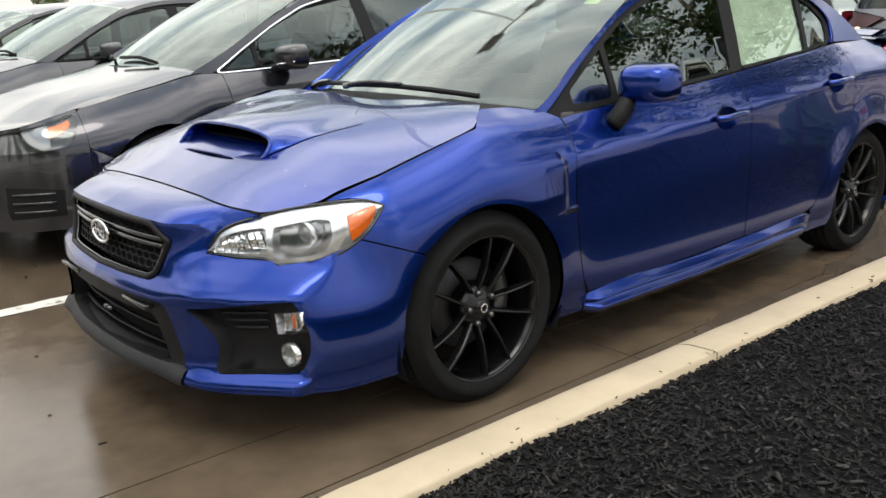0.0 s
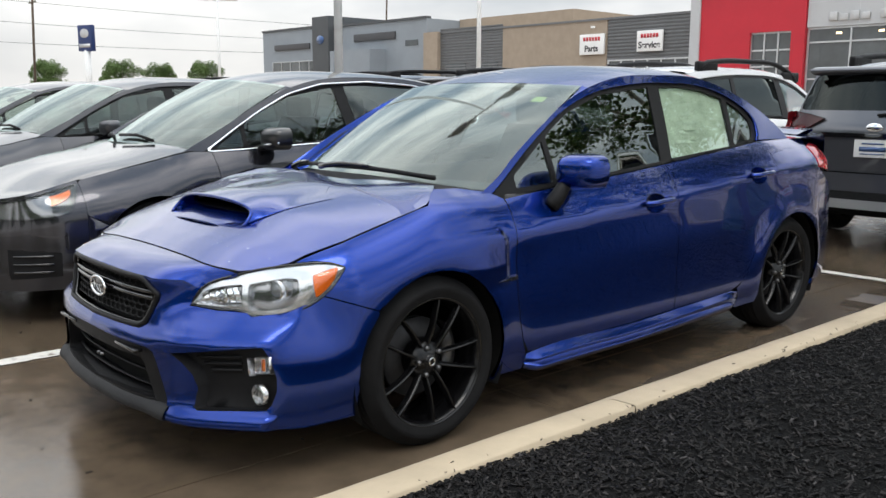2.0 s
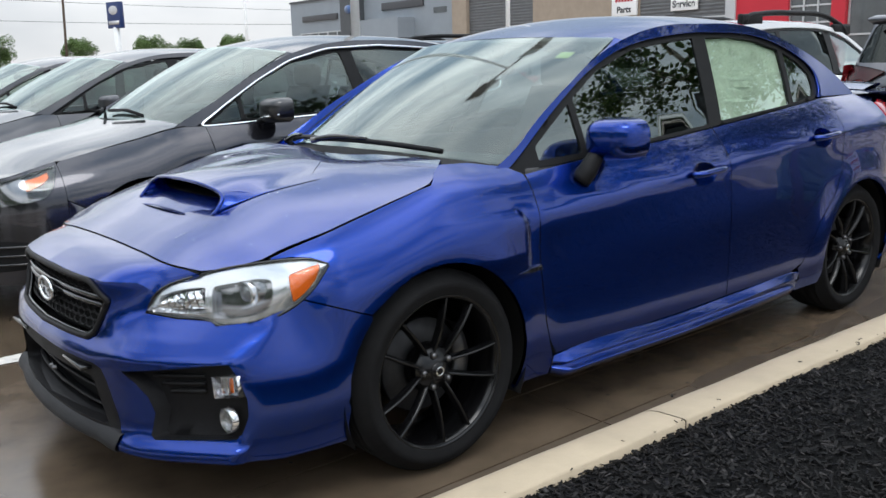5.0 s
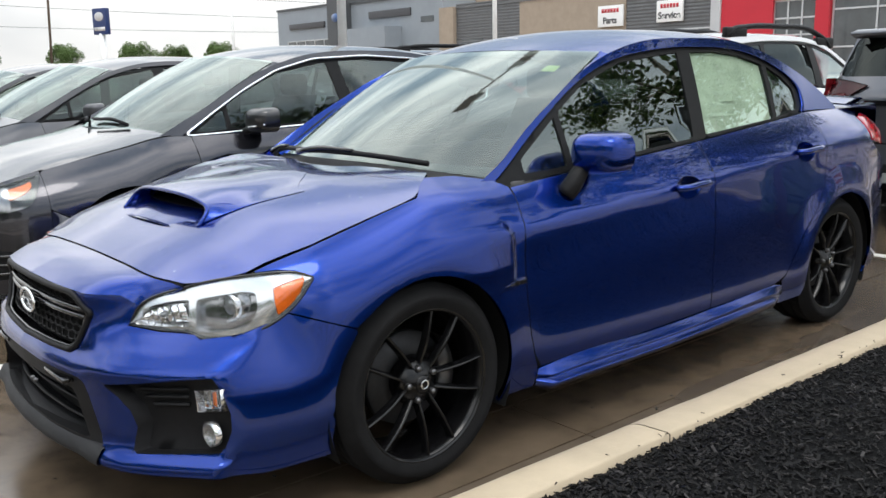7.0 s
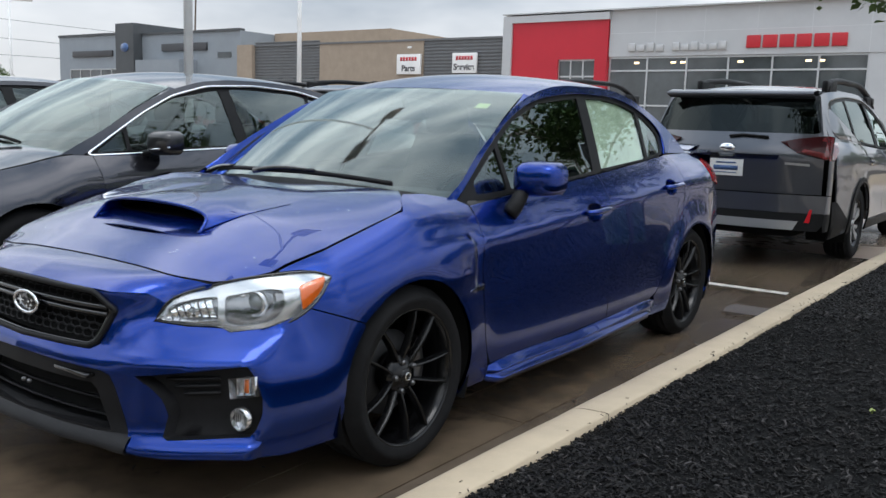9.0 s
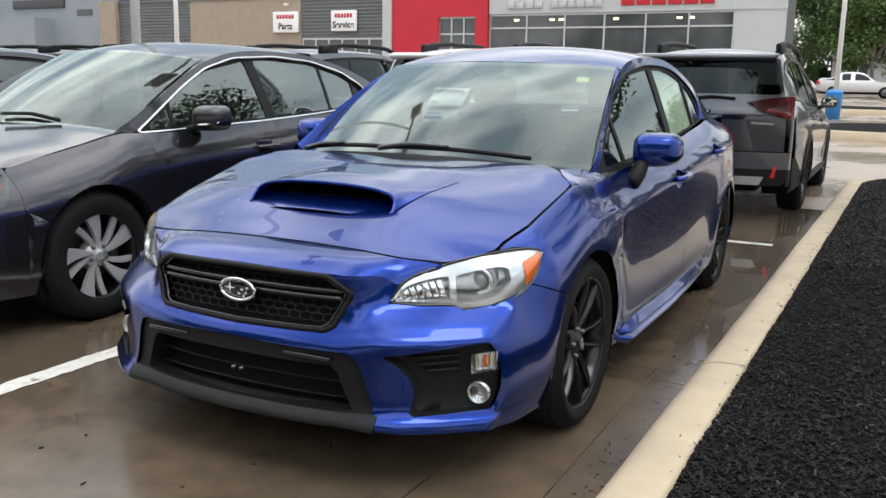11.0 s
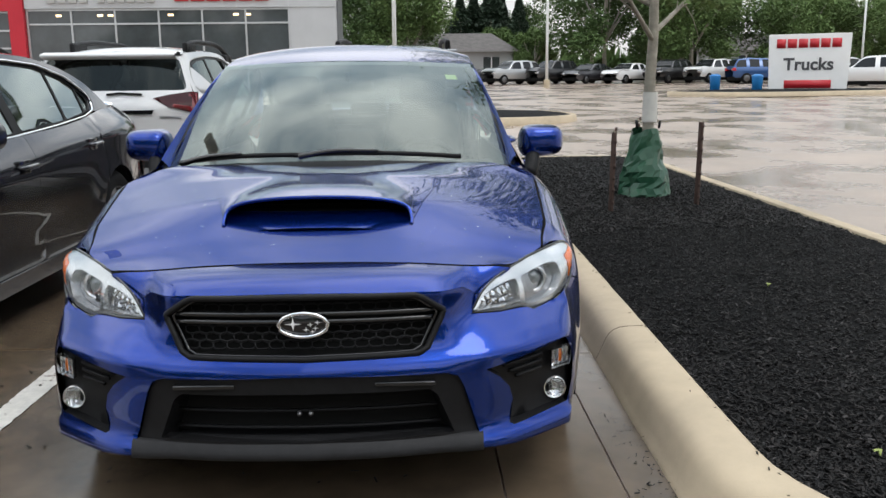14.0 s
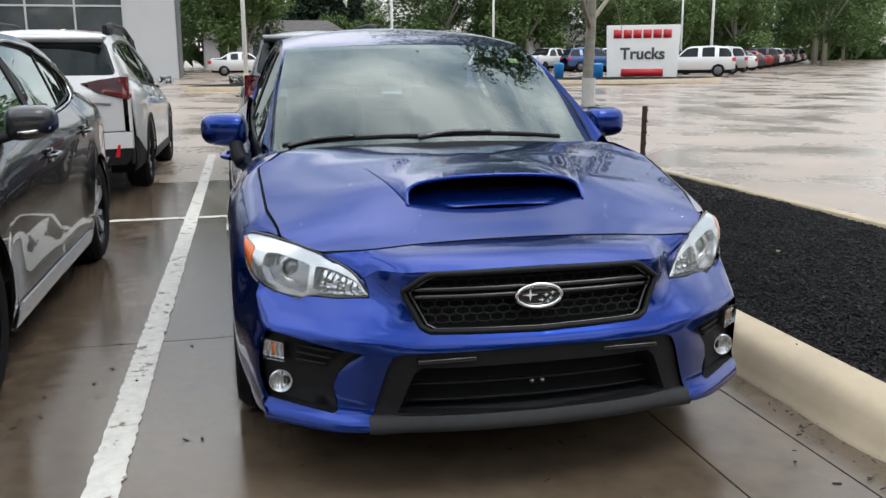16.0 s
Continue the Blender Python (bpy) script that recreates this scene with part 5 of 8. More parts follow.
    gr = part("grille", panel(gp, lambda y, z: (nose(y, z) + 0.05, y, z), 0.06, gap=-0.004, rim=0, flip=True), M_DARK, bumper)
    for sc, dx, w in ((1.0, -0.002, 0.009), (0.95, 0.006, 0.005)):
        cz = 0.582
        ring = [Vector((nose(y * sc, cz + (z - cz) * sc) + dx, y * sc, cz + (z - cz) * sc)) for y, z in gp]
        dense = []
        for a, b in zip(ring, ring[1:] + ring[:1]):
            dense += [a.lerp(b, k / 6) for k in range(6)]
        part("grille_surround", tube([Vector((nose(p.y, p.z) + dx, p.y, p.z)) for p in dense], w, 8, closed=True), M_TRIM if sc == 1.0 else M_GLOSSBLK, gr)
    bm = bmesh.new()
    hx, hz = 0.040, 0.024
    for r in range(10):
        for c in range(-11, 12):
            cy, czz = c * hx + (hx / 2 if r % 2 else 0), 0.49 + r * hz * 0.86
            if abs(czz - 0.607) < 0.014:
                continue
            hexa = [(cy + hx * 0.5 * p, czz + hz * q) for p, q in ((-1, 0.25), (-0.55, 0.5), (0.55, 0.5), (1, 0.25), (1, -0.25), (0.55, -0.5), (-0.55, -0.5), (-1, -0.25))]
            if all(inside(p, shrink(gp, 0.008)) for p in hexa):
                tube([Vector((nose(y, z) + 0.016, y, z)) for y, z in hexa], 0.0028, 4, bm, closed=True)
    part("grille_mesh", bm, M_TRIM, gr)["kind"] = "stuff"
    for dz in (-0.010, 0.012):
        part("grille_bar", tube([Vector((nose(y, 0.606) + 0.006, y, 0.606 + dz - 0.03 * abs(y) ** 2 * 0)) for y in [-0.36 + 0.72 * j / 24 for j in range(25)]], 0.008, 8), M_GLOSSBLK, gr)
    # emblem: blank oval in chrome
    emb = part("emblem", lathe([(0.0, 0.0), (0.9, 0.0), (0.95, 0.3)], 36), M_GLOSSBLK, gr, "oval chrome-rimmed emblem")
    emb.matrix_local = Matrix.Translation((nose(0, 0.59) - 0.012, 0, 0.592)) @ Matrix.Rotation(radians(-90), 4, "Z") @ Matrix.Diagonal((0.068, 0.02, 0.034, 1))
    em = Matrix.Translation((nose(0, 0.59) - 0.014, 0, 0.592))
    part("emblem_rim", tube([em @ Vector((0, 0.068 * math.cos(2 * math.pi * k / 36), 0.034 * math.sin(2 * math.pi * k / 36))) for k in range(36)], 0.006, 8, closed=True), M_CHROME, gr)
    bm = bmesh.new()
    for y, z, r in ((0.028, 0.004, 0.024), (-0.008, -0.012, 0.010), (-0.02, 0.002, 0.010), (-0.034, -0.008, 0.010), (-0.040, 0.008, 0.010), (-0.026, -0.018, 0.009)):
        vs = [bm.verts.new(em @ Vector((-0.004, y + (r if k % 2 == 0 else r * 0.22) * math.cos(math.pi * k / 4), z + (r if k % 2 == 0 else r * 0.22) * 0.8 * math.sin(math.pi * k / 4)))) for k in range(8)]
        bm.faces.new(vs)
    part("emblem_marks", bm, M_LAMPGREY, gr)
    # lower intake
    lp = full(lower)
    intake = part("lower_intake", panel(lp, lambda y, z: (nose(y, z) + 0.11, y, z), 0.08, gap=-0.004, rim=0, flip=True), M_DARK, bumper)
    inn = [(0.0, 0.400), (0.35, 0.398), (0.372, 0.380), (0.42, 0.262), (0.0, 0.258)]
    part("intake_frame", panel(lp, lambda y, z: (nose(y, z) + 0.012, y, z), 0.03, holes=[full(inn)], gap=0.0, flip=True, rim=0.115), M_TRIM, bumper, "black plastic intake frame")
    chin = [[Vector((nose(y, 0.222) + dx, y, z)) for y in [-0.503 + 1.006 * j / 24 for j in range(25)]] for dx, z in ((0.060, 0.262), (0.022, 0.258), (0.010, 0.252), (-0.004, 0.230), (-0.008, 0.218), (-0.004, 0.209), (0.02, 0.205), (0.14, 0.20))]
    part("chin_lip", grid(chin), M_LIP, bumper)
    for z in (0.335, 0.285):
        part("intake_slat", tube([Vector((nose(y, z) + 0.065, y, z)) for y in [-0.38 + 0.76 * j / 20 for j in range(21)]], 0.009, 6, flat=0.5), M_TRIM, intake)
    for y in (-0.28, 0.28):
        part("intake_slot", box(nose(y, 0.42) - 0.004, nose(y, 0.42) + 0.03, y - 0.085, y + 0.085, 0.418, 0.430, 0.003), M_GLOSSBLK, intake)
    for y in (-0.012, 0.02):
        part("plate_bolt", lathe([(0.0, -0.012), (0.006, -0.01), (0.008, 0.0)], 10, m=Matrix.Translation((nose(0, 0.33) + 0.04, y, 0.335)) @ Matrix.Rotation(radians(-90), 4, "Z")), M_STEEL, intake)
    # headlamps
    tp = [(-0.715, 0.478, 0.587), (-0.698, 0.505, 0.635), (-0.60, 0.60, 0.692), (-0.47, 0.720, 0.724), (-0.40, 0.778, 0.731), (-0.36, 0.803, 0.727), (-0.327, 0.822, 0.712)]
    bt = [(-0.715, 0.478, 0.583), (-0.66, 0.57, 0.574), (-0.612, 0.642, 0.572), (-0.585, 0.678, 0.556), (-0.52, 0.755, 0.570), (-0.455, 0.805, 0.600), (-0.38, 0.826, 0.655), (-0.327, 0.822, 0.710)]
    def headlamp(s):
        N = 40
        a, b = [path3([(x, s * y, z) for x, y, z in pts], N) for pts in (tp, bt)]
        inward = Vector((0.62, -s * 0.62, -0.05))
        def face(p, v, d=0.0):
            """The lens over (p, v): p from the inner tip (0) to the rear tip (4.5), v from brow to sill; d: depth behind it."""
            k = min(N, max(0.0, p / 4.5 * N))
            i = min(N - 1, int(k))
            m = a[i].lerp(a[i + 1], k - i).lerp(b[i].lerp(b[i + 1], k - i), v)
            w = max(0.0, min(1.0, (p - 2.3) / 1.2)) * max(0.0, min(1.0, (4.5 - p) / 0.5))
            return m + Vector((-0.007 - 0.010 * w, s * (0.008 + 0.014 * w), 0.003)) * math.sin(math.pi * min(1, max(0, v))) + inward * d
        rim_line = [(4.5 * k / 60, 0.0) for k in range(61)] + [(4.5 * k / 60, 1.0) for k in range(60, -1, -1)]
        rows = [[face(4.5 * i / N, k / 10) for k in range(11)] for i in range(N + 1)]
        lamp = part("headlamp", grid(rows, flip=s < 0), M_LENS, car, "clear headlamp with amber corner")
        lamp.visible_shadow = False
        near = round_poly([(0.10, 0.58), (0.40, 0.20), (1.66, 0.27), (1.44, 0.88), (0.18, 0.88)], 4, 0.08)
        main = round_poly([(1.82, 0.28), (2.85, 0.27), (3.14, 0.34), (3.06, 0.66), (2.78, 0.88), (1.60, 0.88)], 4, 0.10)
        corner = round_poly([(3.52, 0.34), (4.28, 0.26), (4.26, 0.55), (4.08, 0.84), (3.76, 0.91), (3.40, 0.93)], 3, 0.06)
        whole = [(0.02, 0.03), (4.46, 0.03), (4.46, 0.97), (0.02, 0.97)]
        wall = panel(whole, lambda p, v: face(p, v, 0.006), 0.10, holes=[near, main, corner], gap=0.0, rim=0.030, flip=s < 0)
        part("lamp_bezel", wall, M_LAMPWHITE, lamp, "pale silver lamp bezel")
        back = panel([(0.05, 0.1), (3.3, 0.1), (3.3, 0.95), (0.05, 0.95)], lambda p, v: face(p, v, 0.042), 0.12, gap=0.0, rim=0, flip=s < 0)
        part("lamp_housing", back, M_LAMPDARK, lamp, "smoked silver lamp interior")
        part("amber_reflector", panel(shrink(corner, 0.012), lambda p, v: face(p, v, 0.004 + 0.0015 * math.sin(p * 90)), 0.03, gap=0.0, rim=0.01, flip=s < 0), M_AMBER, lamp, "amber corner reflector")
        part("lamp_seal", tube([face(p, v) for p, v in rim_line], 0.0042, 6, closed=True), M_GLOSSBLK, lamp)
        # the inner chamber: a stepped bright reflector
        rnd = random.Random(4)
        for j in range(7):
            p0 = 0.30 + 0.17 * j
            q = [(p0, 0.36), (p0 + 0.13, 0.36), (p0 + 0.11, 0.79), (p0 - 0.02, 0.79)]
            part("reflector_step", panel(q, lambda p, v: face(p, v, 0.020 + 0.018 * rnd.random() * 0.3 + 0.020 * abs(v - 0.55) + 0.03 * (p - p0)), 0.06, gap=0.0, rim=0.006, flip=s < 0), M_CHROME, lamp)
        part("reflector_bulb", lathe([(0.0, -0.012), (0.006, -0.010), (0.009, 0.0), (0.010, 0.014)], 12, m=Matrix.Translation(face(0.95, 0.56, 0.022)) @ Matrix.Rotation(radians(-90 - s * 20), 4, "Z")), M_PROJ, lamp)
        axis = Matrix.Rotation(-s * radians(14), 4, "Z") @ Matrix.Rotation(radians(-90), 4, "Z")
        pc = Matrix.Translation((-0.498, s * 0.680, 0.637)) @ axis @ Matrix.Scale(0.92, 4)
        part("projector_ring", lathe([(0.034, -0.022), (0.037, -0.030), (0.043, -0.032), (0.049, -0.022), (0.051, 0.02)], 36, m=pc), M_LAMPIN, lamp)
        part("projector_lens", lathe([(0.0, -0.030), (0.012, -0.0285), (0.024, -0.023), (0.034, -0.012), (0.035, 0.01)], 32, m=pc), M_PROJ, lamp, "dark glass projector lens")
        part("projector_shroud", lathe([(0.050, -0.012), (0.058, -0.006), (0.066, 0.012)], 32, m=pc), M_LAMPDARK, lamp)
    both(headlamp)
    # inner shell
    part("engine_bay", box(-0.62, 0.35, -0.55, 0.55, 0.25, 0.62, 0.04), M_DARK, car)
    part("intake_box", box(-0.735, -0.5, -0.50, 0.50, 0.17, 0.47, 0.02), M_DARK, car)
    part("underbody", box(-0.6, 3.2, -0.56, 0.56, 0.16, 0.28, 0.03), M_DARK, car)
    part("sill_core", box(0.45, 2.2, -0.80, 0.80, 0.2, 0.3, 0.02), M_DARK, car)
    part("boot_core", box(2.6, 3.25, -0.56, 0.56, 0.25, 0.98, 0.04), M_DARK, car)
    both(lambda s: part("door_card", box(0.5, 2.4, min(s * 0.72, s * 0.76), max(s * 0.72, s * 0.76), 0.3, 0.9, 0.02), M_DASH, car))
    interior(car, 0.42, 0.66, 1.36)
    # wipers
    for y0, y1 in ((0.10, 0.66), (-0.50, 0.16)):
        def at(y, t):
            v = max(-1, min(1, y / 0.695))
            f0 = Vector((0.47 - 0.21 * (1 - v * v), y, 0.905 + 0.045 * (1 - v * v)))
            h0 = Vector((1.15 - 0.13 * (1 - v * v), y * 0.83, 1.335 + 0.016 * (1 - v * v)))
            return f0.lerp(h0, t) + Vector((-0.018, 0, 0.022))
        blade = [at(y0 + (y1 - y0) * k / 12, 0.008 + 0.012 * math.sin(math.pi * k / 12)) for k in range(13)]
        wp = part("wiper", tube(blade, 0.0105, 6), M_TRIM, car)
        arm = path3([at(y1 - 0.02, 0.0) + Vector((-0.03, 0, 0.0)), at(y1 - 0.12, 0.012) + Vector((-0.012, 0, 0.010)), at((y0 + y1) / 2, 0.020) + Vector((-0.006, 0, 0.010))], 8)
        part("wiper_arm", tube(arm, 0.014, 6, taper=0.008), M_GLOSSBLK, wp)
    # inspection sticker inside the glass
    def glass_at(y, t):
        v = y / 0.695
        f0 = Vector((0.47 - 0.21 * (1 - v * v), y, 0.905 + 0.045 * (1 - v * v)))
        h0 = Vector((1.15 - 0.13 * (1 - v * v), y * 0.83, 1.335 + 0.016 * (1 - v * v)))
        return f0.lerp(h0, t) + Vector((0.006, 0, -0.006)) + Vector((-0.012, 0, 0.02)) * math.sin(math.pi * t)
    part("windscreen_sticker", grid([[glass_at(-0.54, 0.86), glass_at(-0.60, 0.86)], [glass_at(-0.54, 0.80), glass_at(-0.60, 0.80)]]), M_STICKER, ws, "lime green square sticker")
    return car


SKIRT_TOP = curve((0.53, 0.255), (0.60, 0.264), (1.20, 0.272), (1.535, 0.285), (2.03, 0.302), (2.105, 0.29))
SKIRT_LOW = curve((0.53, 0.19), (0.60, 0.175), (1.4, 0.185), (2.105, 0.2))
RAIL = curve((0.36, 0.90), (0.50, 0.975), (0.58, 1.03), (0.80, 1.158), (0.977, 1.25), (1.25, 1.345), (1.65, 1.393), (2.12, 1.376), (2.44, 1.281), (2.76, 1.13), (2.86, 1.062))


def mirror_shell(s, x, y, z, big=1.1):
    """A wing mirror's shell: a rounded box, open to the glass at the back."""
    rows = []
    sg = lambda v, p: math.copysign(abs(v) ** p, v)
    for i in range(21):
        t = (1 - math.cos(math.pi * i / 20)) / 2
        k = (1 - abs(2 * t - 1) ** 4) ** 0.38 if 0 < i < 20 else 0.05
        hh, dd = (0.066 - 0.010 * t) * k * big, (0.125 - 0.035 * t) * k * big
        rows.append([Vector((x + 0.066 - dd * max(0.0, math.cos(a)) ** 0.55, s * (y - 0.025 + 0.172 * big * t), z + 0.004 + 0.008 * t + hh * sg(math.sin(a), 0.62))) for a in [radians(-90 + 180 * j / 16) for j in range(17)]])
    bm = grid(rows, flip=s < 0)
    bmesh.ops.holes_fill(bm, edges=[e for e in bm.edges if len(e.link_faces) == 1], sides=0)
    bmesh.ops.recalc_face_normals(bm, faces=bm.faces)
    for e in bm.edges:
        e.smooth = len(e.link_faces) != 2 or e.calc_face_angle(0.0) < 0.9
    return bm


saloon_blue()


# ---- other cars ----
def make_car(label, body, spec, name="car", group="parked cars"):
    """A car with its nose to -x and its front axle at x = 0; spec holds its lines."""
    car = empty(name, None, label, "car", group)
    WB, H = spec["wb"], spec["half"]
    B = curve(*[(x, H * k) for x, k in spec["plan"]])
    SH = curve(*spec["shoulder"])
    IN = curve(*spec["turn_in"])
    S = side_surface(B, SH, IN, (0.0, WB), spec["axle_z"], 0.014, spec["low"], 0.2)
    G = lambda x, z: S(x, SH(x)) - 0.012 - 0.36 * (z - SH(x)) - 0.13 * (z - SH(x)) ** 2
    rail = curve(*spec["rail"])
    AZ, AR, SILL = spec["axle_z"], spec["arch"], spec["sill"]
    xd, xm, xr = spec["cuts"]
    xn, xe = spec["nose"], spec["tail"]
    fa, ra = arch(0.0, AZ, AR, 200, -20), arch(WB, AZ, AR, 200, -20)
    belt = lambda x0, x1, n=8: [(x0 + (x1 - x0) * k / n, SH(x0 + (x1 - x0) * k / n)) for k in range(n + 1)]
    fz = SILL + 0.02
    fender = [(-0.42, SH(-0.42) - 0.01), (-0.42, 0.62)] + [(-0.30, 0.55)] + [p for p in fa if p[1] > fz and (p[0] > 0 or p[1] > 0.52)] + [(AR + 0.03, SILL), (xd, SILL)] + [(xd + 0.01, 0.5), (xd - 0.02, 0.75), (xd - 0.03, SH(xd - 0.03))] + belt(xd - 0.06, -0.40)
    fdoor = [(xd - 0.03, SH(xd - 0.03)), (xd - 0.02, 0.75), (xd + 0.01, 0.5), (xd + 0.02, SILL + 0.1), (xm, SILL + 0.1), (xm + 0.015, 0.6)] + belt(xm, xd)
    rdoor = [(xm, SILL + 0.1), (WB - AR - 0.08, SILL + 0.1), (WB - AR + 0.05, 0.52), (WB - 0.18, 0.72), (xr, 0.86), (xr + 0.01, SH(xr))] + belt(xr, xm) + [(xm + 0.015, 0.6)]
    skirt = [(xd, SILL), (WB - AR - 0.02, SILL), (WB - AR - 0.08, SILL + 0.1), (xd + 0.02, SILL + 0.1)]
    quarter = [(WB - AR - 0.08, SILL + 0.1)] + [p for p in ra if p[1] > SILL + 0.08] + [(WB + AR + 0.03, 0.40), (xe - 0.36, 0.60)] + [(xe - 0.30, SH(xe - 0.3) - 0.22), (xe - 0.34, SH(xe - 0.34))] + belt(xe - 0.36, xr) + [(xr, 0.86), (WB - 0.18, 0.72), (WB - AR + 0.05, 0.52)]
    lower = [(WB + AR - 0.03, SILL + 0.05), (xe - 0.30, SILL), (xe - 0.28, 0.60), (xe - 0.36, 0.60), (WB + AR + 0.03, 0.40)]
    corner = [(-0.42, 0.20), (-AR - 0.01, 0.20)] + [p for p in fa[::-1] if p[0] < -0.1 and 0.24 < p[1] and p[1] < 0.52] + [(-0.30, 0.55), (-0.42, 0.62)]
    clad = M_TRIM if spec["wagon"] else body

    def flank(s):
        on = lambda x, z: (x, s * S(x, z), z)
        fl = s > 0
        part("front_fender", panel(fender, on, 0.05, flip=fl), body, car)
        fd = part("front_door", panel(fdoor, on, 0.07, flip=fl), body, car)
        rd = part("rear_door", panel(rdoor, on, 0.07, flip=fl), body, car)
        part("side_skirt", panel(skirt, lambda x, z: (x, s * (S(x, z) + 0.012), z), 0.06, flip=fl), clad, car)
        part("rear_quarter", panel(quarter, on, 0.05, flip=fl), body, car)
        part("bumper_corner", panel(corner, on, 0.05, flip=fl), body, car)
        part("rear_bumper_corner", panel(lower, on, 0.06, flip=fl), clad, car)
        for cx, pts in ((0.0, fa), (WB, ra)):
            if spec["wagon"]:
                o = [(cx + (p[0] - cx) * 1.16, AZ + (p[1] - AZ) * 1.14) for p in pts]
                part("arch_cladding", panel([p for p in pts if p[1] > SILL] + [p for p in o[::-1] if p[1] > SILL], lambda x, z: (x, s * (S(x, z) + 0.012), z), 0.04, flip=fl), M_TRIM, car, "black plastic arch trim")
            rows = [[Vector((cx + (AR + 0.01) * math.cos(a), s * y, AZ + (AR + 0.01) * math.sin(a))) for y in (0.55, 0.8, H - 0.03)] for a in [radians(-25 + 230 * k / 18) for k in range(19)]]
            part("wheel_arch_liner", grid(rows), M_DARK, car)
            wheel(spec["wheel"], Matrix.Translation((cx, s * (H - 0.125), spec["wheel"]["R"])), car, s < 0)
        for door, hx in ((fd, xm - 0.16), (rd, xr - 0.17)):
            hz = SH(hx) - 0.15
            y = S(hx, hz)
            part("handle_cup", box(hx - 0.075, hx + 0.055, min(s * (y - 0.01), s * (y + 0.003)), max(s * (y - 0.01), s * (y + 0.003)), hz - 0.038, hz + 0.034, 0.003), M_GLOSSBLK, door)
            part("door_handle", tube(path3([(hx - 0.1, s * (y + 0.003), hz), (hx - 0.075, s * (y + 0.032), hz), (hx + 0.075, s * (y + 0.032), hz + 0.004), (hx + 0.1, s * (y + 0.003), hz + 0.004)], 10), 0.014, 8, flat=0.7), body, door)
        dlo = spec["dlo"]
        gb = lambda x, z: (x, s * (G(x, z) - 0.012), z)
        wins = spec["windows"]
        part("window_frame", panel(round_poly(dlo, 3, 0.04), gb, 0.07, holes=[round_poly(w, 3, 0.02) for _, w in wins], flip=fl, rim=0.02), M_FRAME, car, "black window surround and pillars")
        for k, w in wins:
            ob = part("side_window", panel(round_poly(w, 3, 0.02), lambda x, z: (x, s * (G(x, z) - 0.018), z), 0.12, gap=-0.004, rim=0, flip=fl), M_PRIVACY if k == "dark" else M_PALEGLASS, car)
            ob.visible_shadow = False
        if spec["chrome"]:
            line = dense_line(round_poly(shrink(dlo, -0.004), 4, 0.05), 0.05)
            part("window_trim", tube([Vector((x, s * (G(x, z) + 0.004), z)) for x, z in line], 0.0085, 6, closed=True), M_CHROME, car, "bright chrome window trim")
        r0, r1, d0, d1 = spec["rail"][0][0], spec["rail"][-1][0], dlo[0][0], max(p[0] for p in dlo)
        low_line = [p for p in dlo if p[1] > SH(p[0]) + 0.012 or p is dlo[0]]
        far = [p[0] for p in low_line].index(d1)
        up_x = [r0 + (r1 - r0) * (p[0] - d0) / (d1 - d0) if k <= far else r1 for k, p in enumerate(low_line)]
        pairs = [((x, rail(x)), p) for x, p in zip(up_x, low_line)]
        pairs.append(((r1 + 0.02, SH(r1 + 0.02)), (low_line[-1][0] - 0.03, SH(low_line[-1][0]))))
        n = len(pairs) - 1
        tx, tz, bx, bz = [curve(*[(k, pr[i][j]) for k, pr in enumerate(pairs)]) for i in (0, 1) for j in (0, 1)]
        rows = []
        for k in range(12 * n + 1):
            u = k / 12
            a, b = Vector((tx(u), tz(u))), Vector((bx(u), bz(u)))
            row = [Vector((c.x, s * (G(c.x, c.y) - 0.001), c.y)) for c in [a.lerp(b, j / 6) for j in range(7)]]
            rows.append(row + [row[-1] + Vector((0, -s * 0.02, 0))])
        part("pillar_rail", grid(rows, flip=not fl), body, car)
        mx, mz = spec["dlo"][0][0] + 0.40, SH(0.6) + 0.085
        my = S(mx, SH(mx)) + 0.04
        mir = part("door_mirror", mirror_shell(s, mx, my, mz - 0.02, 1.22 if spec["chrome"] else 1.12), body if not spec["chrome"] else M_BLACKP, fd)
        part("mirror_base", tube(path3([(mx - 0.05, s * (my - 0.09), mz - 0.088), (mx - 0.04, s * (my - 0.04), mz - 0.078), (mx - 0.01, s * (my + 0.03), mz - 0.06)], 5), 0.022, 8, taper=0.018), M_TRIM, mir)
        part("mirror_glass", box(mx + 0.067, mx + 0.071, min(s * my, s * (my + 0.15)), max(s * my, s * (my + 0.15)), mz - 0.045, mz + 0.05, 0.001), M_CHROME, mir)
        if spec["chrome"]:
            part("mirror_strip", tube(path3([(mx + 0.06, s * (my - 0.02), mz - 0.045), (mx - 0.07, s * (my + 0.06), mz - 0.05), (mx - 0.02, s * (my + 0.165), mz - 0.035)], 8), 0.007, 6), M_CHROME, mir)
        if spec["wagon"]:
            rl = [Vector((x, s * (G(x, rail(x)) - 0.03), rail(x) + h)) for x, h in ((0.95, 0.02), (1.02, 0.07), (1.2, 0.095), (2.0, 0.10), (2.7, 0.09), (2.95, 0.07), (3.05, 0.0))]
            rk = part("roof_rail", tube(path3(rl, 24), 0.030, 8), M_TRIM, car, "black roof rail")
            for x in (1.05, 2.9):
                part("rail_foot", box(x - 0.20, x + 0.20, min(s * (G(x, rail(x)) - 0.06), s * (G(x, rail(x)) - 0.005)), max(s * (G(x, rail(x)) - 0.06), s * (G(x, rail(x)) - 0.005)), rail(x) - 0.02, rail(x) + 0.10, 0.025), M_TRIM, rk)
    both(flank)
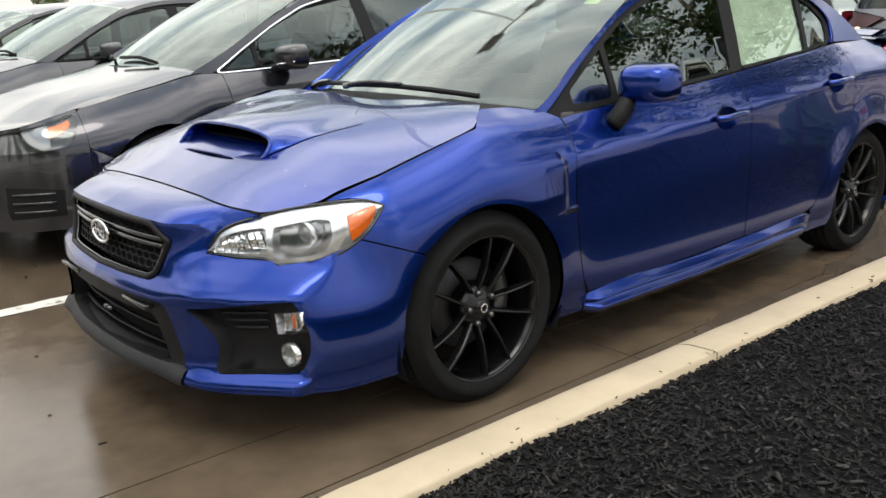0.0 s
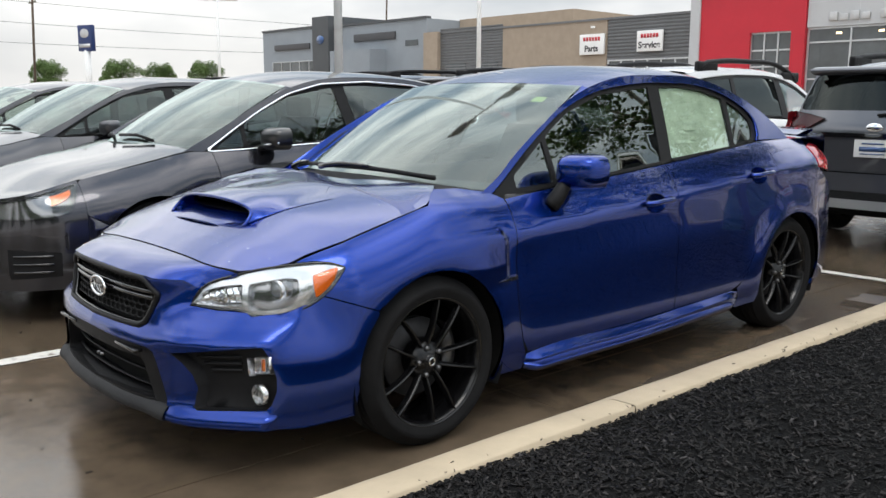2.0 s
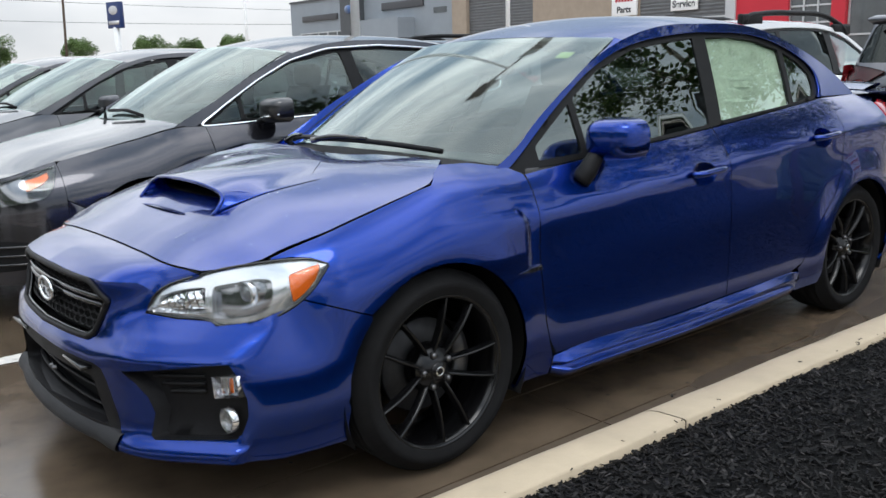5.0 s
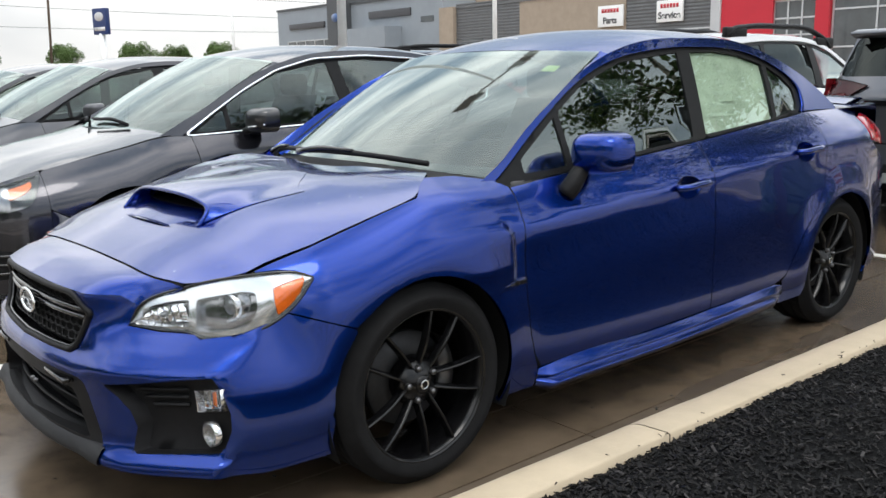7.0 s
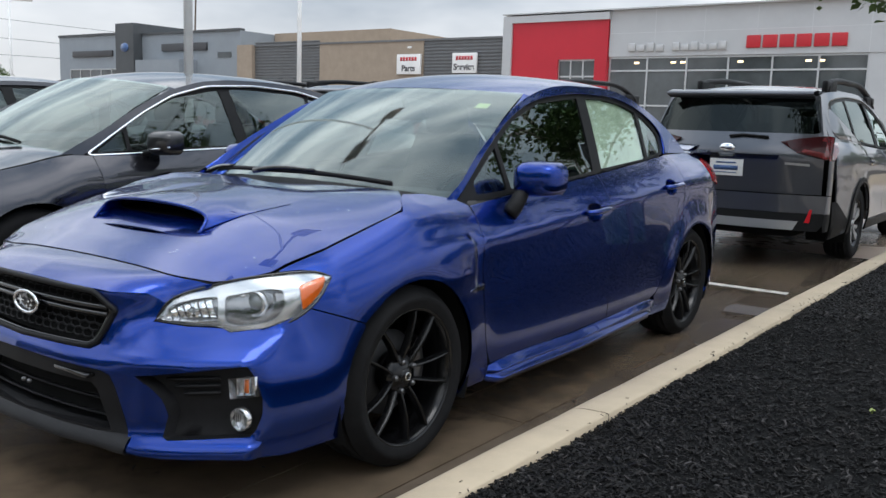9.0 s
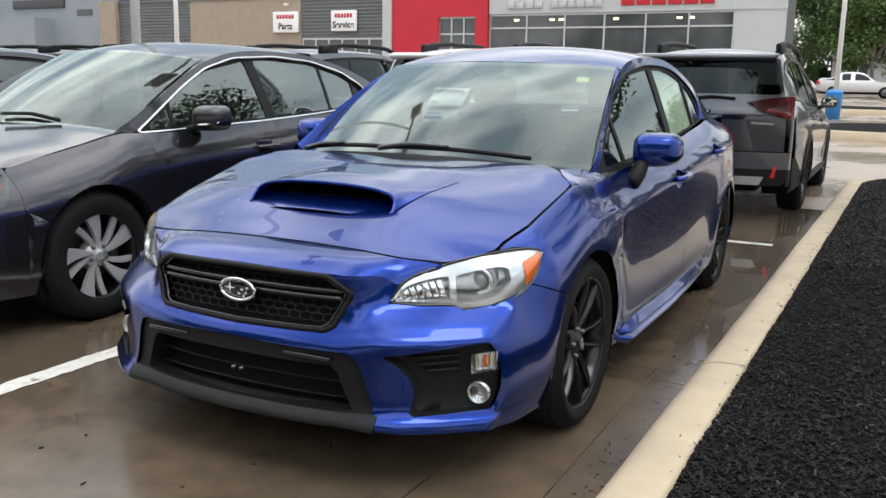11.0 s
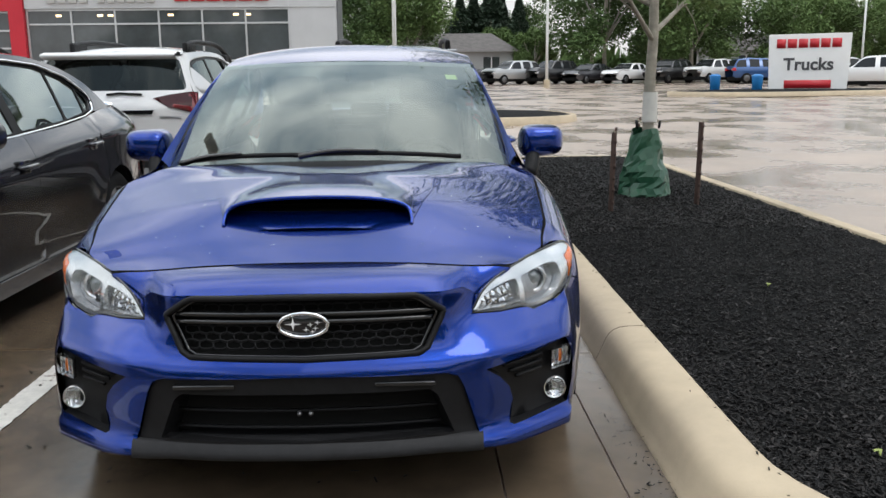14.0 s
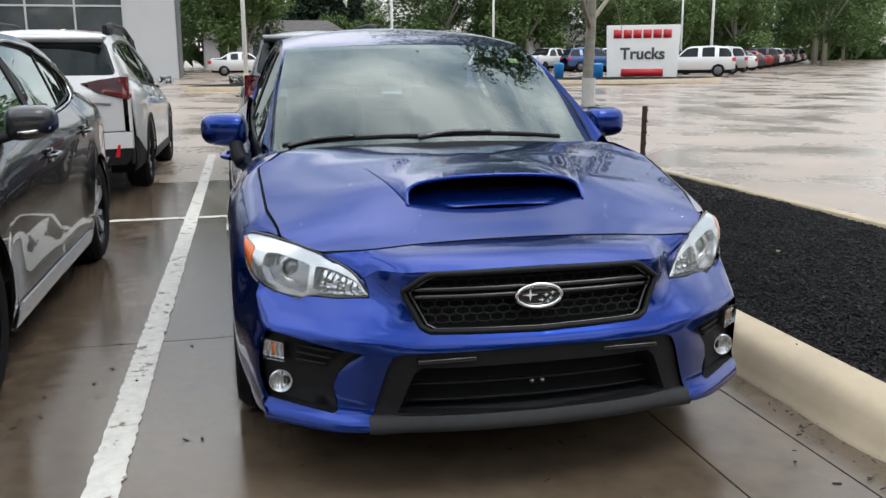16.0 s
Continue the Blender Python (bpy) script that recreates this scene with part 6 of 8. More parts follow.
    # nose: one contour, round from flank to flank
    def hull(u, z, out=0.0):
        a = abs(u)
        lean = 0.05 * max(0.0, 0.30 - z) / 0.1 * 0.6 + 0.10 * max(0.0, z - 0.52) ** 1.1 * 2.0
        xs_ = curve((0.0, xn + lean), (0.3, xn + 0.025 + lean), (0.5, xn + 0.10 + lean), (0.66, xn + 0.22 + lean * 0.9), (0.8, -0.60 + lean * 0.4), (1.0, -0.42))
        w = S(-0.42, z)
        ys_ = curve((0.0, 0.0), (0.3, 0.36), (0.5, 0.60), (0.66, 0.745), (0.8, w - 0.055), (1.0, w))
        d = 1e-3
        t = Vector((xs_(min(1, a + d)) - xs_(max(0, a - d)), ys_(min(1, a + d)) - ys_(max(0, a - d)), 0)).normalized()
        n = Vector((-abs(t.y), abs(t.x), 0))
        return Vector((xs_(a) + n.x * out, (1 if u > 0 else -1) * (ys_(a) + n.y * out), z))
    ztop = lambda u: SH(-0.72) - 0.035 + (SH(-0.42) - SH(-0.72) + 0.035) * max(0.0, (abs(u) - 0.45) / 0.55) ** 1.1
    zlo = curve((0.0, ztop(0) - 0.10), (0.50, 0.615), (0.6, 0.60), (0.8, 0.615), (0.92, 0.66), (1.0, SH(-0.42) - 0.02))
    US = [-1 + 2 * k / 60 for k in range(61)]
    rows = []
    for k in range(15):
        t = k / 14
        rows.append([hull(u, 0.20 + (ztop(u) - 0.20) * t) for u in US])
    bumper = part("front_bumper", grid(rows), body, car)
    def patch(nm, u0, u1, lo_, hi_, out, material, parent, n=14, m=6, label=""):
        rr = [[hull(u0 + (u1 - u0) * a / n, lo_(u0 + (u1 - u0) * a / n) + (hi_(u0 + (u1 - u0) * a / n) - lo_(u0 + (u1 - u0) * a / n)) * b / m, out) for a in range(n + 1)] for b in range(m + 1)]
        bm = grid(rr)
        return part(nm, bm, material, parent, label)
    for q in (-1, 1):
        lo_, hi_ = (lambda u: zlo(abs(u)) + 0.006), (lambda u: max(zlo(abs(u)) + 0.008, ztop(u) - 0.012))
        lamp = patch("headlamp", q * 0.47, q * 0.99, lo_, hi_, 0.004, M_GLOSSBLK, car, 18, 6, "clear headlamp with amber corner")
        patch("lamp_reflector", q * 0.52, q * 0.80, lambda u: lo_(u) + 0.012, lambda u: hi_(u) - 0.02, 0.006, M_LAMPDARK, lamp)
        patch("lamp_blade", q * 0.50, q * 0.86, lambda u: lo_(u) + 0.003, lambda u: lo_(u) + 0.012, 0.010, M_LAMPDARK, lamp)
        patch("amber_corner", q * 0.80, q * 0.93, lambda u: lo_(u) + (hi_(u) - lo_(u)) * (0.42 + 1.2 * (abs(u) - 0.80)), lambda u: lo_(u) + (hi_(u) - lo_(u)) * 0.80, 0.008, M_AMBER, lamp)
        patch("lamp_divider", q * 0.74, q * 0.785, lambda u: lo_(u) + 0.006, lambda u: hi_(u) - 0.014, 0.009, M_LAMPDARK, lamp)
        patch("lamp_brow", q * 0.50, q * 0.97, lambda u: hi_(u) - 0.012, lambda u: hi_(u) - 0.002, 0.009, M_TRIM, lamp)
        patch("lamp_lens", q * 0.47, q * 0.99, lo_, hi_, 0.012, M_LENS, lamp, 18, 6)
        fg = patch("fog_bezel", q * 0.60, q * 0.84, lambda u: 0.27 + 0.05 * (abs(u) - 0.6), lambda u: 0.44 - 0.10 * (abs(u) - 0.6), 0.004, M_TRIM, bumper)
        for k in range(3):
            z = 0.31 + 0.045 * k
            part("bezel_slat", tube([hull(q * (0.63 + 0.17 * a / 6), z, 0.008) for a in range(7)], 0.008, 6), M_GLOSSBLK, fg)
    gr = patch("grille", -0.36, 0.36, lambda u: 0.44 + 0.08 * abs(u), lambda u: ztop(u) - 0.05 - 0.04 * abs(u), 0.004, M_TRIM, bumper, 20)
    part("grille_edge", tube([hull(-0.36 + 0.72 * a / 16, ztop(0) - 0.05 - 0.04 * abs(-0.36 + 0.72 * a / 16), 0.008) for a in range(17)], 0.010, 6), M_CHROME if spec["chrome"] else M_GLOSSBLK, gr)
    for k in range(3):
        part("grille_bar", tube([hull(-0.34 + 0.68 * a / 16, 0.50 + 0.05 * k, 0.010) for a in range(17)], 0.010, 6), M_GLOSSBLK, gr)
    patch("lower_intake", -0.50, 0.50, lambda u: 0.225, lambda u: 0.36, 0.004, M_TRIM, bumper, 20)
    # bonnet
    ye = lambda x: S(max(-0.42, x), SH(max(-0.42, x))) - 0.002
    xr_ = xd - 0.14
    def lid(x, y):
        s_ = SH(max(-0.80, x))
        return s_ + (0.055 * max(0.0, min(1.0, (x + 0.95) / 0.5))) * (1 - min(1.0, abs(y) / ye(x)) ** 2.6)
    rows = []
    for k in range(17):
        t = k / 16
        row = []
        for u in US[::2]:
            a = hull(u, ztop(u))
            b = Vector((xr_ - 0.10 * (1 - u * u), ye(xr_) * max(-1, min(1, u * 1.0)), 0))
            x = a.x + (b.x - a.x) * t
            y = a.y + (b.y - a.y) * t
            if abs(u) > 0.999:
                y = math.copysign(ye(x), u)
            w = (1 - t) ** 6
            row.append(Vector((x, y, lid(x, y) * (1 - w) + (a.z + 0.002) * w)))
        rows.append(row)
    bon = part("bonnet", grid(rows), body, car)
    for q in (0, -1):
        part("bonnet_seal", tube([r[q] + Vector((0, 0, 0.0005)) for r in rows[2:]], 0.0035, 6), M_DARK, bon, "black shut line")
    # windscreen and roof
    fx, fzw, hx_, hz_ = spec["screen"]
    V = [-1 + 2 * j / 14 for j in range(15)]
    fy, hy = S(fx, SH(fx)) - 0.10, G(hx_, rail(hx_)) - 0.02
    foot = [Vector((fx - 0.24 * (1 - v * v), v * fy, fzw + 0.04 * (1 - v * v))) for v in V]
    head = [Vector((hx_ - 0.15 * (1 - v * v), v * hy, hz_ + 0.05 * (1 - v * v))) for v in V]
    ws = part("windscreen", grid(ruled(foot, head, 8, Vector((-0.012, 0, 0.02)))), M_GLASS, car)
    ws.visible_shadow = False
    part("cowl", grid(ruled([p + Vector((-0.07, 0, -0.06)) for p in foot], [p + Vector((0.02, 0, 0.006)) for p in foot], 3)), M_TRIM, car, "black plastic windscreen cowl")
    for s in (-1, 1):
        k = 0 if s < 0 else -1
        rows = []
        for i in range(13):
            t = i / 12
            p = foot[k].lerp(head[k], t) + Vector((0, 0, 0.004 * (1 - t)))
            q = Vector((p.x + 0.03, s * G(p.x + 0.03, rail(p.x + 0.03)), rail(p.x + 0.03)))
            rows.append([p, p.lerp(q, 0.5) + Vector((-0.005, s * 0.003, 0.008)) * (1 - t ** 4), q])
        part("a_pillar", grid(rows, flip=s > 0), body, car)
        part("wiper", tube([foot[3 if s < 0 else 8].lerp(head[3 if s < 0 else 8], 0.03) + Vector((-0.02, 0, 0.02)), foot[5 if s < 0 else 10].lerp(head[5 if s < 0 else 10], 0.08) + Vector((-0.02, 0, 0.02)), foot[7 if s < 0 else 12].lerp(head[7 if s < 0 else 12], 0.06) + Vector((-0.02, 0, 0.02))], 0.011, 6), M_TRIM, car)
    rx = spec["roof_end"]
    rl2 = lambda x: (G(x, rail(x)), rail(x))
    rows = loft_roof(rl2, lambda x: 0.055, hx_ + 0.01, rx, 18, 14, 0.15 if not spec["wagon"] else 0.12)
    part("roof", grid(rows), body, car)
    back = rows[-1]
    V2 = [-1 + 2 * j / 14 for j in range(15)]
    if not spec["wagon"]:
        deck = [Vector((xe - 0.72 + 0.12 * (1 - v * v), v * 0.66, SH(3.2) + 0.015 * (1 - v * v))) for v in V2]
        part("rear_window", grid(ruled(back, deck, 8, Vector((0.02, 0, 0.03)))), M_PRIVACY, car)
        edge = lambda x: S(min(xe + x, 3.58), SH(min(xe + x, 3.58))) - 0.003
        part("boot_lid", grid([[Vector((xe + x + dx * (1 - v * v), v * (edge(x) - inset), SH(xe + x) + z)) for v in V2] for x, dx, inset, z in ((-0.72, 0.12, 0.0, 0.0), (-0.55, 0.13, 0.0, 0.0), (-0.40, 0.14, 0.0, 0.001), (-0.28, 0.15, 0.0, 0.002), (-0.275, 0.15, 0.004, -0.01), (-0.26, 0.15, 0.006, -0.10), (-0.26, 0.15, 0.006, -0.36))]), body, car)
        part("rear_bumper", grid([[Vector((xe - 0.32 + 0.32 * math.cos(a) ** 0.6, 0.84 * math.sin(a), z)) for a in [radians(-89 + 178 * j / 20) for j in range(21)]] for z in (0.24, 0.4, 0.72)]), body, car)
        for q in (-1, 1):
            part("tail_lamp", box(xe - 0.30, xe - 0.10, min(q * 0.50, q * 0.745), max(q * 0.50, q * 0.745), 0.80, 0.96, 0.03), M_REDLENS, car, "red tail lamp lens")
    else:
        tail = lambda y, z: xe - 0.22 * (abs(y) / H) ** 3 - 0.50 * max(0, z - 1.02) - 0.08 * max(0, 0.98 - z) * (z > 0.6)
        top_z = rail(rx)
        rp = lambda y, z, d=0.0: (tail(y, z) - d, y, z)
        gate = [(-0.80, 0.66), (0.80, 0.66), (0.80, 1.0), (0.78, 1.12), (0.68, top_z), (-0.68, top_z), (-0.78, 1.12), (-0.80, 1.0)]
        win = [(-0.75, 1.19), (0.75, 1.19), (0.655, top_z - 0.02), (-0.655, top_z - 0.02)]
        tg = part("tailgate", panel(gate, rp, 0.05, holes=[round_poly(win, 4, 0.06)]), body, car)
        part("rear_window", panel(round_poly(win, 4, 0.06), lambda y, z: rp(y, z, 0.006), 0.08, gap=-0.01, rim=0), M_PRIVACY, tg)
        part("gate_spoiler", grid([[Vector((tail(0, top_z) + x, v * 0.66, top_z + z)) for v in V2] for x, z in ((-0.35, 0.035), (-0.02, 0.045), (0.10, 0.02), (0.10, -0.005), (0.0, -0.03))]), body, tg)
        part("gate_badge", panel([(0.50, 0.915), (0.70, 0.905), (0.70, 0.93), (0.50, 0.94)], lambda y, z: rp(y, z, -0.008), 0.06, rim=0.004), M_SATIN, tg, "plain silver badge bar")
        part("plate_strip", panel([(-0.44, 0.955), (0.44, 0.955), (0.46, 1.0), (-0.46, 1.0)], lambda y, z: rp(y, z, -0.014), 0.06), M_GLOSSBLK, tg)
        part("emblem", lathe([(0.0, -0.012), (0.055, -0.01), (0.07, 0.0)], 28, m=Matrix.Translation((tail(0, 1.05) + 0.012, 0, 1.045)) @ Matrix.Rotation(radians(90), 4, "Z") @ Matrix.Diagonal((1, 1, 0.55, 1))), M_CHROME, tg, "oval chrome emblem")
        plate = part("dealer_plate", box(tail(0, 0.86) + 0.004, tail(0, 0.86) + 0.012, -0.155, 0.155, 0.795, 0.945, 0.003), M_PAPER, tg, "white dealer plate with dark bars")
        for z0, z1, w in ((0.845, 0.885, 0.11), (0.905, 0.917, 0.09), (0.82, 0.828, 0.1)):
            part("plate_bar", box(tail(0, 0.86) + 0.013, tail(0, 0.86) + 0.015, -w, w, z0, z1), M_DBLUE, plate)
        part("rear_wiper", tube([Vector(rp(y, z, -0.02)) for y, z in ((0.0, 1.15), (0.12, 1.165), (0.34, 1.15))], 0.012, 6), M_TRIM, tg)
        low = [(-0.80, 0.345), (0.80, 0.345), (0.84, 0.40), (0.85, 0.50), (-0.85, 0.50), (-0.84, 0.40)]
        part("bumper_upper", panel([(-0.85, 0.50), (0.85, 0.50), (0.86, 0.66), (-0.86, 0.66)], lambda y, z: (xe - 0.20 * (abs(y) / H) ** 3 + 0.035, y, z), 0.06), body, car)
        rb = part("rear_bumper", panel(low, lambda y, z: (xe - 0.20 * (abs(y) / H) ** 3 + 0.035, y, z), 0.06), M_TRIM, car, "black plastic rear bumper")
        part("scuff_strip", panel([(-0.62, 0.352), (0.62, 0.352), (0.66, 0.435), (-0.66, 0.435)], lambda y, z: (xe - 0.20 * (abs(y) / H) ** 3 + 0.052, y, z), 0.06), M_SILVER, rb, "satin silver bumper strip")
        for q in (-1, 1):
            part("rear_reflector", panel([(q * 0.70, 0.42), (q * 0.745, 0.42), (q * 0.76, 0.54), (q * 0.735, 0.54)], lambda y, z: (xe - 0.20 * (abs(y) / H) ** 3 + 0.045, y, z), 0.05, flip=q < 0), M_REDLENS, rb)
            tl = part("tail_lamp", panel([(q * 0.44, 1.115), (q * 0.60, 1.02), (q * 0.80, 0.965), (q * 0.86, 0.965), (q * 0.855, 1.17), (q * 0.78, 1.175), (q * 0.60, 1.15)], lambda y, z: rp(y, z, -0.012), 0.05, flip=q < 0), M_SMOKERED, car, "dark and red tail lamp")
            part("lamp_red", panel([(q * 0.62, 1.03), (q * 0.80, 0.975), (q * 0.852, 0.975), (q * 0.847, 1.16), (q * 0.78, 1.165), (q * 0.76, 1.13), (q * 0.80, 1.12), (q * 0.80, 1.03), (q * 0.64, 1.06)], lambda y, z: rp(y, z, -0.018), 0.05, flip=q < 0), M_DARKRED, tl)
            part("tail_lamp_side", panel([(xe - 0.50, 1.12), (xe - 0.26, 0.965), (xe - 0.20, 0.965), (xe - 0.21, 1.12)], lambda x, z: (x, q * (S(x, z) + 0.004), z), 0.05, flip=q > 0), M_DARKRED, tl)
            for zs, mt, o in (((0.345, 0.42, 0.50), M_TRIM, 0.035), ((0.50, 0.58, 0.655), body, 0.033), ((0.66, 0.8, 0.96), body, 0.0), ((0.96, 1.06, 1.17), M_DARKRED, 0.004)):
                part("rear_corner", grid([[Vector((xe - 0.20 * (0.84 / H) ** 3 + o - (0.26 - 0.20 * (0.84 / H) ** 3 + o) * t + 0.03 * math.sin(math.pi * t), q * (0.84 + (S(xe - 0.26, z) - 0.84) * t + 0.01 * math.sin(math.pi * t)), z)) for z in zs] for t in (0, 0.25, 0.5, 0.75, 1)], flip=q > 0), mt, car)
            part("d_pillar", grid([[Vector((tail(0.72, z), q * min(0.74, 0.80 - 0.35 * (z - 1.0)), z)) for z in (1.06, 1.2, 1.35, top_z)], [Vector((tail(0.72, z) - 0.16, q * G(min(tail(0.72, z) - 0.16, spec["rail"][-1][0]), z), z)) for z in (1.06, 1.2, 1.35, top_z)]], flip=q > 0), body, car)
    part("engine_bay", box(-0.62, 0.35, -0.55, 0.55, 0.25, 0.66, 0.04), M_DARK, car)
    part("underbody", box(-0.7, xe - 0.25, -0.56, 0.56, SILL, 0.32, 0.03), M_DARK, car)
    part("cargo_core", box(WB - 0.05, xe - 0.3, -0.56, 0.56, 0.3, 0.9, 0.04), M_DARK, car)
    both(lambda s: part("door_card", box(0.5, WB - 0.3, min(s * 0.74, s * 0.78), max(s * 0.74, s * 0.78), 0.3, 0.9, 0.02), M_DASH, car))
    interior(car, fx - 0.05, 0.66, hz_ + 0.02)
    return car


LEGACY = dict(
    wb=2.75, half=0.918, axle_z=0.335, arch=0.368, sill=0.19, low=0.34, wagon=False, chrome=True, wheel=LEGACY_WHEEL, nose=-0.97, tail=3.84,
    plan=((-0.75, 0.86), (-0.6, 0.92), (-0.4, 0.965), (0.0, 0.99), (1.4, 0.998), (2.75, 1.0), (3.3, 0.965), (3.6, 0.88)),
    shoulder=((-0.8, 0.72), (-0.6, 0.765), (-0.3, 0.835), (0.0, 0.895), (0.28, 0.95), (0.42, 0.945), (1.4, 0.985), (2.4, 1.04), (2.8, 1.085), (3.3, 1.09), (3.6, 1.08)),
    turn_in=((-0.75, 0.12), (-0.3, 0.15), (0.3, 0.12), (0.6, 0.08), (2.4, 0.09), (3.0, 0.14), (3.6, 0.16)),
    rail=((0.22, 0.95), (0.42, 1.05), (0.7, 1.20), (1.0, 1.33), (1.3, 1.405), (1.7, 1.43), (2.1, 1.415), (2.5, 1.35), (2.9, 1.22), (3.12, 1.10)),
    cuts=(0.42, 1.48, 2.50), screen=(0.35, 0.945, 1.03, 1.36), roof_end=2.35,
    dlo=[(0.36, 0.945), (0.56, 1.07), (0.78, 1.19), (1.02, 1.30), (1.3, 1.37), (1.7, 1.392), (2.1, 1.372), (2.45, 1.305), (2.68, 1.21), (2.74, 1.15), (2.70, 1.09), (2.5, 1.056), (2.0, 1.02), (1.4, 0.987), (0.8, 0.962)],
    windows=[("clear", [(0.43, 0.962), (0.62, 1.085), (0.62, 0.972)]), ("clear", [(0.65, 0.975), (0.65, 1.105), (0.82, 1.195), (1.04, 1.29), (1.40, 1.356), (1.45, 1.003)]), ("clear", [(1.545, 1.01), (1.495, 1.365), (1.7, 1.37), (2.1, 1.352), (2.18, 1.338), (2.18, 1.045)]), ("clear", [(2.21, 1.047), (2.21, 1.332), (2.44, 1.285), (2.56, 1.235), (2.56, 1.08)]), ("dark", [(2.585, 1.085), (2.585, 1.222), (2.67, 1.18), (2.70, 1.145), (2.67, 1.105)])])
SEDAN2 = dict(LEGACY, chrome=False)
OUTBACK = dict(
    wb=2.745, half=0.925, axle_z=0.36, arch=0.385, sill=0.26, low=0.40, wagon=True, chrome=False, wheel=dict(LEGACY_WHEEL, R=0.352, rim=0.23), nose=-0.95, tail=3.91,
    plan=((-0.75, 0.86), (-0.6, 0.92), (-0.4, 0.965), (0.0, 0.99), (1.4, 0.998), (2.75, 1.0), (3.3, 0.985), (3.62, 0.94), (3.8, 0.88)),
    shoulder=((-0.8, 0.80), (-0.6, 0.845), (-0.3, 0.905), (0.0, 0.965), (0.28, 1.02), (0.42, 1.02), (1.4, 1.05), (2.4, 1.09), (2.9, 1.115), (3.4, 1.13), (3.8, 1.13)),
    turn_in=((-0.75, 0.12), (-0.3, 0.15), (0.3, 0.12), (0.6, 0.08), (2.4, 0.085), (3.8, 0.10)),
    rail=((0.22, 1.020), (0.42, 1.138), (0.7, 1.326), (1.0, 1.492), (1.3, 1.577), (1.7, 1.612), (2.3, 1.612), (2.9, 1.587), (3.3, 1.552), (3.5, 1.502)),
    cuts=(0.42, 1.48, 2.50), screen=(0.35, 1.02, 1.03, 1.53), roof_end=3.42,
    dlo=[(0.36, 1.025), (0.56, 1.160), (0.78, 1.310), (1.02, 1.442), (1.3, 1.522), (1.7, 1.557), (2.3, 1.554), (2.9, 1.517), (3.2, 1.470), (3.36, 1.348), (3.40, 1.238), (3.30, 1.155), (2.9, 1.133), (2.4, 1.105), (1.4, 1.061), (0.8, 1.037)],
    windows=[("clear", [(0.45, 1.045), (0.64, 1.177), (0.64, 1.052)]), ("clear", [(0.67, 1.056), (0.67, 1.199), (0.82, 1.299), (1.04, 1.415), (1.36, 1.502), (1.40, 1.083)]), ("dark", [(1.55, 1.094), (1.50, 1.522), (1.8, 1.532), (2.3, 1.527), (2.42, 1.520), (2.50, 1.138)]), ("dark", [(2.58, 1.144), (2.50, 1.512), (2.9, 1.486), (3.15, 1.442), (3.30, 1.304), (3.33, 1.216), (3.24, 1.172)])])

legacy = make_car("dark grey metallic saloon with chrome window trim", M_GREY, LEGACY)
legacy.matrix_world = pose(0.17, 2.675, 0)
sedan = make_car("charcoal grey saloon parked in the row", M_CHAR, SEDAN2)
sedan.matrix_world = pose(0.16, 5.45, 0)
copy_thing(sedan, pose(0.25, 8.25, 0))
wagon_black = make_car("dark grey estate car with black cladding and roof rails", M_SLATE, OUTBACK)
wagon_black.matrix_world = pose(9.52, -0.08, 0.006, 0, 0, 180)
wagon_white = make_car("white estate car with black cladding and roof rails", M_WHITE, OUTBACK)
wagon_white.matrix_world = pose(9.45, 2.72, 0.006, 0, 0, 180)
for y, dx in ((5.5, 0.1), (8.2, -0.1), (10.9, 0.15), (13.6, 0.0), (16.3, 0.1)):
    copy_thing(wagon_black if int(y * 10) % 3 else wagon_white, pose(9.5 + dx, y, 0.006, 0, 0, 180))


def far_wheel(parent, x, y, R):
    w = part("wheel", lathe([(0.0, -0.10), (R * 0.66, -0.10), (R * 0.70, -0.115), (R * 0.96, -0.11), (R, -0.08), (R, 0.08), (R * 0.96, 0.11), (0.0, 0.10)], 20), M_RUBBER, parent)
    w.location = (x, y, R)
    rim = part("rim", lathe([(0.0, -0.122), (R * 0.56, -0.118), (R * 0.60, -0.11)], 14), M_STEEL, w)
    if y > 0:
        rim.rotation_euler = (0, 0, math.pi)


